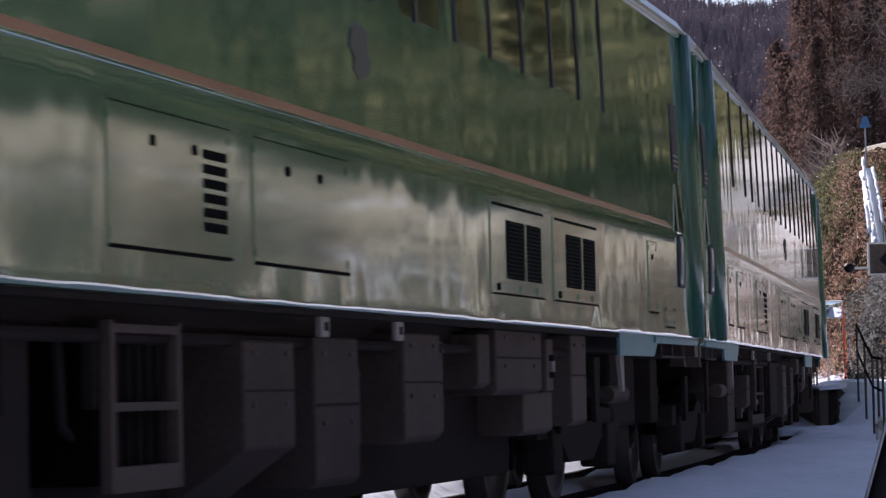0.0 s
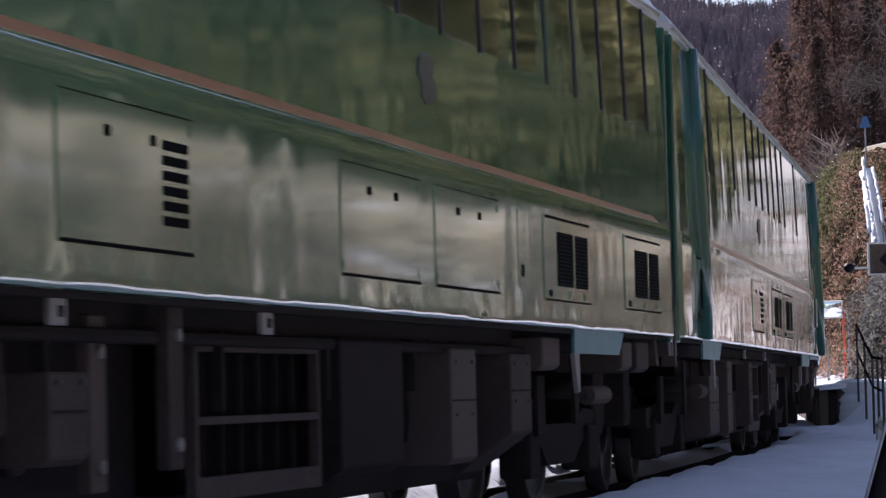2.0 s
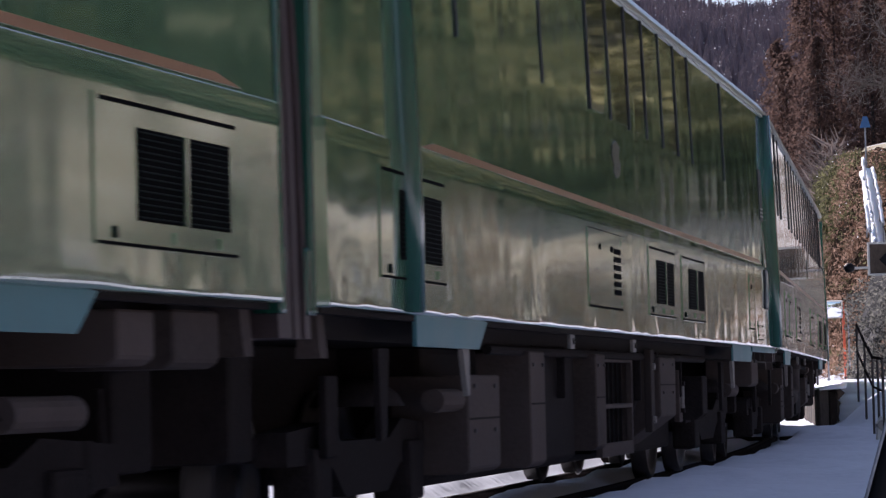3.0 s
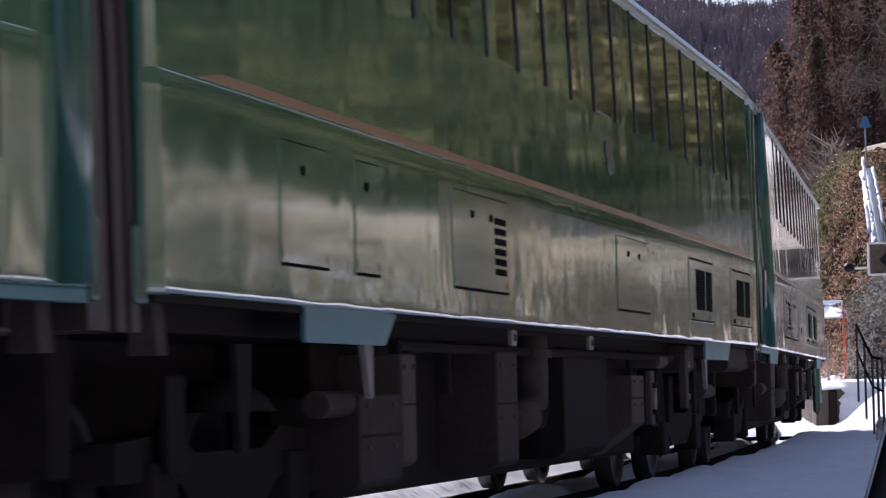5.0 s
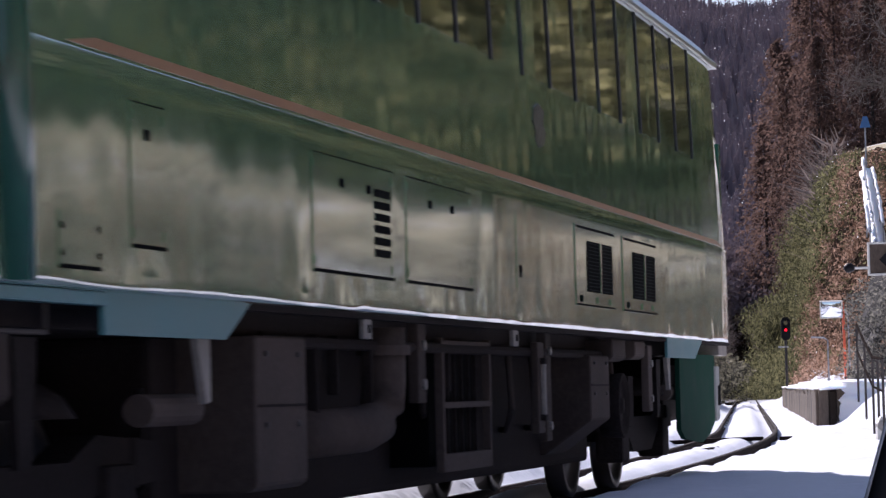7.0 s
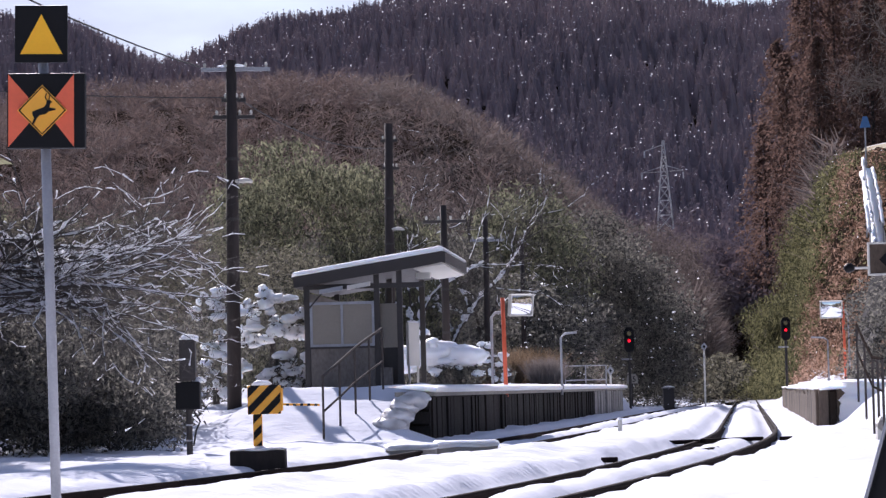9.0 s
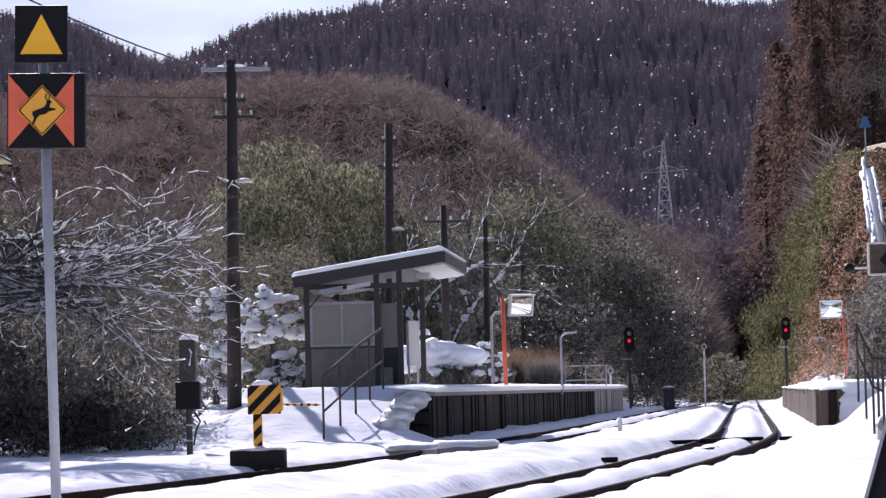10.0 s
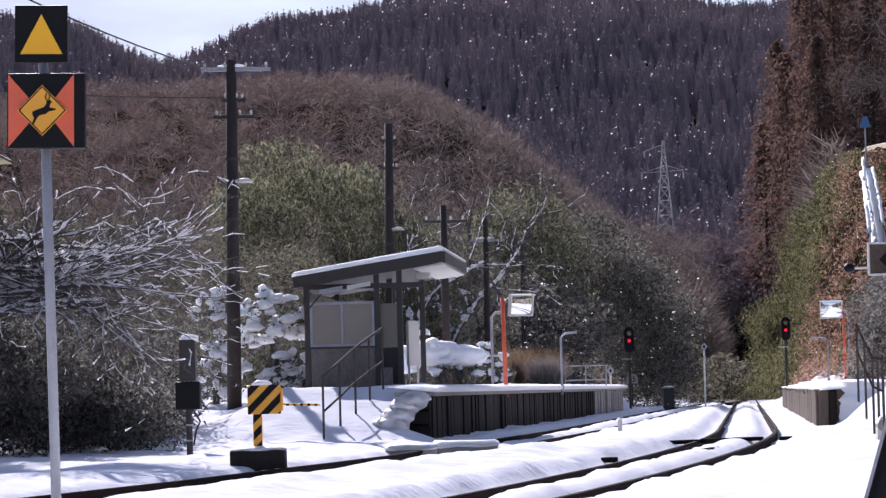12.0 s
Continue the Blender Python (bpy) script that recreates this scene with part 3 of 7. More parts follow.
def bogie(car, y):
    b = part("bogie", bmesh.new(), UNDER, car, "grimy two-axle bogie")
    b.location = (0, y, 0)
    shared("side_frame", "side_frame", bogie_frame_bm, UNDER, b, Matrix())
    wheels = []
    for k in (-1.03, 1.0):
        wheels.append((shared("wheelset", "wheelset", wheelset_bm, STEEL, b, pose(0, k, 0.43), "steel wheels on an axle", True), k))
        for sx in (-1, 1):
            shared("axle_box", "axle_box", lambda: box(-0.11, 0.11, -0.17, 0.17, -0.16, 0.17, 0.03), UNDER, b, pose(sx * 0.93, k, 0.43))
            shared("axle_spring", "axle_spring", lambda: tube((0, 0, 0), (0, 0, 0.2), 0.09, n=14), UNDER, b, pose(sx * 0.93, k + 0.24, 0.50))
    for sx in (-1, 1):
        shared("bolster_spring", "bolster_spring", lambda: blob((0.25, 0.25, 0.15), 3, 0.03, 2), UNDER, b, pose(sx * 0.95, 0, 0.79), "", True)
        shared("damper", "damper", lambda: tube((0, -0.32, 0), (0, 0.32, 0), 0.065, n=16), BOXP, b, pose(sx * 1.18, 1.1 if y < 0 else 0.35, 0.81), "pale damper cylinder")
        shared("hanger", "hanger", lambda: prism([(-0.06, 0.62), (0.05, 0.62), (0.13, 1.08), (-0.10, 1.08)], 0.03, "x", 0), UNDER, b, pose(sx * 1.2, -0.55, 0.0))
        shared("sand_pipe", "sand_pipe", lambda: pipe([(0, 0, 0.9), (0, 0.05, 0.5), (-0.25, 0.2, 0.30)], 0.02, 8), UNDER, b, pose(sx * 0.9, 1.6, 0))
        shared("brake_block", "brake_block", lambda: box(-0.06, 0.06, -0.05, 0.05, -0.16, 0.16, 0.02), UNDER, b, pose(sx * 0.55, -0.52, 0.45))
        shared("frame_plate", "frame_plate", lambda: box(-0.02, 0.02, -0.12, 0.12, -0.2, 0.2, 0.01), UNDER, b, pose(sx * 1.06, -1.0, 0.75))
    return wheels


def skirt_step(car, y0, y1, slant_left, slant_right):
    """The pale blue foot board that hangs under the flank."""
    for sx in (-1, 1):
        bm = prism([(y0 - slant_left, 1.246), (y0, 1.088), (y1, 1.088), (y1 + slant_right, 1.246)], 0.02, "x", sx * 1.372 - 0.01)
        skirt = part("step_skirt", bm, BLUE, car, "pale blue painted metal skirt")
        ys = y1 - 0.29 if y0 < 0 else y0 + 0.15
        part("skirt_stay", prism([(ys, 1.09), (ys + 0.17, 1.09), (ys + 0.17, 0.84), (ys + 0.11, 0.83)], 0.03, "x", sx * 1.32), LUG, skirt, "pale tapered steel stay")


# what hangs under the floor: from, to, bottom, top, outer face, look
# p plate-fronted case, s case with a chamfered foot, d dark case, r strut, g barred frame, e exhaust bend, o disc, c gauge glass, t tank
GEAR = [
    [(4.2, 5.5, 0.42, 1.1, 1.15, "d"), (6.06, 6.88, 0.50, 1.16, 1.26, "g"), (7.67, 8.43, 0.63, 1.10, 1.27, "s"), (8.76, 9.52, 0.45, 1.13, 1.27, "p"), (9.50, 9.80, 0.60, 1.00, 1.20, "p"), (10.42, 11.20, 0.62, 1.17, 1.27, "p"),
     (11.25, 11.48, 0.64, 1.14, 1.22, "p"), (12.18, 12.48, 0.90, 1.19, 1.26, "p"), (12.52, 13.82, 0.86, 1.22, 1.29, "p"), (14.05, 14.41, 0.85, 1.18, 1.26, "c"), (13.67, 14.56, 0.60, 0.84, 1.20, "p"), (14.95, 15.45, 0.64, 1.22, 1.26, "p")],
    [(4.4, 5.2, 0.40, 1.1, 1.22, "p"), (6.24, 6.63, 0.65, 0.96, 1.27, "p"), (6.9, 7.2, 0.5, 1.12, 1.15, "r"), (7.54, 7.75, 0.57, 1.19, 1.26, "r"), (8.11, 9.98, 0.42, 1.10, 1.18, "g"), (10.09, 11.28, 0.50, 1.12, 1.25, "d"),
     (12.30, 12.90, 0.48, 1.10, 1.26, "p"), (13.83, 14.40, 0.60, 1.08, 1.26, "s"), (14.58, 15.11, 1.01, 1.19, 1.30, "p"), (17.38, 17.75, 1.01, 1.19, 1.30, "p"), (17.95, 18.46, 1.00, 1.20, 1.30, "p")],
    [(4.0, 4.9, 0.42, 0.95, 1.26, "p"), (5.9, 6.4, 0.4, 1.1, 1.26, "p"), (6.8, 8.1, 0.4, 1.1, 1.15, "d"), (8.3, 8.7, 0.45, 1.1, 1.28, "p"), (9.0, 10.5, 0.35, 1.1, 1.2, "g"),
     (10.9, 11.2, 0.5, 1.1, 1.28, "r"), (11.6, 12.5, 0.62, 1.1, 1.26, "s"), (13.1, 13.4, 0.55, 1.0, 1.2, "c"), (14.42, 14.75, 0.60, 0.95, 1.24, "d"), (18.09, 18.68, 0.87, 1.12, 1.28, "p")],
    [(3.95, 4.80, 0.42, 0.85, 1.26, "p"), (4.92, 5.23, 0.50, 1.06, 1.24, "p"), (7.24, 7.86, 0.43, 1.09, 1.26, "p"), (8.0, 8.7, 0.56, 1.16, 1.20, "e"), (8.95, 9.60, 0.60, 1.02, 1.14, "o"), (9.65, 11.38, 0.44, 1.08, 1.22, "d"),
     (12.22, 12.81, 0.58, 0.95, 1.27, "s"), (13.13, 13.54, 0.56, 0.99, 1.26, "c"), (13.71, 14.41, 0.56, 1.02, 1.20, "o"), (14.85, 15.20, 0.67, 1.12, 1.30, "r"), (13.76, 14.20, 1.04, 1.11, 1.26, "p"), (15.23, 15.60, 1.01, 1.21, 1.28, "p"), (17.66, 19.0, 1.02, 1.22, 1.32, "p")],
    [(1.51, 1.90, 0.87, 1.10, 1.26, "p"), (4.75, 5.55, 0.47, 1.12, 1.26, "p"), (5.70, 7.25, 0.58, 1.15, 1.22, "e"), (7.80, 8.00, 0.80, 1.19, 1.24, "r"), (8.46, 9.73, 0.41, 1.16, 1.22, "g"), (10.85, 11.15, 0.58, 1.16, 1.27, "c"), (11.35, 11.65, 0.52, 1.19, 1.22, "r"),
     (12.76, 13.50, 0.64, 1.09, 1.27, "s"), (13.50, 14.05, 1.08, 1.21, 1.30, "p"), (14.50, 14.95, 1.10, 1.21, 1.30, "p"), (14.95, 15.30, 0.67, 1.12, 1.31, "r"), (14.13, 14.64, 0.48, 0.97, 1.22, "o")],
]


def bolts(ob, x, ys, zs, r=0.020):
    for y in ys:
        for z in zs:
            part("bolt", box(x - 0.01, x + 0.012, y - r, y + r, z - r * 0.8, z + r * 0.8, 0.005), DARKSTEEL, ob)


def gear_item(car, sx, a, b, z0, z1, x, k):
    """One piece of equipment slung under the floor on one side."""
    dusty, dark = "dusty grey equipment case", "grimy dark equipment case"
    if k in "psd":
        bm = bmesh.new()
        foot = {"p": 0.03, "s": 0.24, "d": 0.05}[k]
        prism([(sx * 0.8, z1), (sx * x, z1), (sx * x, z0), (sx * (x - 1.4 * foot), z0 - foot), (sx * 0.8, z0 - foot)], b - a, "y", a, bm)
        bmesh.ops.bevel(bm, geom=bm.edges[:], offset=0.010, segments=1, affect="EDGES")
        ob = part("equipment_case", bm, UNDER if k == "d" else BOXP, car, dark if k == "d" else dusty)
        if sx > 0 and k != "d" and z1 - z0 > 0.3:
            bolts(ob, x, (a + 0.18 * (b - a), b - 0.18 * (b - a)), (z0 + 0.4 * (z1 - z0), z1 - 0.12 * (z1 - z0)) if b - a > 0.5 else (z1 - 0.12 * (z1 - z0),), 0.015)
            part("seam", box(x - 0.004, x + 0.006, a + 0.03, b - 0.03, z0 + 0.52 * (z1 - z0), z0 + 0.52 * (z1 - z0) + 0.012), UNDER, ob)
    elif k == "r":
        m = (a + b) / 2
        bm = box(*sorted((sx * (x - 0.06), sx * x)), m - 0.09, m + 0.09, z0, z1 + 0.06, 0.012)
        ob = part("strut", bm, BOXP, car, "dusty flat steel strut")
        if sx > 0:
            for z in (z0 + 0.1, z1 - 0.08):
                part("pale_bolt", tube((x - 0.01, m, z), (x + 0.02, m, z), 0.028, n=10), LUG, ob, "pale steel bolt")
    elif k == "g":
        t = 0.05
        bm = bmesh.new()
        box(*sorted((sx * (x - t), sx * x)), a, a + t, z0, z1, 0.008, bm), box(*sorted((sx * (x - t), sx * x)), b - t, b, z0, z1, 0.008, bm)
        for z in (z0, (z0 + z1) / 2 - 0.02, z1 - t):
            box(*sorted((sx * (x - t), sx * x)), a + t, b - t, z, z + (0.10 if z == z0 else 0.035), 0.006, bm)
        ob = part("barred_frame", bm, BOXP, car, "dusty steel frame before a dark radiator")
        part("radiator", box(*sorted((sx * 0.7, sx * (x - 0.09))), a + 0.02, b - 0.02, z0 + 0.03, z1 - 0.02, 0.01), BLACK, ob, "black radiator core")
        for j in range(1, 7):
            y = a + (b - a) * j / 7
            part("guard_bar", box(*sorted((sx * (x - 0.075), sx * (x - 0.055))), y - 0.008, y + 0.008, z0 + 0.05, z1 - 0.05), UNDER, ob)
    elif k == "e":
        pts = [(sx * x, b - 0.12, z1 + 0.04), (sx * x, b - 0.12, z0 + 0.34), (sx * x, b - 0.16, z0 + 0.22), (sx * (x - 0.01), b - 0.28, z0 + 0.13), (sx * (x - 0.03), b - 0.45, z0 + 0.10), (sx * (x - 0.06), a, z0 + 0.09)]
        ob = part("exhaust_bend", sweep(pts, 0.115, 18), BOXP, car, "grimy bent exhaust pipe", True)
        part("flange", tube((sx * x, b - 0.12, z1 - 0.10), (sx * x, b - 0.12, z1 - 0.05), 0.14, n=18), BOXP, ob)
    elif k == "o":
        r = (z1 - z0) / 2
        bm = lathe([(sx * (x - 0.16), 0.0), (sx * (x - 0.16), r * 0.95), (sx * x, r), (sx * (x + 0.01), r * 0.93), (sx * (x - 0.03), r * 0.82), (sx * (x - 0.04), r * 0.3), (sx * x, r * 0.22), (sx * x, 0.0)], n=28)
        bmesh.ops.translate(bm, verts=bm.verts[:], vec=(0, (a + b) / 2, (z0 + z1) / 2))
        part("pulley_cover", bm, UNDER, car, "dark round cover with a raised rim", True)
    elif k == "c":
        m = (a + b) / 2
        ob = part("gauge_plate", box(*sorted((sx * (x - 0.05), sx * x)), m - 0.10, m + 0.10, z0, z1, 0.01), BOXP, car, "dusty plate carrying a gauge glass")
        if sx > 0:
            part("gauge_glass", tube((x + 0.01, m, z0 + 0.10), (x + 0.01, m, z1 - 0.12), 0.022, n=10), LUG, ob, "pale gauge glass")
            for z in (z0 + 0.10, z1 - 0.12):
                part("gauge_clamp", box(x - 0.005, x + 0.035, m - 0.035, m + 0.035, z - 0.02, z + 0.02, 0.008), UNDER, ob)


def underfloor(car, gear, lugs, y0, y1, rng):
    # dark strip stands for the shade where the flank turns under
    for sx in (-1, 1):
        part("edge_shade_strip", box(*sorted((sx * 1.31, sx * 1.372)), y0 + 0.12, y1 - 0.12, 1.215, 1.241, 0.004), UNDER, car, "dark strip for the shade under the flank's bottom edge")
    part("floor_frame", box(-1.1, 1.1, y0 + 0.1, y1 - 0.1, 1.12, 1.24, 0.01), UNDER, car, "dark underframe")
    # dark masses added as a curtain, keeping the underside black
    part("under_blocker", box(0.30, 0.90, -5.2, 5.0, 0.31, 1.12, 0.04), UNDER, car, "dark mass added to close the view under the floor")
    for a, b in ((y0 + 0.25, -PIVOT - 1.75), (PIVOT + 1.75, y1 - 0.25)):
        part("end_case", box(0.2, 0.9, a, b, 0.55, 1.13, 0.04), UNDER, car, "dark mass added to close the view under the coach end")
    for j, (a, b, z0, z1, x, k) in enumerate(gear):
        for sx in (1, -1) if j % 3 == 1 else (1,):
            gear_item(car, sx, a - MID, b - MID, z0, z1, x, k)
    for yy in lugs:
        jack = part("jacking_lug", box(1.335, 1.362, yy - MID - 0.075, yy - MID + 0.075, 1.120, 1.236, 0.008), LUG, car, "pale steel jacking lug")
        part("lug_hole", box(1.350, 1.3655, yy - MID - 0.012, yy - MID + 0.035, 1.150, 1.190), BLACK, jack)
    for k in range(5):
        yy = rng.uniform(-4.8, 4.6)
        z0 = rng.uniform(0.75, 0.95)
        part("bracket", box(1.16, 1.22, yy - 0.02, yy + 0.02, z0, 1.14, 0.012), UNDER, car, "steel bracket")
    for k in range(5):
        yy = rng.uniform(-5, 5)
        part("pipe", pipe([(1.1, yy, 1.15), (1.12, yy, 0.75), (1.0, yy + rng.uniform(0.3, 0.9), 0.6), (0.8, yy + 1.0, 0.6)], 0.022, 7), UNDER if k % 2 else BOXP, car)
    part("cable_run", pipe([(1.2, y0 + 4.6, 1.1), (1.2, y1 - 4.6, 1.1)], 0.03, 8), UNDER, car)


# per coach: start of its place at 6 s, length, and what its flank carries (metres from its start)
COACHES = [
    dict(at=-71.35, lead=-0.2, length=19.65, panes=(4.16, 14, 0.885), extra=(), slot=(5.61,), hatch=((7.37, 8.86),), narrow=((17.15, 17.55),), small=((17.87, 18.32),), slit=(), vent=((11.86, 13.34), (13.63, 15.11)),
         post=(19.20,), door=(18.55,), skirt=((2.4, 3.9, 0.0, 0.3), (16.1, 17.55, 0.0, 0.25)), sill=(17.55, 19.6), stripe=(2.0, 18.4), emblem=9.20, lugs=(8.63, 10.0)),
    dict(at=-51.3, lead=-0.1, length=19.0, panes=(5.28, 15, 0.922), extra=(3.75,), slot=(5.96,), hatch=((9.55, 11.03), (11.36, 12.86)), narrow=((2.40, 2.86), (3.44, 4.20)), small=((1.62, 2.01),), slit=(13.5,), vent=((14.11, 15.6), (16.88, 18.38)),
         post=(1.0,), door=(0.45,), skirt=((2.2, 3.66, 0.0, 0.25), (15.2, 16.8, 0.0, 0.2)), sill=(0.15, 2.2), stripe=(1.71, 18.5), emblem=11.34, lugs=(6.11, 8.57)),
    dict(at=-32.1, lead=-0.24, length=19.36, panes=(7.67, 7, 0.89), extra=(3.3, 5.86, 15.3), slot=(7.23,), hatch=(), narrow=((16.83, 17.22),), small=((17.56, 17.99),), slit=(), vent=((1.31, 2.75), (10.01, 11.48), (11.88, 13.37)),
         post=(1.75, 18.95), door=(18.22,), skirt=((2.2, 3.75, 0.0, 0.25), (15.67, 17.17, 0.0, 0.2)), sill=(17.17, 19.3), stripe=(2.3, 18.2), emblem=8.70, lugs=(6.9, 9.6)),
    dict(at=-12.6, lead=-0.38, length=19.35, panes=(4.76, 15, 0.903), extra=(1.67, 2.52), slot=(5.40,), hatch=((2.06, 2.84), (10.77, 12.25)), narrow=((3.32, 3.79),), small=(), slit=(), vent=((14.45, 15.93), (17.22, 18.72)),
         post=(), door=(), skirt=((2.55, 4.0, 0.0, 0.25), (15.62, 17.18, 0.0, 0.2)), sill=(), stripe=(1.0, 19.0), emblem=10.70, lugs=(7.29, 9.97)),
    dict(at=6.85, lead=-0.42, length=19.45, panes=(4.70, 15, 0.890), extra=(), slot=(5.14,), hatch=((6.88, 8.38),), narrow=((2.70, 3.10),), small=((1.95, 2.38),), slit=(9.7,), vent=((11.48, 12.96), (13.32, 14.85)),
         post=(1.38,), door=(0.80,), skirt=((2.5, 3.95, 0.0, 0.35), (15.55, 17.05, 0.0, 0.45)), sill=(0.5, 2.5), stripe=(2.1, 18.7), emblem=10.48, lugs=(6.30, 9.80)),
]
CARS = []


def coach(i, c):
    rng = random.Random(40 + i)
    first, last = i == 0, i == len(COACHES) - 1
    car = empty("railway_coach", None, "glossy dark green railway coach, bronze stripe" + (", raked tail end" if last else ""), "train car", "coaches of the train")
    y0, y1 = -MID - c["lead"], c["length"] - MID
    ends = [(y0, 0.93, 0), (y0 + 0.10, 1.0, 0)]
    ends += [(y1 - 1.6, 1.0, 0.0), (y1 - 0.8, 0.995, 0.12), (y1 - 0.25, 0.975, 0.42), (y1, 0.90, 0.62)] if last else [(y1 - 0.10, 1.0, 0), (y1, 0.93, 0)]
    body = part("body", flank(SIDE, ends, 0.0045, 10.0 * i), PAINT, car, "glossy dark green painted coach body", True)
    body.data.set_sharp_from_angle(angle=radians(32))
    part("roof", loft(ROOF, ends), ROOFP, car, "pale grey roof with a bright edge", False)
    for sx in (1, -1):
        bm = bmesh.new()
        box(*sorted((sx * 1.335, sx * 1.385)), y0 + 0.1, y1 - (1.5 if last else 0.1), 3.72, 3.758, 0.008, bm)
        part("gutter", bm, TRIM, car, "bright metal rain gutter")
    a, b = c["stripe"]
    bm = bmesh.new()
    a, b, xl, xh = a - MID, b - MID, side_x(2.100) + 0.004, side_x(2.140) + 0.004
    low, high = [(xl, a, 2.100), (xl, b, 2.100)], [(xh, b - 0.3, 2.140), (xh, a + 0.3, 2.140)]
    front = [bm.verts.new(q) for q in low + high]
    rear = [bm.verts.new((q[0] - 0.01, q[1], q[2])) for q in low + high]
    bm.faces.new(front), bm.faces.new(rear[::-1])
    for k in range(4):
        bm.faces.new((front[k], rear[k], rear[(k + 1) % 4], front[(k + 1) % 4]))
    bmesh.ops.recalc_face_normals(bm, faces=bm.faces[:])
    part("stripe", bm, STRIPE, car, "bronze stripe")
    # side windows with dark uprights
    p0, n, gap = c["panes"]
    ys = [p0 + gap * k - MID for k in range(n)]
    for k in range(n - 1):
        part("window", plate(ys[k] + 0.022, ys[k + 1] - 0.022, 2.79, 3.69, 0.0015, 0.008), GLASS, car, "window pane with the olive reflection in its colour" if k == 0 else "")
    for yy in ys + [e - MID for e in c["extra"]]:
        part("window_upright", plate(yy - 0.020, yy + 0.020, 2.775, 3.71, 0.012, 0.016), RUBBER, car)
    for y in c["slot"]:
        hatch(car, y - MID, y + 1.46 - MID, "slot")
    for a, b in c["hatch"]:
        hatch(car, a - MID, b - MID, "plain")
    for a, b in c["narrow"]:
        hatch(car, a - MID, b - MID, "narrow")
    for a, b in c["small"]:
        hatch(car, a - MID, b - MID, "small")
    for a, b in c["vent"]:
        louver(car, a - MID, b - MID)
    for y in c["post"]:
        pts = [(1.415, 1.25), (1.415, 2.0), (1.408, 2.12), (1.385, 2.8), (1.345, 3.72)]
        bm = sweep([(xa, y + 0.14 - MID, za) for xa, za in pts], 0.085, 14)
        part("door_post", bm, PAINT_POST, car, "rounded bright green post beside the door", True)
    for y in c["door"]:
        d = part("door", plate(y - 0.36 - MID, y + 0.38 - MID, 1.27, 3.5, 0.003, 0.01), PAINT, car, "green entrance door")
        w = part("door_window", plate(y - MID + 0.04, y - MID + 0.33, 1.64, 2.045, 0.010, 0.012), RUBBER, d, "narrow dark door recess")
        # pale arc stands in for the curved reflection in the recess
        part("glint_arc", sweep([(1.43, y - MID + 0.07, 1.66), (1.43, y - MID + 0.12, 1.74), (1.43, y - MID + 0.15, 1.88), (1.43, y - MID + 0.13, 2.0), (1.43, y - MID + 0.08, 2.03)], 0.018, 10), TRIM, w, "pale arc standing in for the reflection in the recess", True)
        part("upper_door_window", plate(y - MID + 0.08, y - MID + 0.33, 2.075, 2.46, 0.010, 0.012), GLASS, d, "narrow dark door window")
        v = part("top_door_window", plate(y - MID + 0.02, y - MID + 0.28, 2.56, 3.1, 0.010, 0.012), RUBBER, d, "narrow dark door window")
        for zz in (2.60, 2.64, 2.68):
            part("rim_bar", plate(y - MID + 0.04, y - MID + 0.26, zz, zz + 0.008, 0.013, 0.006), TRIM, v)
    for a, b, s0, s1 in c["skirt"]:
        skirt_step(car, a - MID, b - MID, s0, s1)
    for y in c["slit"]:
        part("slit_hatch", plate(y - 0.11 - MID, y + 0.12 - MID, 1.46, 1.93, 0.004), PAINT, car)
        part("slit_latch", plate(y - 0.03 - MID, y + 0.03 - MID, 1.53, 1.60, 0.008), BLACK, car)
    if c["sill"]:
        a, b = c["sill"]
        for sx in (-1, 1):
            part("sill_step", box(*sorted((sx * 1.34, sx * 1.398)), a - MID, b - MID, 1.19, 1.240, 0.008), BLUE, car, "pale blue door sill")
        ya = (a + b) / 2 - MID
        bm = pipe([(1.35, ya - 0.5, 1.2), (1.35, ya - 0.5, 1.09), (1.35, ya + 0.5, 1.09), (1.35, ya + 0.5, 1.2)], 0.010, 6)
        part("foot_rung", bm, RAILGREY, car, "bare metal foot rung")
        part("rung_stay", tube((1.35, ya, 1.2), (1.35, ya, 1.09), 0.010, n=6), RAILGREY, car)
    # emblem: two small leaves on a stem
    y = c["emblem"] - MID
    bm = prism([(y - 0.02, 2.36), (y + 0.16, 2.39), (y + 0.22, 2.47), (y + 0.13, 2.52), (y + 0.17, 2.60), (y, 2.64), (y - 0.14, 2.60), (y - 0.18, 2.52), (y - 0.09, 2.46), (y - 0.12, 2.41)], 0.012, "x", 1.385)
    part("emblem", bm, EMBLEM, car, "small brown metal emblem")
    # gangway and end fittings
    for end, sgn in ((y0, -1), (y1, 1)):
        if (sgn < 0 and first) or (sgn > 0 and last):
            continue
        for k in range(2):
            yy = end + sgn * (0.02 + 0.12 * k)
            w = 1.362 - 0.012 * k
            bm = prism([(-w, 1.10), (w, 1.10), (w - 0.02, 2.1), (w - 0.08, 3.6), (0.08 - w, 3.6), (0.02 - w, 2.1)], 0.10, "y", min(yy, yy + sgn * 0.10))
            part("bellows_fold", bm, BELLOWS, car, "dark rubber gangway fold")
        part("end_post", box(1.25, 1.39, *sorted((end, end + sgn * 0.05)), 1.2, 3.66, 0.02), PAINT_POST, car, "bright green corner post")
        part("end_hood", box(1.28, 1.38, *sorted((end + sgn * 0.04, end + sgn * 0.10)), 1.20, 1.50, 0.02), PAINT_POST, car)
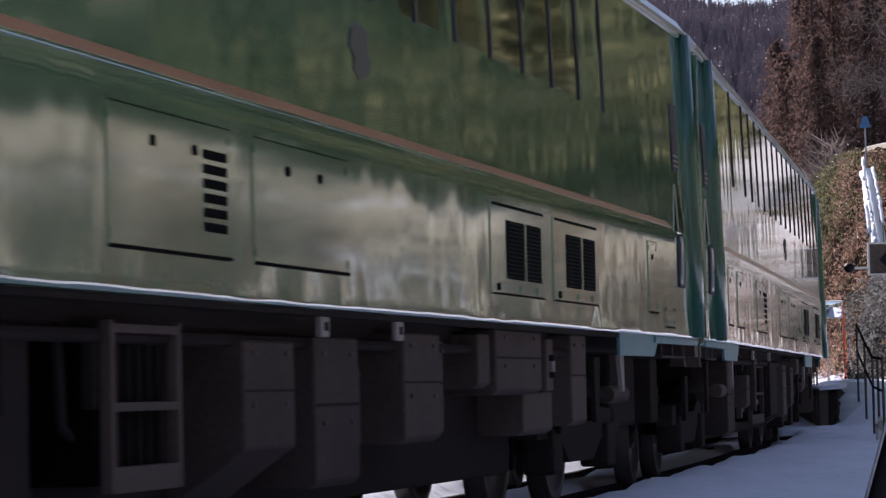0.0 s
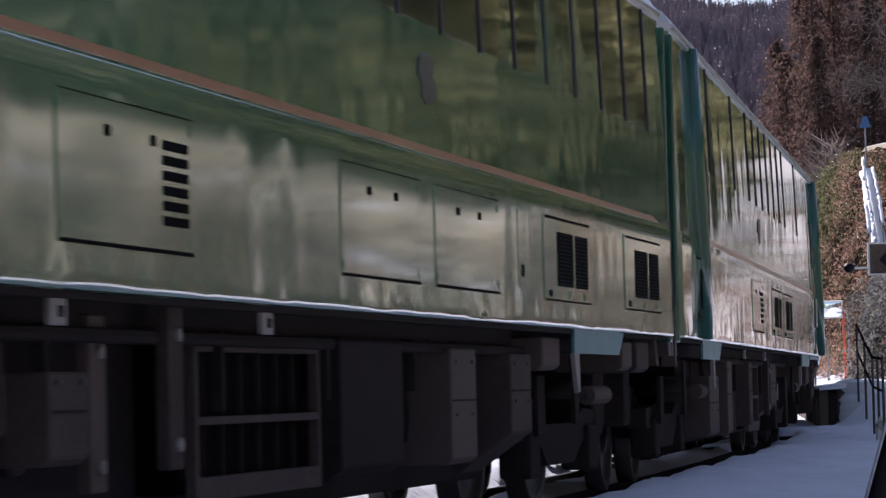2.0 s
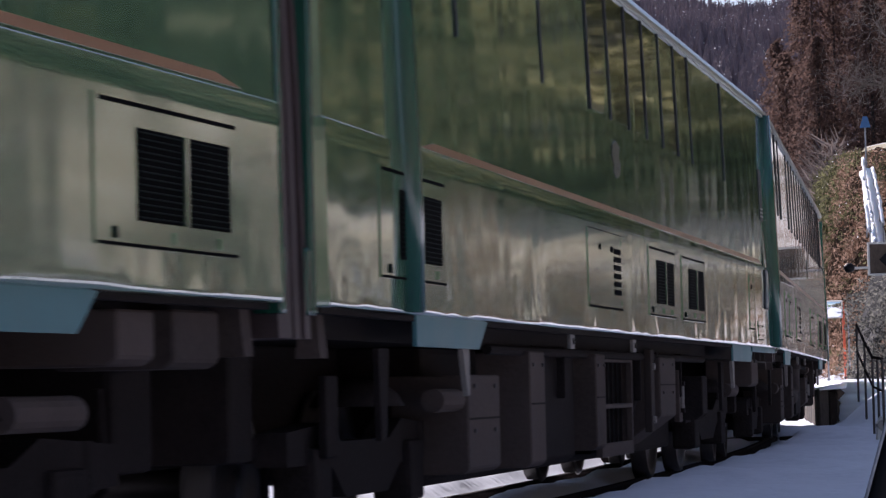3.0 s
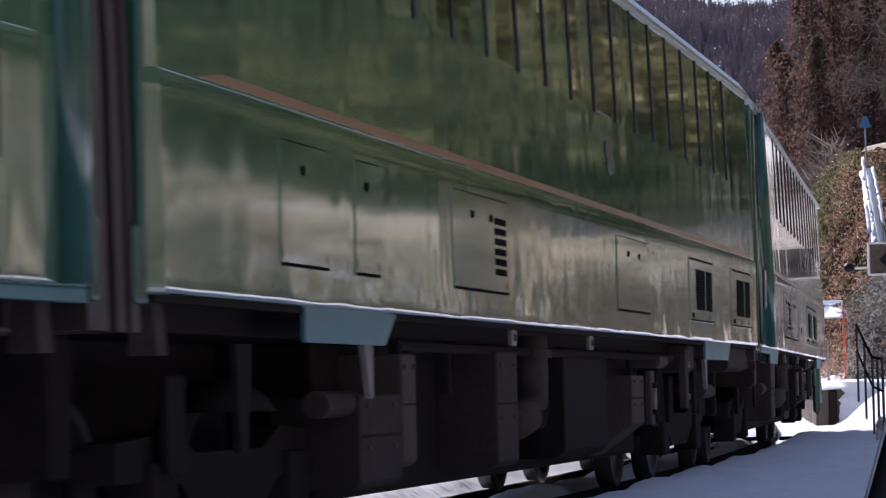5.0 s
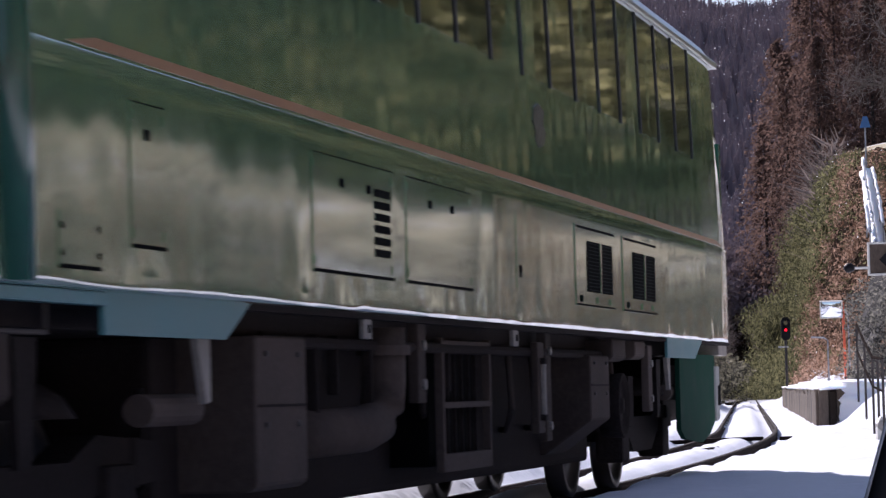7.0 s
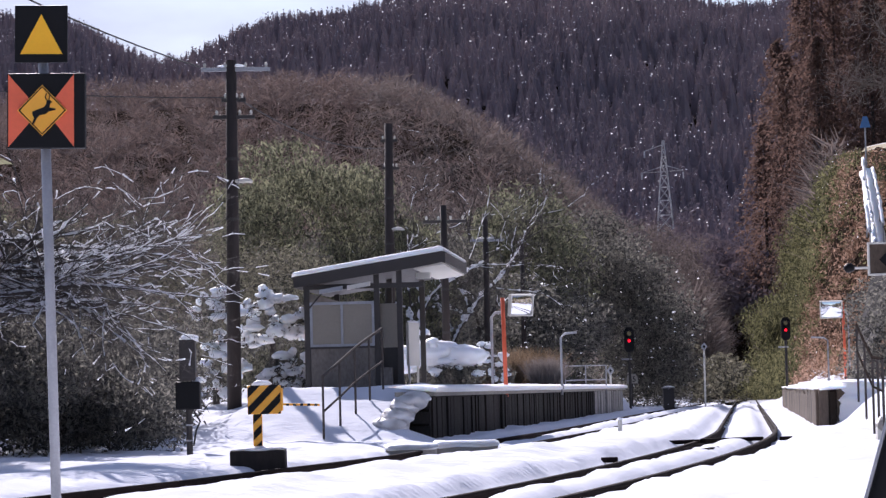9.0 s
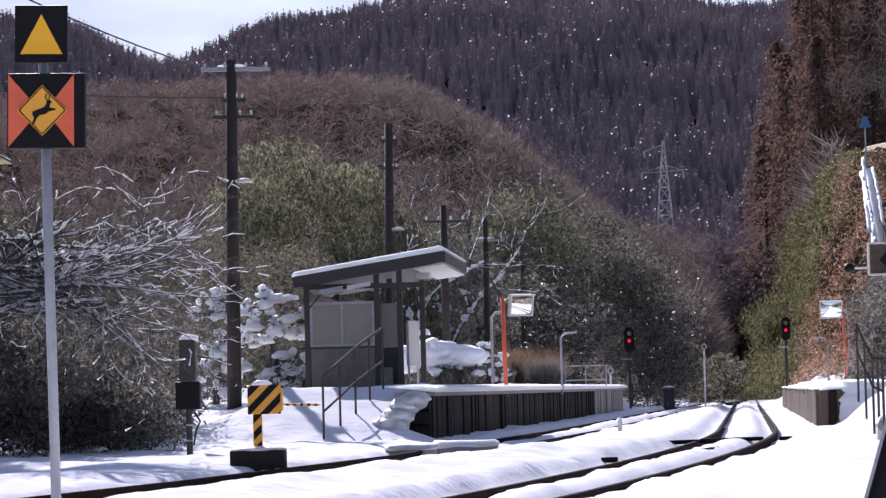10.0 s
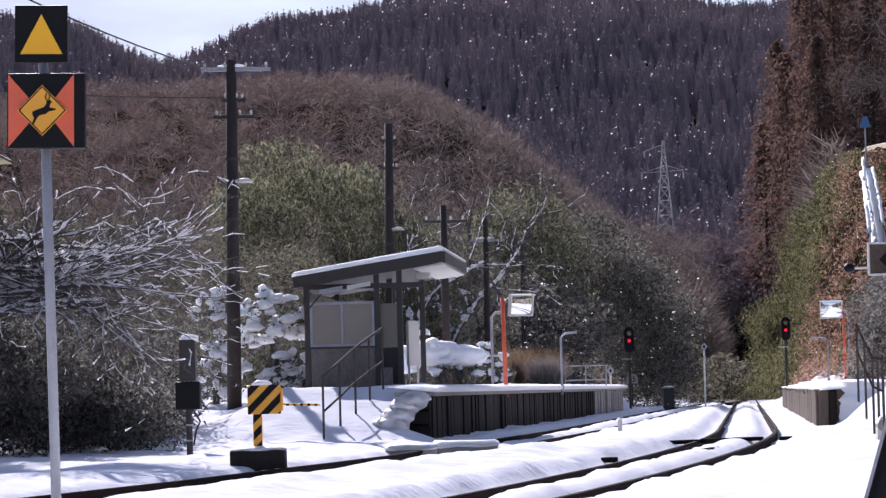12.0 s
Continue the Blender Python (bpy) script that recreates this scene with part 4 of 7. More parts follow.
        part("coupler", box(-0.15, 0.15, *sorted((end - sgn * 0.3, end + sgn * 0.30)), 0.75, 1.0, 0.03), UNDER, car, "dark coupler")
        for sx in (-1, 1):
            part("end_bracket", prism([(sx * 1.22, 1.24), (sx * 1.3, 1.24), (sx * 1.32, 1.02), (sx * 1.2, 1.02)], 0.12, "y", end - sgn * 0.3), BOXP, car)
    if last:
        part("tail_plough", prism([(y1 - 2.75, 1.13), (y1 - 0.66, 1.13), (y1 - 0.66, 0.56), (y1 - 1.0, 0.44), (y1 - 1.5, 0.37), (y1 - 2.5, 0.42), (y1 - 2.75, 0.50)], 0.04, "x", 1.26), APRON, car, "dark green apron under the tail")
        bm = bmesh.new()
        rim = [(1.315, y1 - 0.70), (1.315, y1 - 0.55), (1.305, y1 - 0.40), (1.24, y1 - 0.15), (0.9, y1 - 0.02), (0.0, y1 + 0.02)]
        rim = rim + [(-x, y) for x, y in rim[-2::-1]]
        lows = [0.54 + 0.05 * min(1.0, max(0.0, (y - (y1 - 0.70)) / 0.5)) for x, y in rim]
        for (xa, ya), (xb, yb), za, zb in zip(rim, rim[1:], lows, lows[1:]):
            q = [(xa, ya, za), (xb, yb, zb), (xb, yb, 1.03), (xa, ya, 1.03)]
            f = [bm.verts.new(v) for v in q]
            g = [bm.verts.new((x * 0.965, y - 0.04, z)) for x, y, z in q]
            bm.faces.new(f), bm.faces.new(g[::-1])
            for j in range(4):
                bm.faces.new((f[j], g[j], g[(j + 1) % 4], f[(j + 1) % 4]))
        bmesh.ops.remove_doubles(bm, verts=bm.verts[:], dist=1e-4)
        bmesh.ops.recalc_face_normals(bm, faces=bm.faces[:])
        apron = part("tail_apron", bm, PLOUGH, car, "pale grey apron across the tail")
        part("apron_slot", box(1.285, 1.322, y1 - 0.58, y1 - 0.44, 0.68, 0.86, 0.004), BLACK, apron)
        # black filler stands for the shaded gap above the apron
        part("tail_gap_filler", box(-1.2, 1.2, y1 - 0.75, y1 - 0.12, 1.05, 1.12, 0.02), BLACK, car, "black filler for the shaded gap under the tail")
        for sx in (-1, 1):
            part("corner_skirt", box(*sorted((sx * 1.15, sx * 1.355)), y1 - 0.75, y1 - 0.22, 1.125, 1.235, 0.01), LUG, car, "pale corner plate")
        part("tail_window", box(-0.95, 0.95, y1 - 0.62, y1 - 0.30, 2.45, 3.3, 0.05), GLASS, car, "dark end window")
        for sx in (-1, 1):
            part("tail_grab", box(*sorted((sx * 1.30, sx * 1.36)), y1 - 0.42, y1 - 0.32, 2.4, 3.05, 0.015), PAINT_POST, car)
            part("roof_tip", box(*sorted((sx * 1.2, sx * 1.38)), y1 - 1.5, y1 - 0.55, 3.71, 3.77, 0.015), TRIM, car, "bright metal roof tip")
            lamp = part("marker_lamp", box(*sorted((sx * 1.15, sx * 1.33)), y1 - 0.62, y1 - 0.42, 3.36, 3.42, 0.02), TRIM, car, "bright metal marker lamp housing")
    underfloor(car, GEAR[i], c["lugs"], y0, y1, rng)
    wheels = bogie(car, -PIVOT) + bogie(car, PIVOT)
    CARS.append((car, c["at"], wheels))


for i, c in enumerate(COACHES):
    coach(i, c)


def motions():
    """The train runs past, from the valley towards and beyond the camera, wheels turning."""
    steps_t = [0.2 * k for k in range(61)]
    turn_t = [k / 30 for k in range(0, 252)] + [9.0, 12.0]
    spin = []
    for t in turn_t:
        a = math.degrees((travelled(min(t, 8.4)) - travelled(0)) / 0.43)
        spin.append((t, a + (8.0 if t == 9.0 else 14.0 if t == 12.0 else 0.0)))
    for car, at, wheels in CARS:
        rows = []
        for t in steps_t:
            s = at + MID - travelled(t)
            rows.append((t, ride(s - PIVOT, s + PIVOT)))
        walk(car, rows)
        for w, k in wheels:
            walk(w, [(t, pose(0, k, 0.43, a % 360)) for t, a in spin])


# ---------- station: things beside the line ----------
def gz(x, y):
    return float(ground_z(np.array([x]), np.array([y]))[0])


def at(x, y, z=None, turn=0.0):
    return pose(x, y, gz(x, y) if z is None else z, 0, 0, turn)


def warning_sign():
    s = empty("warning_sign", at(-2.93, 22.0, -0.02), "grey pole with an amber triangle board and a deer warning board", "sign")
    part("pole", tube((0, 0, -0.1), (-0.045, 0, 3.75), 0.038, n=16), GALV, s, "grey galvanised pole", True)
    b = part("triangle_board", box(-0.318, 0.077, -0.075, -0.045, 3.415, 3.845, 0.006), BLACKP, s, "black square board with an amber triangle")
    b.rotation_euler = (0, radians(1.2), 0)
    part("triangle", prism([(-0.276, 3.478), (0.040, 3.478), (-0.118, 3.778)], 0.004, "y", -0.081), AMBER, b, "amber triangle")
    c = part("cross_board", box(-0.350, 0.230, -0.16, -0.05, 2.765, 3.325, 0.008), BLACKP, s, "thick black and orange board")
    c.rotation_euler = (0, radians(1.0), 0)
    m = (-0.085, 3.045)
    for sx in (-1, 1):
        part("orange_wedge", prism([(m[0] + sx * 0.02, m[1]), (m[0] + sx * (0.255 if sx < 0 else 0.235), m[1] - 0.272), (m[0] + sx * (0.255 if sx < 0 else 0.235), m[1] + 0.272)], 0.004, "y", -0.166), ORANGE, c, "orange wedge")
    part("diamond", prism([(m[0] - 0.185, m[1]), (m[0], m[1] - 0.19), (m[0] + 0.185, m[1]), (m[0], m[1] + 0.19)], 0.012, "y", -0.180), YELLOW, c, "yellow diamond plate")
    bm = bmesh.new()
    q = [(m[0] - 0.172, m[1]), (m[0], m[1] - 0.177), (m[0] + 0.172, m[1]), (m[0], m[1] + 0.177)]
    for (xa, za), (xb, zb) in zip(q, q[1:] + q[:1]):
        d = Vector((xb - xa, zb - za)).normalized() * 0.004
        prism([(xa - d.y, za + d.x), (xb - d.y, zb + d.x), (xb + d.y, zb - d.x), (xa + d.y, za - d.x)], 0.003, "y", -0.184, bm)
    part("border", bm, BLACKP, c)
    deer = [(-0.075, -0.012), (-0.05, 0.0), (0.01, 0.022), (0.03, 0.045), (0.035, 0.075), (0.055, 0.078), (0.078, 0.06), (0.06, 0.052), (0.055, 0.02), (0.10, 0.012), (0.098, 0.0), (0.05, -0.008),
            (0.03, -0.028), (-0.02, -0.036), (-0.04, -0.06), (-0.062, -0.105), (-0.074, -0.098), (-0.060, -0.055), (-0.072, -0.035)]
    part("animal_shape", prism([(m[0] + u, m[1] + v - 0.0) for u, v in deer], 0.004, "y", -0.186), BLACKP, c, "black leaping deer shape")
    bm = pipe([(m[0] + 0.038, -0.184, m[1] + 0.07), (m[0] + 0.022, -0.184, m[1] + 0.10), (m[0] + 0.034, -0.184, m[1] + 0.125)], 0.004, 5)
    pipe([(m[0] + 0.05, -0.184, m[1] + 0.075), (m[0] + 0.058, -0.184, m[1] + 0.115)], 0.004, 5, bm)
    part("antler", bm, BLACKP, c)


warning_sign()


def utility_pole(x, y, top, r, arms, lamp=None, label="dark timber utility pole", lean=0.0):
    z = gz(x, y) - 0.1
    p = empty("utility_pole", pose(x, y, z, 0, lean, 0), label, "utility pole", "poles along the station")
    h = top - z
    part("shaft", tube((0, 0, 0), (0, 0, h), r, r * 0.72, 16), WOODPOLE, p, "dark timber shaft", True)
    for k, (zz, a, b, snowy) in enumerate(arms):
        arm = part("crossarm", box(a, b, -0.06, 0.02, zz - z - 0.04, zz - z + 0.04, 0.01), GALV if snowy else DARKSTEEL, p, "steel crossarm")
        for u in np.linspace(a + 0.08, b - 0.08, 4):
            part("insulator", lathe_up([(0.0, 0.0), (0.03, 0.0), (0.022, 0.03), (0.035, 0.05), (0.02, 0.09), (0.0, 0.1)], (u, -0.02, zz - z + 0.045)), CREAM, arm, "", True)
        if snowy:
            part("snow_ridge", blob_at((0.28, 0.06, 0.045), (0.0, -0.02, zz - z + 0.07), 5 + k), SNOW, arm, "ridge of snow", True)
    for zz in (h * 0.55, h * 0.72, h * 0.32):
        part("band", tube((0, 0, zz - 0.03), (0, 0, zz + 0.03), r * 0.93, n=14), DARKSTEEL, p)
    if lamp:
        part("lamp_arm", pipe([(0, -0.05, lamp - z - 0.1), (0.15, -0.08, lamp - z)], 0.02, 6), GALV, p)
        part("lamp_head", blob_at((0.2, 0.12, 0.07), (0.24, -0.12, lamp - z + 0.02), 9), CREAM, p, "white lamp head capped with snow", True)
    return p


def lathe_up(profile, where, n=12):
    bm = lathe([(u, r) for r, u in profile], n=n)
    bmesh.ops.rotate(bm, verts=bm.verts[:], matrix=Matrix.Rotation(-math.pi / 2, 3, "Y"))
    for v in bm.verts:
        v.co.z = abs(v.co.z)
    bmesh.ops.translate(bm, verts=bm.verts[:], vec=where)
    return bm


def blob_at(size, where, seed, rough=0.25, sub=2, flat=0.4):
    bm = blob(size, seed, rough, sub, flat)
    bmesh.ops.translate(bm, verts=bm.verts[:], vec=where)
    return bm


utility_pole(-4.33, 60.0, 7.77, 0.15, [(7.58, -0.62, 0.80, True), (6.60, -0.38, 0.48, False), (6.95, -0.2, 0.3, False)], 5.25, "tall dark timber utility pole with snowy crossarm", 0.6)
utility_pole(-1.6, 85.0, 8.7, 0.16, [(8.2, -0.25, 0.25, False), (7.4, -0.2, 0.3, False)], 5.6, "timber pole with a white lamp behind the shelter", 0.8)
utility_pole(0.03, 72.0, 5.45, 0.11, [(5.05, -0.5, 0.55, False)], None, "dark timber pole rising from a snowy hedge")
utility_pole(1.38, 95.0, 6.62, 0.12, [(5.75, -0.5, 0.6, True)], None, "dark timber pole at the wood's edge")
utility_pole(2.95, 110.0, 6.62, 0.11, [(5.9, -0.25, 0.25, False)], None, "dark timber pole at the wood's edge")


def cable(a, b, sag, r=0.012, label="thin black overhead cable between poles"):
    pts = []
    for k in range(13):
        t = k / 12
        p = Vector(a).lerp(Vector(b), t)
        p.z -= sag * 4 * t * (1 - t)
        pts.append(p)
    ob = link("overhead_cable", pipe(pts, r, 5), RUBBER)
    tagged(ob, label, "cable", "overhead cables")


cable((-4.9, 60, 7.65), (-9.5, 33.0, 8.3), 0.35, 0.016)
cable((-4.0, 60, 6.9), (-1.7, 85, 8.0), 0.3)
cable((-4.0, 60, 7.0), (-24, 92, 12.5), 0.5)
cable((-1.4, 85, 8.1), (-1.7, 95, 2.5), 0.05, 0.014, "steel stay wire of a pole")


def relay_box():
    b = empty("relay_cabinet", at(-3.68, 42.0, -0.02), "dark grey trackside relay cabinet on a post, capped with snow", "cabinet")
    part("post", tube((0, 0, -0.1), (0, 0, 0.8), 0.045, n=12), DARKSTEEL, b)
    part("lower_case", box(-0.18, 0.17, -0.14, 0.14, 0.72, 1.12, 0.02), BLACKP, b, "black lower case")
    part("upper_case", box(-0.12, 0.11, -0.12, 0.12, 1.13, 1.72, 0.02), DARKSTEEL, b, "grey upper case")
    part("door_frame", box(-0.09, 0.08, -0.132, -0.12, 1.18, 1.67, 0.006), DARKSTEEL, b)
    part("snow_cap", blob_at((0.14, 0.13, 0.06), (0.02, 0, 1.74), 2), SNOW, b, "cap of snow", True)
    part("snow_shelf", blob_at((0.10, 0.12, 0.06), (0.15, 0.0, 1.13), 3), SNOW, b, "snow on the lower case", True)
    part("cable", pipe([(0.06, -0.05, 0.72), (0.16, -0.05, 0.55), (0.10, -0.05, 0.42), (0.06, -0.05, 0.2)], 0.014, 6), RUBBER, b, "black cable")
    for z in (0.28, 0.5):
        part("clamp", tube((0, 0, z - 0.012), (0, 0, z + 0.012), 0.052, n=12), GALV, b)


relay_box()


def striped(name, x0, x1, z0, z1, y, parent, phase=0.0, width=0.14):
    """A yellow plate with black slanting stripes laid on it."""
    p = part(name, box(x0, x1, y, y + 0.10, z0, z1, 0.012), YELLOW, parent, "yellow and black striped plate")
    h = z1 - z0
    k = x0 - h + phase
    while k < x1:
        poly = []
        for u, v in ((k, 0), (k + width * 0.55, 0), (k + width * 0.55 + h, h), (k + h, h)):
            poly.append((u, v))
        # cut the slanting band to the plate
        def clip(pts, edge, keep):
            out = []
            for a, b in zip(pts, pts[1:] + pts[:1]):
                ia, ib = (a[0] >= edge) == keep, (b[0] >= edge) == keep
                if ia:
                    out.append(a)
                if ia != ib:
                    t = (edge - a[0]) / (b[0] - a[0])
                    out.append((edge, a[1] + t * (b[1] - a[1])))
            return out
        poly = clip(clip(poly, x0 + 0.006, True) or [(0, 0)], x1 - 0.006, False) if poly else poly
        if len(poly) > 2:
            part("black_stripe", prism([(u, z0 + v) for u, v in poly], 0.004, "y", y - 0.006), BLACKP, p)
        k += width * 1.1
    return p


def stop_marker():
    s = empty("stop_marker", at(-2.30, 35.8, 0.02) @ Matrix.Scale(0.92, 4), "yellow and black striped stop marker on a snowy block", "track marker")
    part("block", box(-0.37, 0.36, -0.22, 0.22, -0.12, 0.21, 0.02), STAINED, s, "dark concrete block")
    part("snow_pad", blob_at((0.36, 0.24, 0.05), (0, 0, 0.215), 4, 0.1, 3), SNOW, s, "snow on the block", True)
    striped("stem_plate", -0.065, 0.055, 0.22, 0.68, -0.05, s, 0.02, 0.20)
    striped("head_plate", -0.13, 0.31, 0.68, 1.06, -0.08, s, 0.05, 0.22)
    part("snow_cap", blob_at((0.14, 0.08, 0.05), (0.06, -0.03, 1.08), 6), SNOW, s, "cap of snow", True)
    part("lever", box(0.31, 0.335, -0.1, 0.05, 0.72, 1.02, 0.008), YELLOW, s)


stop_marker()


def barrier_bar():
    b = empty("barrier_bar", at(-2.52, 50.0, 0.72), "striped yellow and black bar on short posts in the snow", "barrier")
    part("bar", tube((-0.72, 0, 0.025), (0.36, 0, -0.02), 0.02, n=10), YELLOW, b)
    for k in range(7):
        x = -0.45 + 0.12 * k
        part("band", tube((x, 0, 0.008 - 0.02 * k / 5), (x + 0.05, 0, 0.006 - 0.02 * k / 5), 0.022, n=10), BLACKP, b)
    for x in (-0.68,):
        part("post", tube((x, 0, -0.6), (x, 0, 0.0), 0.015, n=8), DARKSTEEL, b)


barrier_bar()


def ramp_handrail():
    h = empty("ramp_handrail", pose(-2.1, 50.0, 0.0), "brown steel handrail beside the snowy platform ramp", "handrail")
    posts = [(0.0, 0.0, 0.0, 1.18), (0.25, 1.0, 0.15, 1.43), (0.49, 2.0, 0.35, 1.68), (0.72, 3.0, 0.6, 1.88), (0.94, 4.0, 0.80, 2.06)]
    for x, y, a, b in posts:
        part("post", tube((x, y, a - 0.1), (x, y, b), 0.021, n=10), RAILGREY, h)
    part("top_rail", pipe([(x, y, b) for x, y, a, b in posts], 0.026, 10), RAILGREY, h, "grey top rail")
    part("lower_rail", pipe([(x, y, b - 0.60) for x, y, a, b in posts], 0.020, 8), RAILGREY, h)


ramp_handrail()

# ---------- station platform across the loop ----------
PLAT_Z = 0.90


def edge_x(y):
    return float(siding_x(np.array(y))) - 1.50


def platform():
    p = empty("platform", pose(0, 0, 0), "", "")
    tagged(p, "snow-covered station platform with a stained retaining wall", "platform", kind="structure")
    ys = list(np.arange(51.6, 104.5, 1.1))
    rows = [[(edge_x(y), y, -0.3), (edge_x(y), y, PLAT_Z - 0.08), (edge_x(y) - 0.5, y, PLAT_Z - 0.08), (edge_x(y) - 0.5, y, -0.3)] for y in ys]
    bm = bmesh.new()
    vs = [[bm.verts.new(c) for c in r] for r in rows]
    for a, b in zip(vs, vs[1:]):
        for i in range(4):
            j = (i + 1) % 4
            bm.faces.new((a[i], a[j], b[j], b[i]))
    bm.faces.new(vs[0]), bm.faces.new(vs[-1][::-1])
    bmesh.ops.recalc_face_normals(bm, faces=bm.faces[:])
    part("retaining_wall", bm, STAINED, p, "dark stained retaining wall")
    # the coping with its rounded lip of snow
    bm = bmesh.new()
    sec = [(0.10, -0.10), (0.10, -0.02), (-0.6, -0.02), (-0.6, -0.10)]
    vs = [[bm.verts.new((edge_x(y) + u, y, PLAT_Z + w)) for u, w in sec] for y in ys]
    for a, b in zip(vs, vs[1:]):
        for i in range(4):
            bm.faces.new((a[i], a[(i + 1) % 4], b[(i + 1) % 4], b[i]))
    bm.faces.new(vs[0]), bm.faces.new(vs[-1][::-1])
    bmesh.ops.recalc_face_normals(bm, faces=bm.faces[:])
    part("coping", bm, CONC, p, "concrete coping")
    rng = random.Random(3)
    bm = bmesh.new()
    fine = list(np.arange(51.5, 104.7, 0.35))
    vs = []
    for y in fine:
        k = 1 + 0.12 * noise.noise((y * 0.9, 0.3, 0))
        lip = [(0.13, -0.035), (0.165 * k, 0.015), (0.14, 0.06 * k), (0.04, 0.09 * k), (-0.3, 0.11), (-0.75, 0.08)]
        vs.append([bm.verts.new((edge_x(y) + u, y, PLAT_Z + w)) for u, w in lip])
    for a, b in zip(vs, vs[1:]):
        for i in range(len(a) - 1):
            bm.faces.new((a[i], b[i], b[i + 1], a[i + 1]))
    bm.faces.new(vs[-1]), bm.faces.new(vs[0][::-1])
    part("snow_sheet", bm, SNOW, p, "smooth sheet of snow with a rounded lip", True)
    # upright planks and piers of the wall, weathered to different tones
    y = 51.8
    while y < 104:
        w = rng.uniform(0.22, 0.5)
        pale = y > 90
        deep = rng.uniform(0.015, 0.06)
        x = edge_x(y + w / 2)
        h = math.atan2(edge_x(y + w) - edge_x(y), w)
        bm = box(0.0, deep, -w / 2, w / 2, -0.25, PLAT_Z - 0.10 - rng.uniform(0, 0.03), 0.008)
        ob = part("plank", bm, PALEPANEL if pale else STAINED, p)
        ob.matrix_local = pose(x, y + w / 2, 0, 0, 0, -math.degrees(h))
        y += w + rng.uniform(0.012, 0.05) + (rng.uniform(0.2, 0.6) if rng.random() < 0.12 else 0)
    # end wall towards the ramp
    for k in range(4):
        part("end_stone", box(edge_x(51.6) - 0.5 + 0.0, edge_x(51.6) + 0.02, 51.5 - 0.02 * k, 51.62, -0.2 + 0.26 * k, 0.03 + 0.25 * k, 0.02), STAINED, p)
    # the ramp's snow lies slantwise over the end in a row of soft lumps
    heap = []
    for j in range(18):
        h = j / 17
        r = rng.uniform(0.19, 0.25)
        heap.append(blob_at((r * 1.3, r * 1.9, r * 0.7), (-1.36 + 0.80 * h + rng.uniform(-0.03, 0.02), 51.55 - 0.45 * (1 - h) + rng.uniform(-0.03, 0.03), 0.80 * h - 0.04 + rng.uniform(-0.02, 0.02)), 70 + j * 1.7, 0.20, 3, 0.9))
    bm = bmesh.new()
    for k in heap:
        tmp = bpy.data.meshes.new("tmp")
        k.to_mesh(tmp)
        k.free()
        bm.from_mesh(tmp)
        bpy.data.meshes.remove(tmp)
    part("snow_drift", bm, SNOW, p, "ragged drift over the platform's end", True)


platform()


def roof_snow(length):
    bm = prism([(-1.69, 2.275), (-1.66, 2.37), (1.28, 2.82), (1.37, 2.76), (1.31, 2.715)], length + 0.06, "y", -0.25)
    bmesh.ops.bevel(bm, geom=[e for e in bm.edges if max(v.co.z for v in e.verts) > 2.3 and e.calc_length() > 0.2], offset=0.045, segments=3, affect="EDGES", profile=0.5)
    return bm


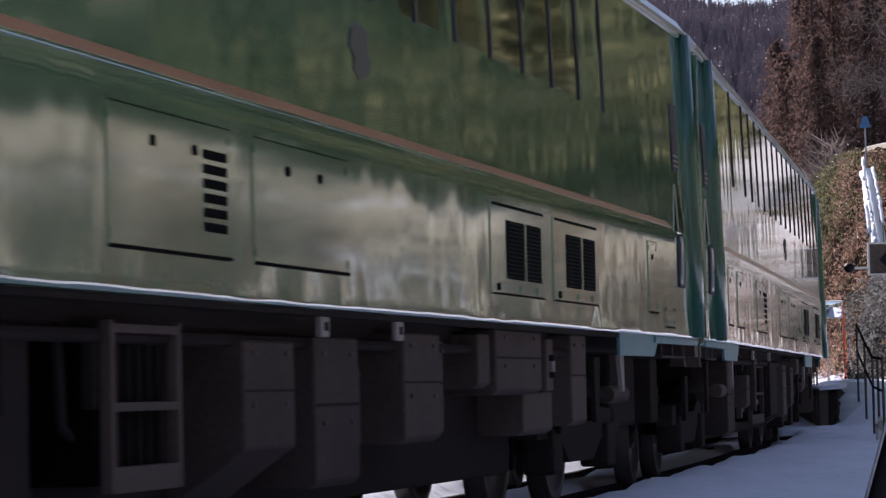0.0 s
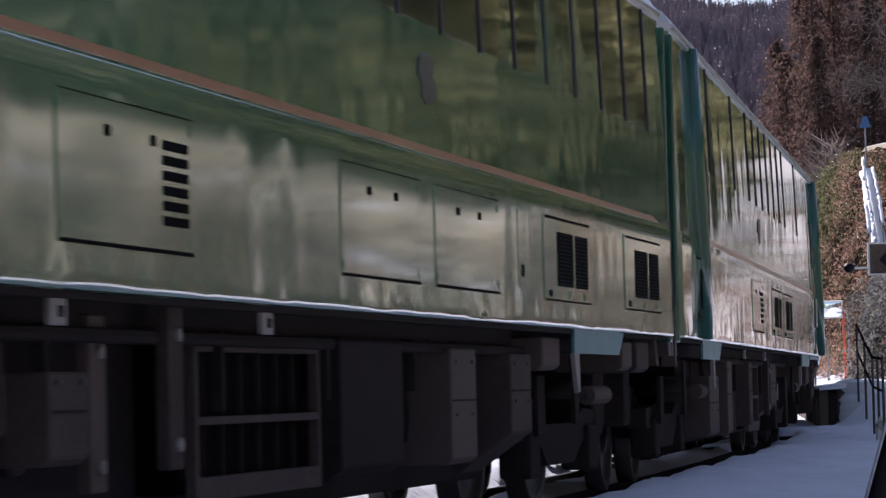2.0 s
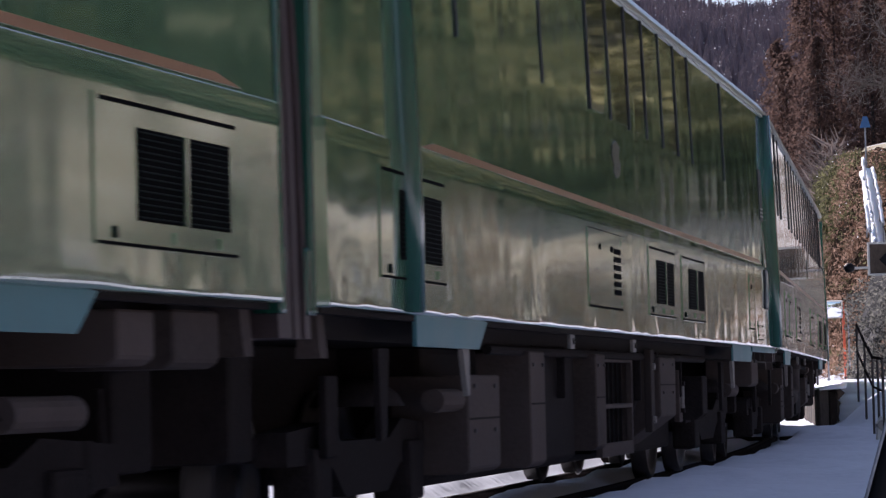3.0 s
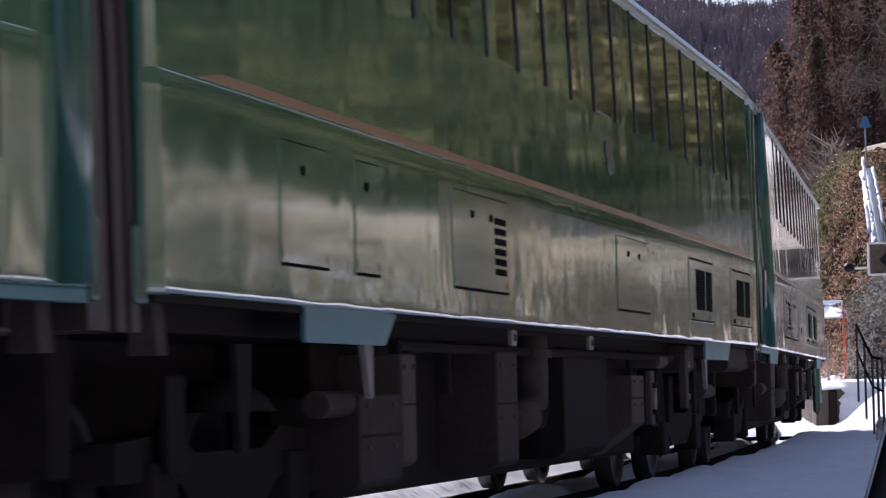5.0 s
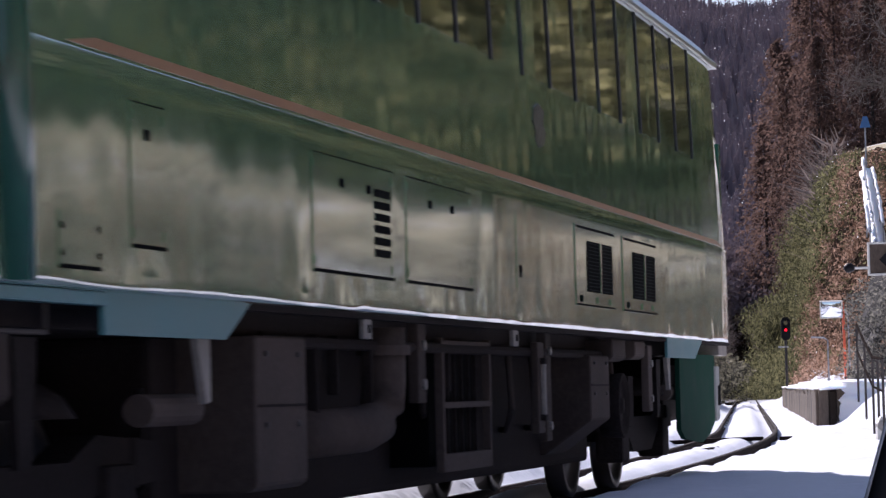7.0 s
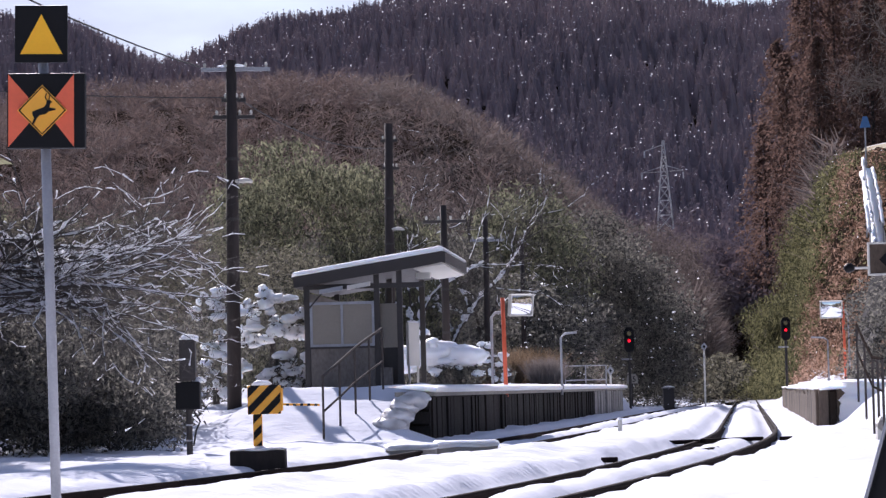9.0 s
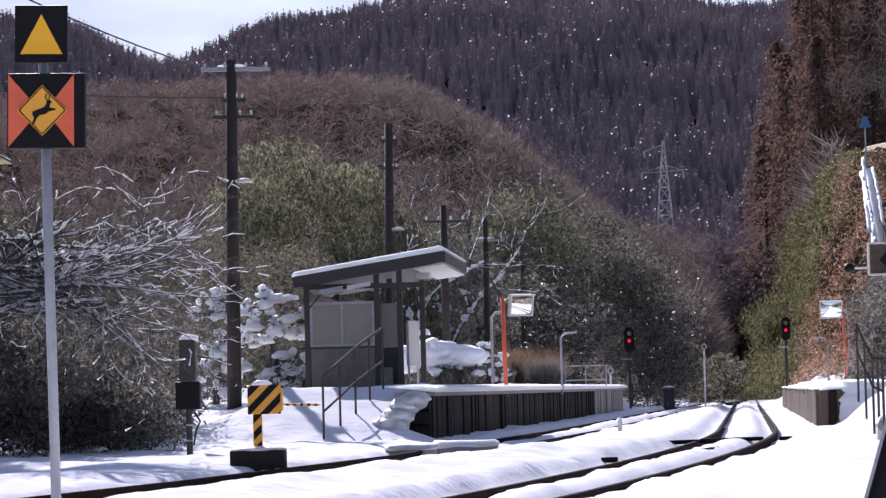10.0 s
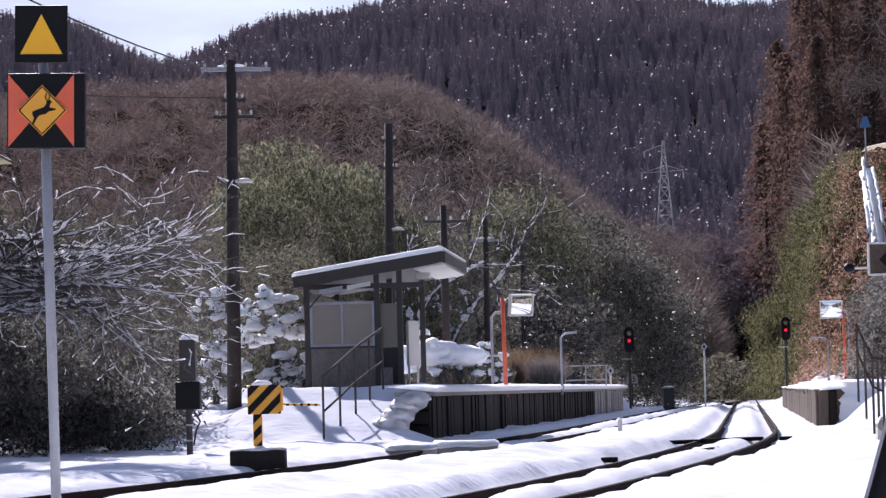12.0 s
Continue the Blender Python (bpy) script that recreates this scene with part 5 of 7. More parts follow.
def shelter():
    s = empty("platform_shelter", pose(-1.3, 58.0, 0.93, 0, 0, -4.5), "dark steel platform shelter with frosted windows and snowy roof", "shelter")
    # roof: a deep single slope rising towards the line
    L = 5.9
    part("roof", prism([(-1.66, 2.06), (-1.66, 2.28), (1.30, 2.72), (1.32, 2.50), (0.75, 2.40)], L, "y", -0.2), DARKSTEEL, s, "deep dark roof fascia")
    part("roof_snow", roof_snow(L), SNOW, s, "even layer of snow on the roof")
    part("soffit", prism([(0.72, 2.375), (0.74, 2.395), (1.31, 2.495), (1.31, 2.45)], L - 0.1, "y", -0.15), CREAM, s, "cream underside of the front eave")
    part("eave_trim", box(1.30, 1.36, -0.2, L - 0.2, 2.48, 2.70, 0.01), DARKSTEEL, s, "dark front eave")
    for x, y in ((-1.42, 0.0), (-0.03, 0.0), (0.42, 0.0), (-1.42, 5.2), (0.42, 5.2), (-0.03, 2.6)):
        part("post", box(x - 0.055, x + 0.055, y - 0.055, y + 0.055, -0.15, 2.2 + 0.15 * (x + 1.42), 0.008), DARKSTEEL, s, "dark square steel post")
    w = part("side_wall", box(-1.36, -0.09, -0.03, 0.03, -0.1, 0.88, 0.005), WALLP, s, "stained lower wall panel")
    f = part("window_frame", bm_frame(-1.37, -0.08, 0.88, 1.77, 0.055, -0.045, 0.045), GALV, s, "pale metal window frame")
    part("mullion", box(-0.755, -0.71, -0.045, 0.045, 0.93, 1.72, 0.004), GALV, f)
    part("pane", box(-1.315, -0.755, -0.012, 0.012, 0.935, 1.715), WINDOWP, f, "frosted pane")
    part("pane", box(-0.71, -0.135, -0.012, 0.012, 0.935, 1.715), WINDOWP, f, "frosted pane")
    part("sill_board", box(-1.38, -0.07, -0.07, 0.03, 0.845, 0.885, 0.005), DARKSTEEL, s)
    part("back_wall", box(-1.44, -1.38, 0.05, 5.2, -0.1, 1.95, 0.005), WALLP, s, "grey back wall")
    part("notice_board", box(0.0, 0.38, 0.25, 0.29, 0.85, 1.72, 0.008), WINDOWP, s, "pale notice board")
    part("lower_screen", box(0.0, 0.38, 0.25, 0.29, -0.1, 0.84, 0.008), DARKSTEEL, s, "dark lower screen")
    part("bin", box(0.02, 0.25, -0.1, 0.12, -0.1, 0.45, 0.01), WALLP, s, "grey bin")
    for x0, x1, z in ((-1.15, -0.70, 1.93), (-0.60, -0.15, 2.0)):
        part("lamp", prism([(x0, z), (x1, z + 0.07), (x1, z + 0.15), (x0, z + 0.08)], 0.16, "y", -0.18), CREAM if x0 > -1 else GALV, s, "tube lamp housing")
    part("bracket", pipe([(-1.42, -0.06, 1.6), (-1.05, -0.06, 2.02)], 0.015, 6), DARKSTEEL, s)
    part("eave_lamp", box(0.72, 1.02, 0.3, 0.45, 2.2, 2.32, 0.02), CREAM, s, "white lamp under the eave")
    part("beam", box(-1.5, 0.9, -0.05, 0.05, 2.02, 2.12, 0.01), DARKSTEEL, s)


def bm_frame(x0, x1, z0, z1, t, y0, y1):
    bm = bmesh.new()
    box(x0, x0 + t, y0, y1, z0, z1, 0.004, bm), box(x1 - t, x1, y0, y1, z0, z1, 0.004, bm)
    box(x0 + t, x1 - t, y0, y1, z1 - t, z1, 0.004, bm), box(x0 + t, x1 - t, y0, y1, z0, z0 + t, 0.004, bm)
    return bm


shelter()


def name_board():
    s = empty("station_board", pose(-0.66, 60.0, 0.92, 0, 0, 72), "weathered white station board on two thin posts", "sign")
    for x in (-0.28, 0.28):
        part("post", tube((x, 0, -0.15), (x, 0, 1.36), 0.025, n=8), CREAM, s)
    part("board", box(-0.34, 0.34, -0.03, 0.03, 0.50, 1.38, 0.01), CREAM, s, "weathered white board")
    part("snow_cap", blob_at((0.34, 0.05, 0.04), (0, 0, 1.39), 7), SNOW, s, "", True)
    w = empty("wooden_stump", pose(-0.54, 72.6, 0.9), "grey timber stump with a round cap of snow", "post")
    part("stump", tube((0, 0, -0.2), (0.02, 0, 1.42), 0.14, 0.13, 12), WOODPOLE, w)
    part("snow_cap", blob_at((0.15, 0.15, 0.11), (0.02, 0, 1.44), 5, 0.12, 3, 0.5), SNOW, w, "round cap of snow", True)


name_board()

MIRROR = mat("convex_mirror_glass", (0.85, 0.87, 0.9), 0.03, 1.0, 0.02, 1, 20, 0.0)


def traffic_mirror(x, y, z, height, face, turn, label, grey_dx):
    m = empty("platform_mirror", pose(x, y, z), label, "mirror", "mirrors of the platforms")
    part("orange_pole", tube((0, 0, -0.2), (-0.03, 0, height), 0.045, n=12), ORANGE, m, "orange pole", True)
    part("grey_pole", pipe([(grey_dx, 0.05, -0.2), (grey_dx, 0.05, height - 0.42), (grey_dx * 0.7, 0.05, height - 0.32), (0, 0.05, height - 0.30)], 0.03, 8), GALV, m, "bent grey pole")
    fx, fz, w, h = face
    bm = bmesh.new()
    n = 8
    grid = [[bm.verts.new((-w / 2 + w * i / n, -0.07 * (1 - ((i / n - 0.5) ** 2 + (j / n - 0.5) ** 2) * 2), -h / 2 + h * j / n)) for i in range(n + 1)] for j in range(n + 1)]
    for j in range(n):
        for i in range(n):
            bm.faces.new((grid[j][i], grid[j][i + 1], grid[j + 1][i + 1], grid[j + 1][i]))
    g = part("mirror_face", bm, MIRROR, m, "bulging square mirror", True)
    g.matrix_local = pose(fx, -0.08, fz, 9, 0, turn)
    h2 = part("mirror_hood", bm_frame(-w / 2 - 0.025, w / 2 + 0.025, -h / 2 - 0.025, h / 2 + 0.025, 0.03, -0.05, 0.06), CREAM, m, "white mirror rim")
    h2.matrix_local = pose(fx, -0.08, fz, 9, 0, turn)
    b = part("mirror_back", box(-w / 2, w / 2, 0.01, 0.05, -h / 2, h / 2, 0.01), BLACKP, m)
    b.matrix_local = pose(fx, -0.08, fz, 9, 0, turn)


traffic_mirror(1.28, 63.0, 0.93, 1.93, (0.36, 1.76, 0.52, 0.42), 28, "square convex mirror on an orange pole, snowy platform", -0.28)
traffic_mirror(12.91, 95.0, 1.0, 2.45, (-0.42, 2.24, 0.68, 0.52), -8, "square convex mirror on an orange pole beside the path", 0.14)


def bent_lamp(x, y, z, h, reach, label):
    p = empty("lamp_bracket", pose(x, y, z), label, "post", "bent grey posts")
    part("post", pipe([(0, 0, -0.2), (0, 0, h - 0.1), (reach * 0.25, 0, h), (reach, 0, h + 0.02)], 0.03, 8), GALV, p, "bent grey tube")
    part("foot", tube((0, 0, -0.05), (0, 0, 0.05), 0.06, n=10), GALV, p)


bent_lamp(2.99, 76.0, 0.93, 1.38, 0.42, "bent grey tube post on the snowy platform")
bent_lamp(14.31, 110.0, 1.0, 1.58, -0.62, "bent grey tube post on the far platform")


def platform_fence():
    f = empty("platform_fence", pose(3.85, 95.0, 0.9), "thin grey tube fence at the platform's end", "fence")
    for x in (0.0, 0.66, 1.32):
        part("post", tube((x, 0, -0.2), (x, 0, 0.72), 0.02, n=8), GALV, f)
    for z in (0.26, 0.72):
        part("rail", tube((0, 0, z), (1.32, 0, z), 0.018, n=8), GALV, f)


platform_fence()


def diamond_marker(x, y, h, label):
    p = empty("diamond_marker", at(x, y), label, "track marker", "diamond markers")
    part("post", tube((0, 0, -0.2), (0, 0, h), 0.035, n=10), CREAM, p, "white post")
    part("plate", prism([(-0.13, h + 0.02), (0, h - 0.15), (0.13, h + 0.02), (0, h + 0.19)], 0.02, "y", -0.05), GALV, p, "grey diamond plate")
    part("centre", prism([(-0.05, h + 0.02), (0, h - 0.05), (0.05, h + 0.02), (0, h + 0.09)], 0.006, "y", -0.058), BLACKP, p)


diamond_marker(5.59, 100.0, 1.35, "grey diamond marker on a white post at the platform end")
diamond_marker(9.67, 110.0, 2.25, "grey diamond marker on a tall white post in snow")


def signal(x, y, z, lens_z, label):
    s = empty("railway_signal", pose(x, y, z), label, "signal", "red signals")
    h = lens_z - z
    part("mast", tube((0, 0, -0.3), (0, 0, h - 0.4), 0.055, n=10), DARKSTEEL, s, "dark mast")
    head = part("head", prism([(-0.19, h - 0.3), (-0.1, h - 0.42), (0.1, h - 0.42), (0.19, h - 0.3), (0.19, h + 0.38), (0.1, h + 0.52), (-0.1, h + 0.52), (-0.19, h + 0.38)], 0.06, "y", -0.1), BLACKP, s, "black signal head")
    part("red_lens", tube((0, -0.13, h), (0, -0.10, h), 0.048, n=16), REDLAMP, head, "lit red lens")
    part("dark_lens", tube((0, -0.13, h + 0.28), (0, -0.10, h + 0.28), 0.085, n=16), GLASS, head, "unlit lens")
    for zz in (h, h + 0.28):
        part("visor", prism([(-0.12, zz + 0.06), (0.0, zz + 0.14), (0.12, zz + 0.06), (0.0, zz + 0.12)], 0.22, "y", -0.32), BLACKP, head)
    part("ladder_plate", box(-0.3, 0.1, -0.05, 0.05, h - 0.72, h - 0.66, 0.01), GALV, s, "grey foot plate")


signal(7.0, 112.0, 0.1, 2.66, "black railway signal showing red at the wood's edge")
signal(13.9, 120.0, 0.55, 3.08, "black railway signal showing red beside the main line")


def speed_board():
    s = empty("speed_board", at(7.27, 115.0), "grey speed board reading 35 on a short post", "sign")
    part("post", tube((0, 0, -0.2), (0, 0, 0.9), 0.03, n=8), DARKSTEEL, s)
    b = part("board", prism([(-0.22, 0.9), (0.22, 0.9), (0.22, 1.12), (0.13, 1.28), (-0.13, 1.28), (-0.22, 1.12)], 0.03, "y", -0.05), CONC, s, "grey board")
    cu = bpy.data.curves.new("numerals", "FONT")
    cu.body, cu.size, cu.extrude, cu.align_x = "35", 0.30, 0.004, "CENTER"
    cu.materials.append(BLACKP)
    ob = new("numerals", cu)
    ob.parent = b
    ob.matrix_local = pose(0, -0.056, 0.97, 90, 0, 0)


speed_board()


def trackside_cabinet(x, y, w, h, label):
    c = empty("trackside_cabinet", at(x, y), label, "cabinet")
    part("case", box(-w / 2, w / 2, -0.2, 0.2, -0.05, h, 0.02), DARKSTEEL, c)
    part("lid", box(-w / 2 - 0.03, w / 2 + 0.03, -0.24, 0.24, h, h + 0.05, 0.015), GALV, c)
    part("snow_cap", blob_at((w / 2, 0.22, 0.05), (0, 0, h + 0.06), 8), SNOW, c, "", True)


trackside_cabinet(9.2, 122.0, 0.46, 0.95, "grey trackside cabinet at the wood's edge")


def stake():
    s = empty("marker_stake", at(3.05, 52.0, 0.0), "short white marker stake in the snow", "track marker")
    part("stake", box(-0.035, 0.035, -0.035, 0.035, -0.2, 0.30, 0.008), CREAM, s)
    part("snow_cap", blob_at((0.06, 0.06, 0.03), (0, 0, 0.31), 2), SNOW, s, "", True)


stake()


def snow_block(x, y, length, h, turn, label, group=""):
    b = empty("covered_trough", at(x, y, -0.05, turn), label, "cable trough", group or "snow-covered troughs")
    part("trough", box(-length / 2, length / 2, -0.12, 0.12, -0.1, h * 0.6, 0.02), CONC, b, "grey concrete trough")
    bm = box(-length / 2 - 0.03, length / 2 + 0.03, -0.17, 0.17, h * 0.35, h, 0.07)
    bmesh.ops.subdivide_edges(bm, edges=bm.edges[:], cuts=2, use_grid_fill=True)
    for v in bm.verts:
        v.co.z += 0.02 * noise.noise(v.co * 6)
    part("snow_roll", bm, SNOW, b, "rounded roll of snow", True)


snow_block(-0.55, 44.3, 0.75, 0.15, 12, "concrete trough rounded over with snow beside the loop")
snow_block(0.28, 45.0, 0.95, 0.17, 12, "concrete trough rounded over with snow beside the loop")


# ---------- points of the turnout ----------
def point_rod(x0, y0, x1, y1, r, label):
    z = 0.0
    ob = link("point_rod", box(0, math.hypot(x1 - x0, y1 - y0), -r, r, -0.05, 0.015, 0.01), RAILM)
    ob.matrix_world = pose(x0, y0, z, 0, 0, math.degrees(math.atan2(y1 - y0, x1 - x0)))
    tagged(ob, label, "point rod", "rods of the turnout")


point_rod(3.3, 46.2, 3.95, 46.9, 0.07, "dark point rod lying across snowy ballast")
point_rod(4.1, 47.3, 5.1, 48.0, 0.08, "dark point rod lying between the rails")
point_rod(5.4, 47.6, 6.1, 48.4, 0.05, "dark point rod ending in the snow")
point_rod(1.65, 44.9, 2.75, 45.6, 0.06, "dark bar half buried in snow")
point_rod(1.9, 36.0, 2.05, 36.1, 0.06, "small dark lid in the snow")
point_rod(3.2, 38.6, 3.75, 41.0, 0.03, "brown strip lying between the rails")


# ---------- the other platform, path and slope ----------
def far_platform():
    p = empty("far_platform", pose(0, 0, 0))
    tagged(p, "low platform of weathered brown slabs under snow", "platform", kind="structure")
    rng = random.Random(8)

    def fx(y):
        return float(line_x(np.array(y))) + 1.66
    ys = list(np.arange(68.0, 131, 1.5))
    bm = bmesh.new()
    sec = [(0, -0.3), (0, 0.72), (0.6, 0.72), (0.6, -0.3)]
    vs = [[bm.verts.new((fx(y) + u, y, w)) for u, w in sec] for y in ys]
    for a, b in zip(vs, vs[1:]):
        for i in range(4):
            bm.faces.new((a[i], a[(i + 1) % 4], b[(i + 1) % 4], b[i]))
    bm.faces.new(vs[0]), bm.faces.new(vs[-1][::-1])
    bmesh.ops.recalc_face_normals(bm, faces=bm.faces[:])
    part("core_wall", bm, BROWNSTONE, p, "brown weathered wall")
    y = 68.0
    while y < 130:
        w = rng.uniform(0.30, 0.75)
        h = math.atan2(fx(y + w) - fx(y), w)
        ob = part("slab", box(0, rng.uniform(0.02, 0.09), -w / 2 + 0.01, w / 2 - 0.01, -0.25, 0.74 - rng.uniform(0, 0.16), 0.02), BROWNSTONE, p)
        ob.matrix_local = pose(fx(y + w / 2) - 0.06, y + w / 2, 0, rng.uniform(-1.5, 1.5), 0, -math.degrees(h))
        y += w
    for k, (a, b, top) in enumerate(((0.0, 0.21, 0.74), (0.22, 0.40, 0.66), (0.41, 0.62, 0.72))):
        part("end_slab", box(fx(68) + a, fx(68) + b, 67.78 + 0.03 * k, 68.0, -0.25, top, 0.025), BROWNSTONE, p)
    bm = bmesh.new()
    vs = []
    for y in np.arange(67.6, 131, 0.5):
        k = 1 + 0.5 * noise.noise((y * 0.35, 1.3, 0))
        lip = [(-0.06 + 0.25 * max(0, k - 0.9), 0.70), (-0.10 + 0.25 * max(0, k - 0.9), 0.76), (0.05 + 0.2 * k, 0.82), (0.7, 0.86), (2.5, 0.9), (3.6, 0.85)]
        vs.append([bm.verts.new((fx(y) + u, y, w)) for u, w in lip])
    for a, b in zip(vs, vs[1:]):
        for i in range(len(a) - 1):
            bm.faces.new((a[i], b[i], b[i + 1], a[i + 1]))
    bm.faces.new(vs[0][::-1])
    part("snow_sheet", bm, SNOW, p, "sheet of snow lying on the platform", True)
    # a drift leans against the end and fills the corner, its edge broken into lobes
    bm = bmesh.new()
    rows = []
    for j in range(15):
        h = j / 14
        rows.append([])
        for i in range(18):
            t = i / 17
            edge = 0.10 + 0.16 * noise.noise((h * 7.0, 3.1, 0)) + 0.05 * noise.noise((h * 19.0, 1.1, 0)) + 0.22 * (1 - h) ** 2
            x = fx(68) + 0.62 - edge + t * 2.6
            y = 67.7 - 0.55 * math.sin(min(1, t * 3) * math.pi / 2) - 2.2 * (1 - h) * min(1, t * 2) + 0.05 * noise.noise((t * 9, h * 6, 2))
            rows[-1].append(bm.verts.new((x, y, -0.25 + 1.12 * h + 0.02 * noise.noise((t * 11, h * 5, 0)))))
    for a, b in zip(rows, rows[1:]):
        for i in range(17):
            bm.faces.new((a[i], a[i + 1], b[i + 1], b[i]))
    part("snow_drift", bm, SNOW, p, "drift of snow against the wall's end", True)


BROWNSTONE = mat("weathered_brown_slab", (0.055, 0.040, 0.030), 0.9, 0.0, 0.4, 2.0, 25, 0.5, second=(0.15, 0.115, 0.088), obj=0.5, spec=0.1, stretch=(1, 1, 0.35))
far_platform()


RUST = mat("dull_brown_rail_paint", (0.030, 0.024, 0.021), 1.0, 0.0, 0.3, 6, 40, 0.1, spec=0.0)


def path_handrail():
    h = empty("path_handrail", pose(5.9, 40.0, 0.0), "brown steel handrail stepping down beside the snowy path", "handrail")
    posts = [(0.54, 6.0, 0.85, 1.76), (0.37, 4.0, 0.6, 1.46), (0.19, 2.0, 0.4, 1.21), (-0.03, 0.0, 0.15, 1.18), (-0.26, -2.0, 0.1, 1.15)]
    for x, y, a, b in posts:
        part("post", tube((x, y, a - 0.3), (x, y, b), 0.018, n=8), RAILGREY, h)
    part("top_rail", pipe([(x, y, b) for x, y, a, b in posts], 0.020, 8), RUST, h, "dull top rail")
    part("middle_rail", pipe([(x, y, b - 0.42) for x, y, a, b in posts], 0.018, 8), RUST, h)


path_handrail()


def kerb_post():
    k = empty("edge_post", at(5.76, 39.0, -0.05), "short cream post with a round cap beside the path", "post")
    part("shaft", prism([(-0.08, -0.1), (0.06, -0.1), (0.06, 0.3), (0.04, 0.42), (-0.02, 0.45), (-0.07, 0.36)], 0.16, "y", -0.08), CREAM, k)
    part("cap", tube((0.0, -0.1, 0.33), (0.0, 0.1, 0.33), 0.075, n=14), CONC, k, "grey rounded cap")


kerb_post()


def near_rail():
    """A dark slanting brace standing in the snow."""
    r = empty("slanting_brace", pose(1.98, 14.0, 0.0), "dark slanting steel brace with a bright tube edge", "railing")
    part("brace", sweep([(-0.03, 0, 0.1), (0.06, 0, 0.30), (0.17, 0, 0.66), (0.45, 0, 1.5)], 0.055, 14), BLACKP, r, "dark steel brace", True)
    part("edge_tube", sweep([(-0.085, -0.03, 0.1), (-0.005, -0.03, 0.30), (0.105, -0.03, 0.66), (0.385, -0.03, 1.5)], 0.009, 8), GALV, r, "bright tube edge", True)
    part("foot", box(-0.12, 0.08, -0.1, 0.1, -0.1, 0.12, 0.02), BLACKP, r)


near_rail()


def direction_board():
    s = empty("direction_board", at(8.95, 60.0, gz(8.95, 60.0) + 0.5), "brown sign board in a white frame on a post, side lamp", "sign")
    part("post", tube((0.25, 0.05, -0.9), (0.25, 0.05, 2.7), 0.05, n=10), GALV, s)
    b = part("board", box(-0.24, 0.7, -0.04, 0.02, 2.12, 2.72, 0.01), BROWNSTONE, s, "brown board")
    part("frame", bm_frame(-0.28, 0.74, 2.08, 2.76, 0.04, -0.06, 0.03), CREAM, s, "white frame")
    part("plain_diamond", prism([(-0.05, 2.4), (0.2, 2.15), (0.45, 2.4), (0.2, 2.65)], 0.01, "y", -0.055), BLACKP, b, "black diamond shape")
    part("arm", tube((-0.28, 0, 2.24), (-0.6, 0, 2.24), 0.025, n=8), CREAM, s, "white arm")
    part("lamp", blob_at((0.12, 0.12, 0.1), (-0.66, 0, 2.25), 3, 0.15, 2, 1.0), BLACKP, s, "black lamp", True)


direction_board()


def road_sign():
    s = empty("road_sign", pose(18.86, 130.0, 9.6), "blue triangular road sign on a grey pole", "sign")
    part("pole", tube((0, 0, -1.0), (0, 0, 3.0), 0.04, n=10), GALV, s)
    part("plate", prism([(-0.24, 2.55), (0.24, 2.55), (0.10, 3.05), (-0.10, 3.05)], 0.02, "y", -0.06), BLUESIGN, s, "blue plate")


BLUESIGN = mat("blue_sign_paint", (0.05, 0.16, 0.36), 0.4, 0.0, 0.15, 4, 40, 0.03)
road_sign()


def stair_rails():
    """Snow-laden railings that climb the slope."""
    rng = random.Random(12)
    for n, pts in enumerate(([(18.14, 126, 10.43), (17.92, 124, 9.38), (17.76, 122, 8.3), (17.6, 120, 7.25), (17.4, 118, 6.46)],
                             [(18.27, 124, 9.86), (18.04, 121, 8.46), (17.87, 119, 7.19)], [(17.5, 121, 8.13), (17.33, 119, 6.92)])):
        s = empty("slope_railing", pose(*pts[0]), "railing on the slope thickly capped with snow", "railing", "railings on the slope")
        o = Vector(pts[0])
        loc = [Vector(q) - o for q in pts]
        for q in loc:
            part("post", tube(q - Vector((0, 0, 1.3)), q + Vector((0, 0, 0.1)), 0.03, n=8), GALV, s)
        part("rail", pipe(loc, 0.03, 8), GALV, s)
        for a, b in zip(loc, loc[1:]):
            pts = [a.lerp(b, k / 8) + Vector((rng.uniform(-0.025, 0.025), 0, 0.05 + rng.uniform(-0.02, 0.02))) for k in range(9)]
            part("snow_ridge", sweep(pts, rng.uniform(0.07, 0.10), 8), SNOW, s, "thick ridge of snow along the rail", True)
    w = empty("slope_drift", pose(18.05, 123.0, 8.0), "steep drift of snow between the railings", "snow")
    bm = bmesh.new()
    rows = []
    for j in range(22):
        t = j / 21
        mid = Vector((0.18 - 0.45 * t, 2.6 - 6.0 * t, 1.9 - 3.5 * t))
        rows.append([bm.verts.new(mid + Vector((0.62 * (i / 6 - 0.5) * (1 + 0.25 * noise.noise((t * 9, i * 0.3, 0))), 0.4 * math.sin(i * math.pi / 6) * -1, 0.10 * math.sin(i * math.pi / 6) + 0.05 * noise.noise((t * 14, i * 0.7, 5))))) for i in range(7)])
    for a, b in zip(rows, rows[1:]):
        for i in range(6):
            bm.faces.new((a[i], a[i + 1], b[i + 1], b[i]))
    part("drift", bm, SNOW, w, "", True)


stair_rails()


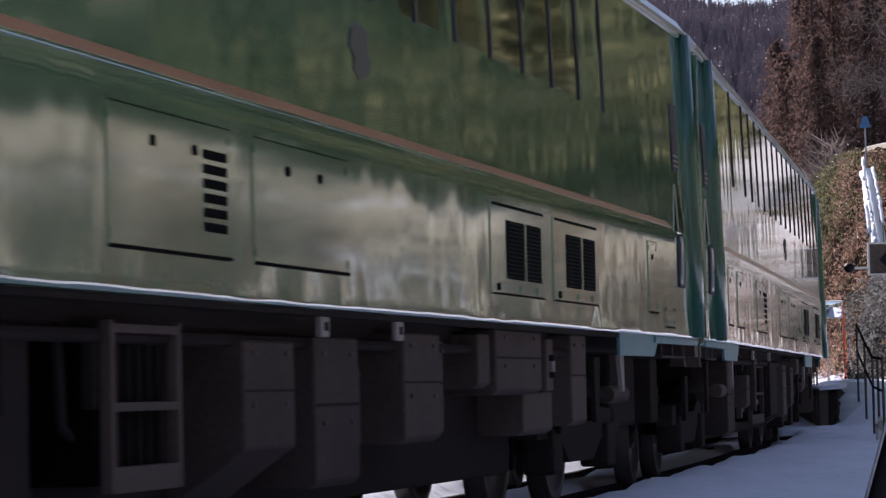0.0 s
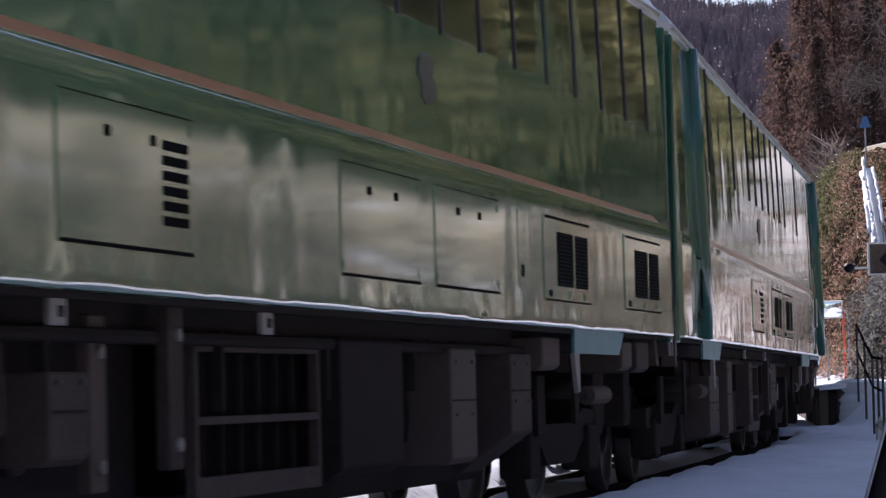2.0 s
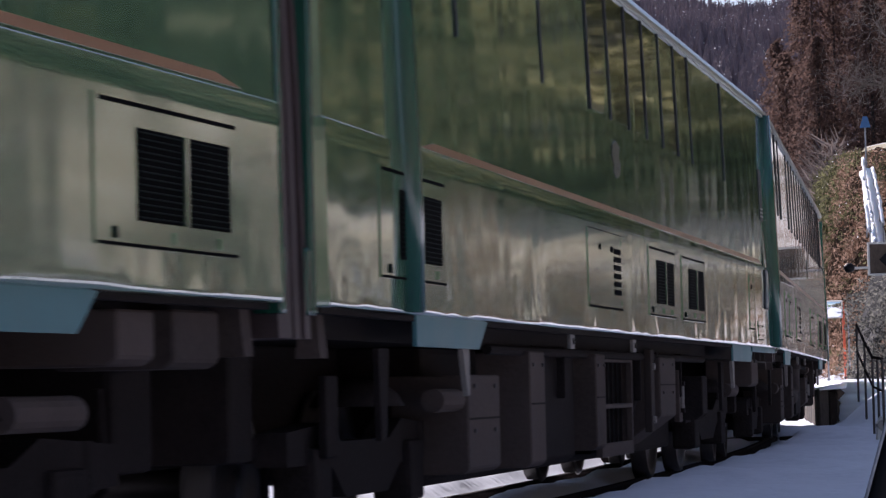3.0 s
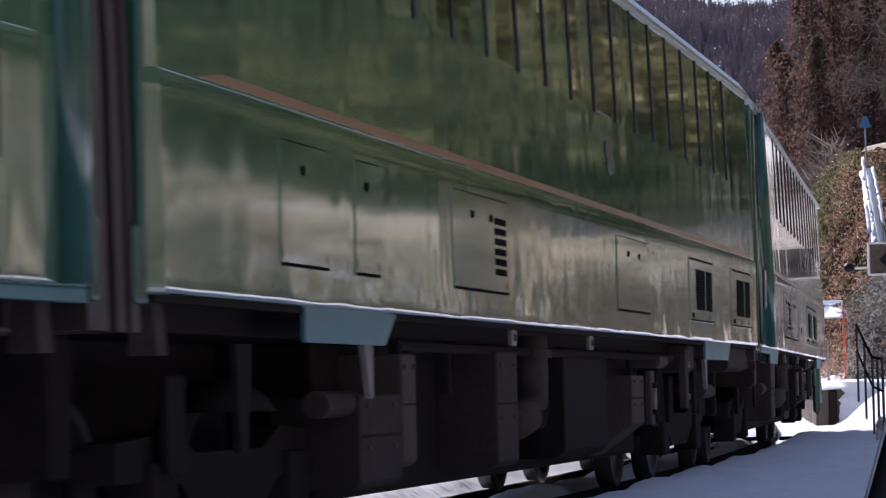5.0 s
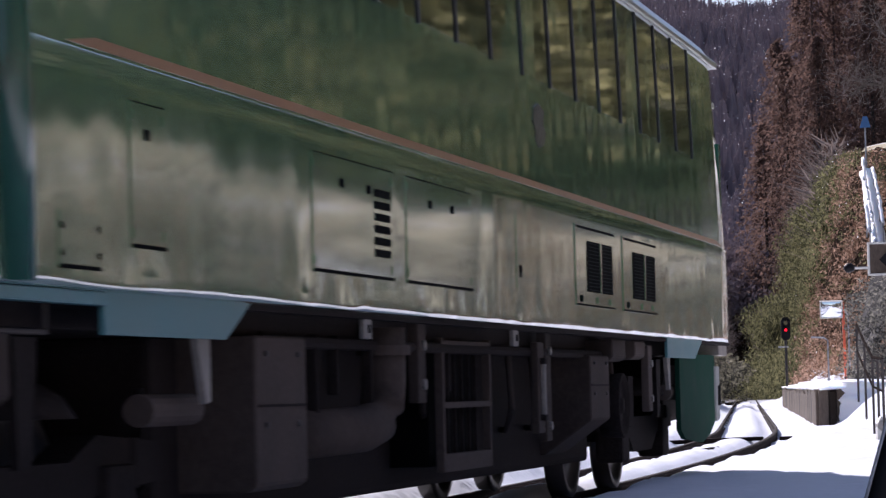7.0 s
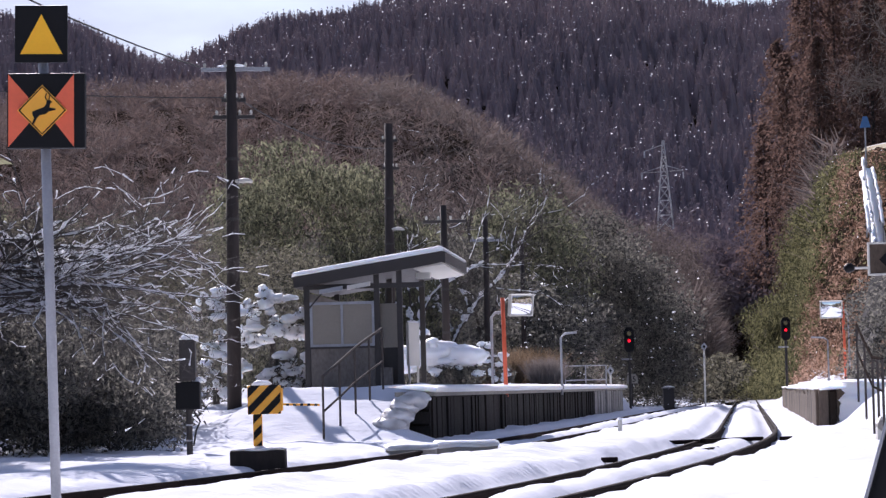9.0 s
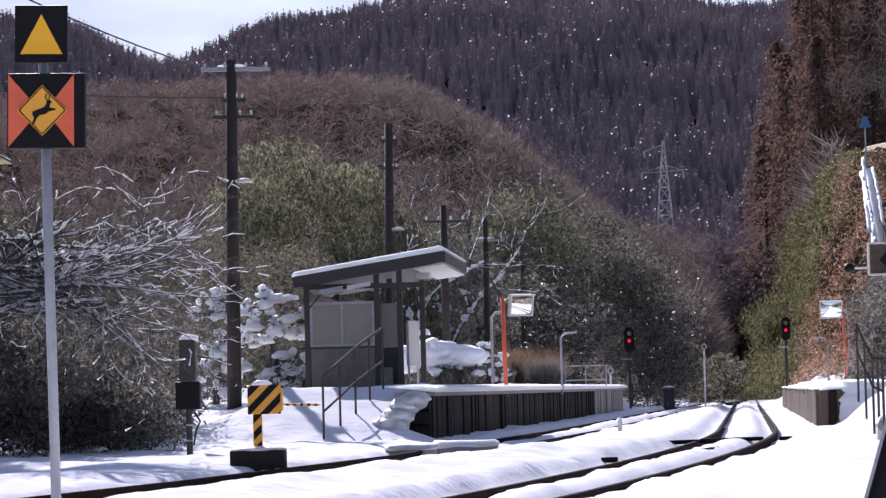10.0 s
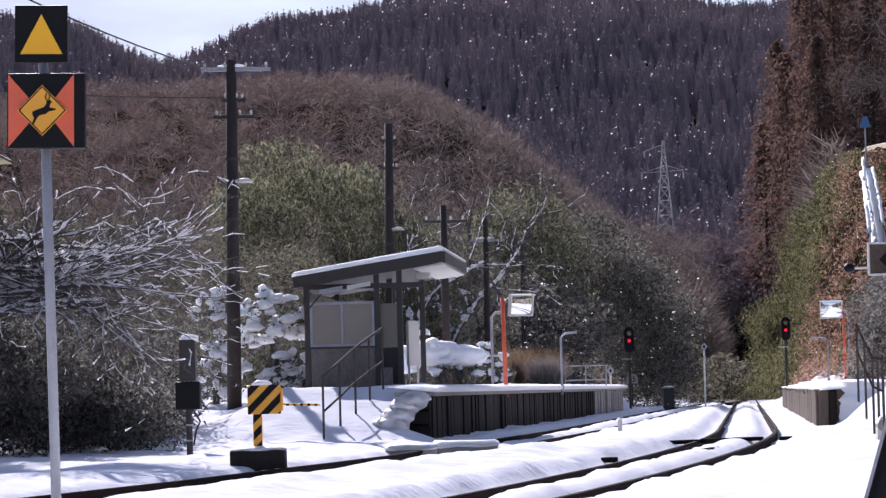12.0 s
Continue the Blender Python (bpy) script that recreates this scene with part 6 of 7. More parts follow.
def pylon():
    p = empty("power_pylon", pose(38.0, 500.0, 21.0), "pale steel lattice power pylon before the wooded hill", "pylon")
    H = 22.0

    def leg(z):
        return 1.8 * (1 - z / H) + 0.13
    zs = [0.5 * z for z in (0, 7, 13, 18.5, 23.5, 28, 32, 35.5, 38.5, 41, 44)]
    for a, b in zip(zs, zs[1:]):
        bm = bmesh.new()
        for i in range(4):
            ca, cb = [(-1, -1), (1, -1), (1, 1), (-1, 1)][i], [(-1, -1), (1, -1), (1, 1), (-1, 1)][(i + 1) % 4]
            la, lb = leg(a), leg(b)
            tube((ca[0] * la, ca[1] * la, a), (ca[0] * lb, ca[1] * lb, b), 0.085, n=4, bm=bm)
            tube((ca[0] * la, ca[1] * la, a), (cb[0] * lb, cb[1] * lb, b), 0.05, n=4, bm=bm)
            tube((cb[0] * la, cb[1] * la, a), (ca[0] * lb, ca[1] * lb, b), 0.05, n=4, bm=bm)
            tube((ca[0] * lb, ca[1] * lb, b), (cb[0] * lb, cb[1] * lb, b), 0.05, n=4, bm=bm)
        part("lattice_stage", bm, PYLON, p)
    for z, left, right in ((20.2, -3.25, 0.5), (16.5, -3.8, 3.3)):
        bm = bmesh.new()
        for y in (-0.3, 0.3):
            tube((left, 0, z), (right, 0, z + (0.3 if right > 1 else 1.25)), 0.08, n=4, bm=bm)
            tube((left, 0, z), (0, y, z + 1.1), 0.06, n=4, bm=bm)
            if right > 1:
                tube((right, 0, z + 0.3), (0, y, z + 1.3), 0.06, n=4, bm=bm)
        arm = part("crossarm", bm, PYLON, p)
        for x in (left, right) if right > 1 else (left,):
            part("insulator", tube((x, 0, z - 1.1), (x, 0, z), 0.15, n=6), PYLON, arm)


PYLON = mat("pale_pylon_steel", (0.66, 0.64, 0.62), 0.6, 0.0, 0.15, 1, 20, 0.05)
pylon()


ROCK = mat("wet_grey_rock", (0.022, 0.020, 0.020), 0.95, 0.0, 0.5, 0.8, 12, 0.5, second=(0.065, 0.060, 0.060), stretch=(1, 0.3, 1), spec=0.03)


def slope_apron():
    """A grey concrete apron that runs down the slope beside the path."""
    p = empty("slope_apron", pose(0, 0, 0), "grey concrete apron running down the cutting slope", "retaining wall", kind="structure")
    bm = bmesh.new()
    rows = []
    for t in np.linspace(0, 1, 14):
        y = 104 + 14 * t
        xl, xr = 14.25 + 2.3 * t + 0.9 * t * t, 15.0 + 2.5 * t + 0.9 * t * t
        z = 0.9 + 5.3 * t ** 1.5
        rows.append([bm.verts.new(q) for q in ((xl, y, z - 0.3), (xl, y, z), (xr, y, z + 0.5), (xr, y, z - 0.3))])
    for a, b in zip(rows, rows[1:]):
        for i in range(4):
            bm.faces.new((a[i], a[(i + 1) % 4], b[(i + 1) % 4], b[i]))
    bm.faces.new(rows[0]), bm.faces.new(rows[-1][::-1])
    bmesh.ops.recalc_face_normals(bm, faces=bm.faces[:])
    part("apron", bm, ROCK, p, "weathered grey concrete apron")


slope_apron()


# ---------- woods ----------
RNG = np.random.default_rng(11)


def unit(n):
    v = RNG.normal(size=(n, 3))
    return v / np.linalg.norm(v, axis=1, keepdims=True)


def tri_soup(name, a, b, c, material, parent=None):
    n = len(a)
    return soup(name, np.stack([a, b, c], 1).reshape(-1, 3), np.arange(3 * n).reshape(-1, 3), material, parent)


def leaves(centres, radii, count, size, shell=0.55, droop=0.0):
    """Corner arrays of small leaf triangles in many lumpy clumps."""
    k = np.repeat(np.arange(len(centres)), count)
    d = unit(len(k))
    r = shell + (1 - shell) * RNG.random((len(k), 1)) ** 0.5
    p = np.asarray(centres)[k] + d * r * np.asarray(radii)[k] * (0.8 + 0.4 * RNG.random((len(k), 1)))
    u, v = unit(len(k)), unit(len(k))
    u[:, 2] -= droop
    s = size * (0.6 + 0.8 * RNG.random((len(k), 1)))
    return p - u * s, p + u * s + v * s * 0.5, p + v * s


def conifers(base, height, radius, count, flare=0.75):
    k = np.repeat(np.arange(len(base)), count)
    f = RNG.random(len(k)) ** 0.85
    ang = RNG.random(len(k)) * 2 * np.pi
    lump = 0.75 + 0.35 * np.sin(ang * 3 + f * 17 + k)
    r = radius[k] * ((1 - f) ** flare + 0.04) * lump * (0.75 + 0.5 * RNG.random(len(k)))
    z = base[k, 2] + height[k] * (0.06 + 0.94 * f)
    w = 0.35 + 0.35 * RNG.random(len(k))
    a = np.stack([base[k, 0] + 0.1 * r * np.cos(ang), base[k, 1] + 0.1 * r * np.sin(ang), z + 0.35 * r], 1)
    b = np.stack([base[k, 0] + r * np.cos(ang - w), base[k, 1] + r * np.sin(ang - w), z - 0.35 * r], 1)
    c = np.stack([base[k, 0] + r * np.cos(ang + w), base[k, 1] + r * np.sin(ang + w), z - 0.12 * r], 1)
    return a, b, c


def sprays(base, height, radius, count, size):
    """Far crowns: many small hanging sprays over each cone."""
    k = np.repeat(np.arange(len(base)), count)
    f = RNG.random(len(k)) ** 0.8
    ang = RNG.random(len(k)) * 2 * np.pi
    r = radius[k] * ((1 - f) ** 0.78 + 0.03) * (0.82 + 0.2 * RNG.random(len(k))) * (0.92 + 0.10 * np.sin(ang * 4 + k))
    p = np.stack([base[k, 0] + r * np.cos(ang), base[k, 1] + r * np.sin(ang), base[k, 2] + height[k] * (0.05 + 0.95 * f)], 1)
    s = size * (0.6 + 0.8 * RNG.random((len(k), 1)))
    out = np.stack([np.cos(ang), np.sin(ang), 0 * ang], 1)
    side = np.stack([-np.sin(ang), np.cos(ang), 0 * ang], 1)
    return p - side * s * 0.7 + RNG.normal(size=p.shape) * 0.1, p + side * s * 0.7, p + out * s * 0.6 + np.array([0, 0, -1.3]) * s


def hearts(base, height, radius, n=7):
    """Solid inner cones, so that no light shows through a crown."""
    a = 2 * np.pi * np.arange(n) / n
    m = len(base)
    ring = lambda q: np.stack([base[:, None, 0] + q * radius[:, None] * np.cos(a), base[:, None, 1] + q * radius[:, None] * np.sin(a)], -1)
    low, top = ring(0.72), base + np.stack([0 * height, 0 * height, 0.93 * height], 1)
    z = np.repeat((base[:, 2] + 0.02 * height)[:, None], n, 1)
    p = np.concatenate([low, z[..., None]], -1)
    return p.reshape(-1, 3), np.roll(p, -1, 1).reshape(-1, 3), np.repeat(top, n, 0)


def twigs(base, height, radius, count, width, rise=(0.18, 0.27)):
    """Bare crowns: slivers that rise and fan out from each stem."""
    k = np.repeat(np.arange(len(base)), count)
    f = RNG.random(len(k))
    ang = RNG.random(len(k)) * 2 * np.pi
    lo = 0.10 + 0.55 * f
    p = np.stack([base[k, 0] + radius[k] * 0.25 * f * np.cos(ang), base[k, 1] + radius[k] * 0.25 * f * np.sin(ang), base[k, 2] + height[k] * lo], 1)
    p[f < 0.12, 2] = base[k, 2][f < 0.12]
    out = radius[k] * (0.25 + 0.75 * RNG.random(len(k)))
    q = np.stack([p[:, 0] + out * np.cos(ang), p[:, 1] + out * np.sin(ang), p[:, 2] + height[k] * (rise[0] + rise[1] * RNG.random(len(k)))], 1)
    side = np.stack([-np.sin(ang), np.cos(ang), 0 * ang], 1) * (width * (0.6 + 0.8 * RNG.random((len(k), 1))))
    side += RNG.normal(size=side.shape) * width * 0.5
    return p - side, p + side, q


def scatter(u0, u1, y0, y1, gap):
    """Places spread over a fan of the valley, a gap apart on the mean."""
    area = (u1 - u0) / 5200 * (y1 * y1 - y0 * y0) / 2
    n = int(area / gap ** 2)
    y = np.sqrt(y0 * y0 + RNG.random(n) * (y1 * y1 - y0 * y0))
    u = u0 + (u1 - u0) * RNG.random(n)
    x = (u - 784) * y / 5200
    return x, y, u


def stuff(ob, label, category):
    return tagged(ob, label, category, kind="stuff")


def place_woods():
    # cedars on the far hill
    x, y, u = scatter(-180, 1760, 500, 1230, 4.75)
    up2 = np.interp(u, SPUR_AT, SPUR_UP)
    keep = (y > 560) | (up2 < 420)
    x, y = x[keep], y[keep]
    b = np.stack([x, y, ground_z(x, y) - 0.5], 1)
    h = 11.0 + 3.0 * RNG.random(len(x)) ** 1.5
    r = 2.6 + 0.9 * RNG.random(len(x))
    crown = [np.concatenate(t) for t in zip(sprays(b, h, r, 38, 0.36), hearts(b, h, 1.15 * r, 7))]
    stuff(tri_soup("cedar_wood", *crown, CEDAR), "dense cedar forest on the far hill, haze in its purplish tone", "forest")
    n = 15000
    k = RNG.integers(0, len(x), n)
    p = b[k] + np.stack([RNG.normal(size=n) * 1.2, -1.6 - 1.6 * RNG.random(n), h[k] * (0.70 + 0.28 * RNG.random(n))], 1)
    s = 0.14 + 0.42 * RNG.random((n, 1)) ** 4
    stuff(tri_soup("snow_flecks", p - unit(n) * s, p + unit(n) * s, p + unit(n) * s, FLECK), "scattered flecks of snow caught on distant cedars", "snow")
    # bare brown scrub on the spur behind the station
    x, y, u = scatter(-260, 1500, 165, 480, 2.7)
    keep = (np.abs(x - line_x(y)) > 4.5)
    x, y, u = x[keep], y[keep], u[keep]
    b = np.stack([x, y, ground_z(x, y) - 0.2], 1)
    h = 4.5 + 3.5 * RNG.random(len(x))
    pale = (u > 640) & (RNG.random(len(x)) < 0.65) | (u > 1050)
    for sel, m, name, label in ((~pale, TWIG, "bare_scrub", "leafless reddish brown scrub covering the hillside"), (pale, PALETWIG, "bare_wood", "leafless greyish trees covering the hillside")):
        stuff(tri_soup(name, *twigs(b[sel], h[sel], 1.9 + 1.4 * RNG.random(sel.sum()), 52, 0.046, (0.03, 0.17)), m), label, "woodland")


place_woods()


def pale_trees():
    """Single bare trees whose frosted branches stand out from the scrub."""
    x, y, u = scatter(60, 1330, 150, 330, 7.5)
    keep = np.abs(x - line_x(y)) > 5
    x, y = x[keep], y[keep]
    b = np.stack([x, y, ground_z(x, y) + 1.0], 1)
    stuff(tri_soup("bare_wood", *twigs(b, 5 + 3.5 * RNG.random(len(x)), 2.0 + 1.2 * RNG.random(len(x)), 34, 0.026, (0.10, 0.22)), PALEBRANCH), "pale bare branches standing out from the scrub", "woodland")


pale_trees()


def valley_fill():
    """Grey leafless trees where the line runs into the wood."""
    n = 620
    y = 198 + 147 * RNG.random(n)
    x = line_x(y) - 16 + 19 * RNG.random(n)
    x = np.where(np.abs(x - line_x(y)) < 2.2, x - 4.5, x)
    b = np.stack([x, y, ground_z(x, y) - 0.2], 1)
    stuff(tri_soup("bare_wood", *twigs(b, 4.5 + 4.5 * RNG.random(n), 1.4 + 1.2 * RNG.random(n), 110, 0.042, (0.04, 0.2)), PALETWIG), "leafless greyish trees closing the valley", "woodland")


valley_fill()


def below_shoulder(c, spare=0.0):
    """True for growth under the sloping shoulder that the bamboo follows down the valley."""
    b = c[:, 0] / c[:, 1]
    top = np.interp(b, [0.097, 0.110, 0.119, 0.127, 0.138, 0.147], [0.026, 0.044, 0.056, 0.068, 0.078, 0.081])
    return (c[:, 2] - 0.85 - spare) / c[:, 1] < top


def cutting_bamboo():
    """Bamboo on the far part of the cutting, before the cedars."""
    n = 110
    y = 170 + 90 * RNG.random(n)
    x = line_x(y) + 2.6 + 3.6 * RNG.random(n)
    c = np.stack([x, y, ground_z(x, y) + 0.5 + 1.8 * RNG.random(n)], 1)
    c = c[below_shoulder(c, -0.8)]
    n = len(c)
    stuff(tri_soup("slope_bamboo", *leaves(c, np.tile([1.1, 1.1, 1.3], (n, 1)), 260, 0.10, droop=0.5), CANE), "yellow-green bamboo on the cutting slope", "bamboo")


cutting_bamboo()


def leaf_mass(name, x0, x1, y0, y1, top, n, count, size, material, label, radius=(0.5, 0.9), low=0.1, droop=0.0):
    """A bank of leafy growth; top gives its height from left to right."""
    x = x0 + (x1 - x0) * RNG.random(n)
    y = y0 + (y1 - y0) * RNG.random(n)
    t = np.interp((x - x0) / (x1 - x0), np.linspace(0, 1, len(top)), top)
    g = ground_z(x, y)
    z = g + low + (t - low) * RNG.random(n) ** 0.75
    r = radius[0] + (radius[1] - radius[0]) * RNG.random(n)
    c = np.stack([x, y, z], 1)
    rr = np.stack([r, r, r * 0.75], 1)
    if material is CANE:
        keep = below_shoulder(c, -1.0)
        c, rr = c[keep], rr[keep]
    return stuff(tri_soup(name, *leaves(c, rr, count, size, droop=droop), material), label, "shrubs")


leaf_mass("dark_thicket", -11.5, -4.7, 51, 58, (3.0, 3.2, 2.9, 2.4, 1.5), 150, 280, 0.062, LEAF, "dark evergreen thicket at the edge of the snow", low=0.0)
leaf_mass("dark_thicket", -9.5, -5.25, 41.5, 47, (2.5, 2.3, 2.1, 1.7), 150, 340, 0.046, LEAF, "dark evergreen thicket spreading over the snow's edge", (0.35, 0.7), low=0.0)
leaf_mass("dark_thicket", -7.0, -4.7, 47, 51, (2.4, 2.2, 1.8, 1.3), 70, 340, 0.046, LEAF, "dark evergreen thicket spreading over the snow's edge", (0.35, 0.7), low=0.0)
leaf_mass("dark_thicket", -6.8, -4.35, 43, 47, (2.1, 1.9, 1.5, 0.8), 75, 340, 0.046, LEAF, "dark evergreen thicket at the edge of the snow", (0.3, 0.6), low=0.0)
leaf_mass("slope_shrubs", 11.0, 14.5, 72, 80, (2.2, 2.8, 3.2), 60, 260, 0.07, LEAF, "dark shrubs at the foot of the slope", (0.4, 0.8), low=0.0)
leaf_mass("olive_thicket", -14.5, -3.3, 75, 87, (5.0, 4.8, 4.4, 4.3, 3.5), 150, 400, 0.058, OLIVE, "dull olive undergrowth behind the thicket", (0.6, 1.1))
leaf_mass("evergreen_grove", -7.2, -0.2, 92, 102, (5.6, 7.1, 8.3, 6.9, 7.5, 5.4, 4.5), 180, 420, 0.072, GROVE, "dull green evergreen grove behind the shelter", (0.6, 1.2), droop=0.7)
leaf_mass("dark_grove", -6.0, 1.5, 98, 108, (4.6, 5.0, 5.5, 5.2, 4.5), 150, 360, 0.08, LEAF, "dark evergreen undergrowth behind the shelter", (0.7, 1.3))
leaf_mass("bamboo_grove", 0.4, 5.4, 118, 132, (5.0, 7.6, 9.0, 8.8, 6.6), 130, 340, 0.105, GROVE, "olive bamboo grove rising behind the platform", (0.7, 1.4), droop=0.5)
leaf_mass("dark_wood", 4.4, 10.4, 124, 138, (6.4, 8.2, 7.8, 6.2, 3.6), 170, 400, 0.092, LEAF, "dark evergreen wood beside the line", (0.7, 1.4))
leaf_mass("dark_wood", -3.0, 5.5, 108, 118, (3.6, 3.8, 4.2, 4.4, 4.0), 120, 260, 0.10, LEAF, "dark evergreen bank behind the platform", (0.7, 1.2))
def wood_flecks():
    """Small patches of snow caught in the dark evergreens."""
    n = 1100
    y = np.concatenate([105 + 6 * RNG.random(n // 2), 120 + 5 * RNG.random(n - n // 2)])
    x = np.where(y < 115, -3 + 8.5 * RNG.random(n), 3.5 + 7.5 * RNG.random(n))
    p = np.stack([x, y, ground_z(x, y) + np.where(y < 115, 4.2, 6.5) * RNG.random(n) ** 1.2], 1)
    s = 0.015 + 0.06 * RNG.random((n, 1)) ** 2
    stuff(tri_soup("snow_flecks", p - unit(n) * s, p + unit(n) * s * np.array([2.0, 1, 1]), p + unit(n) * s, FLECK), "flecks of snow caught in the dark wood", "snow")


wood_flecks()
leaf_mass("valley_end_wood", 20, 44, 300, 335, (7, 9, 8, 10, 12), 240, 160, 0.30, CEDAR, "wood closing the valley behind the line, haze in its purplish tone", (1.2, 2.4))
leaf_mass("valley_bamboo", 20.6, 25.5, 182, 200, (4.5, 6.5, 8.0, 7.0, 5.0), 150, 420, 0.10, CANE, "dull yellow-green bamboo on the cutting slope", (0.8, 1.7), droop=0.5)
leaf_mass("valley_brush", 10.0, 20.8, 226, 264, (8.0, 9.5, 11.0, 10.0, 9.0), 150, 320, 0.11, PALETWIG, "grey-brown leafless brush closing the valley", (1.0, 2.0))
leaf_mass("valley_bamboo", 17.7, 20.6, 150, 182, (1.0, 1.8, 2.6, 2.8), 100, 300, 0.08, CANE, "dull yellow-green bamboo beside the line", (0.8, 1.6), droop=0.5)
leaf_mass("valley_shrubs", 9.0, 15.5, 150, 190, (3.0, 2.4, 1.8, 2.6), 110, 200, 0.13, OLIVE, "dull shrubs where the line enters the wood", (0.7, 1.3))


def slope_cover():
    """Dry growth on the cutting slope that follows the line."""
    n = 3600
    y = np.concatenate([-40 + 130 * RNG.random(n // 5), 84 + 190 * RNG.random(n - n // 5)])
    off = bank_off(y)
    t = RNG.random(n)
    d = off + 0.3 + t * bank_wide(y)
    x = line_x(y) + d
    g = ground_z(x, y)
    r = 0.35 + 0.5 * RNG.random(n)
    c = np.stack([x, y, g + 0.15 + 0.3 * r], 1)
    rr = np.stack([r, r, r * 0.6], 1)
    low = ((c[:, 2] - 0.85) / np.maximum(y, 30) < 0.084) & ((y < 110) | below_shoulder(c, -0.3))
    c, rr, t, y = c[low], rr[low], t[low], y[low]
    n = len(c)
    green = (RNG.random(n) < np.interp(t, [0, 0.5, 1], [0.06, 0.16, 0.8]))
    for sel, m, name, label in ((~green, DRYLEAF, "russet_undergrowth", "russet dry leaves and brush on the cutting slope"), (green, CANE, "slope_bamboo", "olive dwarf bamboo along the top of the slope")):
        stuff(tri_soup(name, *leaves(c[sel], rr[sel], 54, 0.098), m), label, "undergrowth")
    k = RNG.integers(0, n, 900)
    p = c[k] + RNG.normal(size=(900, 3)) * 0.4 + np.array([-0.3, -0.3, 0.3])
    s = 0.02 + 0.05 * RNG.random((900, 1))
    stuff(tri_soup("snow_flecks", p - unit(900) * s, p + unit(900) * s, p + unit(900) * s, FLECK), "flecks of snow on the slope's brush", "snow")
    # bamboo plumes on the shoulder
    m = 260
    y = 150 + 130 * RNG.random(m)
    x = line_x(y) + bank_off(y) + bank_wide(y) * (0.35 + 0.9 * RNG.random(m))
    c = np.stack([x, y, ground_z(x, y) + 0.6 + 1.6 * RNG.random(m)], 1)
    c = c[((c[:, 2] - 0.85) / y < 0.080) & below_shoulder(c, -0.6)]
    m = len(c)
    stuff(tri_soup("shoulder_bamboo", *leaves(c, np.tile([0.8, 0.8, 1.0], (m, 1)), 200, 0.125, droop=0.5), CANE), "yellow-green bamboo on the slope's shoulder", "bamboo")
    # brush over the near bank, out of view, darkening streaks in the flank reflections
    m = 420
    y = -60 + 118 * RNG.random(m)
    x = line_x(y) + 10 + 30 * RNG.random(m)
    b = np.stack([x, y, ground_z(x, y) - 0.1], 1)
    stuff(tri_soup("bank_brush", *twigs(b, 2.0 + 2.5 * RNG.random(m), 0.8 + 0.8 * RNG.random(m), 60, 0.02), TWIG), "leafless brush on the near bank, out of view", "woodland")


slope_cover()


def tubes(segs, n=5):
    """Tapered bars for many branch pieces at once."""
    p, q = np.array([s[0] for s in segs]), np.array([s[1] for s in segs])
    r0, r1 = np.array([s[2] for s in segs]), np.array([s[3] for s in segs])
    d = q - p
    d /= np.maximum(np.linalg.norm(d, axis=1, keepdims=True), 1e-9)
    ref = np.where(np.abs(d[:, 2:3]) < 0.9, np.array([[0, 0, 1.0]]), np.array([[1.0, 0, 0]]))
    u = np.cross(d, ref)
    u /= np.linalg.norm(u, axis=1, keepdims=True)
    v = np.cross(d, u)
    a = 2 * np.pi * np.arange(n) / n
    ring = u[:, None] * np.cos(a)[None, :, None] + v[:, None] * np.sin(a)[None, :, None]
    verts = np.concatenate([p[:, None] + ring * r0[:, None, None], q[:, None] + ring * r1[:, None, None]], 1).reshape(-1, 3)
    i = np.arange(len(segs))[:, None] * 2 * n
    j = np.arange(n)
    faces = np.stack([i + j, i + (j + 1) % n, i + n + (j + 1) % n, i + n + j], -1).reshape(-1, 4)
    return verts, faces


def grow(rng, p, d, length, r, level, out, bend, lift, flat=1.0):
    """Branches of a bare tree, added to out as (from, to, radius, radius, level)."""
    n = 8 if level < 2 else 6
    twig = rng.random()
    step = length / n
    for k in range(n):
        d = (d + Vector((rng.gauss(0, bend), rng.gauss(0, bend), rng.gauss(0, bend) + lift * 0.06))).normalized()
        q = p + d * step
        ra, rb = r * (1 - 0.7 * k / n), r * (1 - 0.7 * (k + 1) / n)
        out.append((tuple(p), tuple(q), ra, rb, level, twig))
        if level < 3 and (k > 0 or level > 0) and k % 2 == (0 if level else 1):
            for _ in range(2 if level < 2 else 1):
                side = Vector((rng.gauss(0, 1), rng.gauss(0, 1), rng.gauss(0.15, 0.7) * flat)).normalized()
                grow(rng, q, (d * 0.75 + side * 0.75).normalized(), length * rng.uniform(0.42, 0.66), rb * 0.62, level + 1, out, bend * 1.35, lift, flat)
        p = q


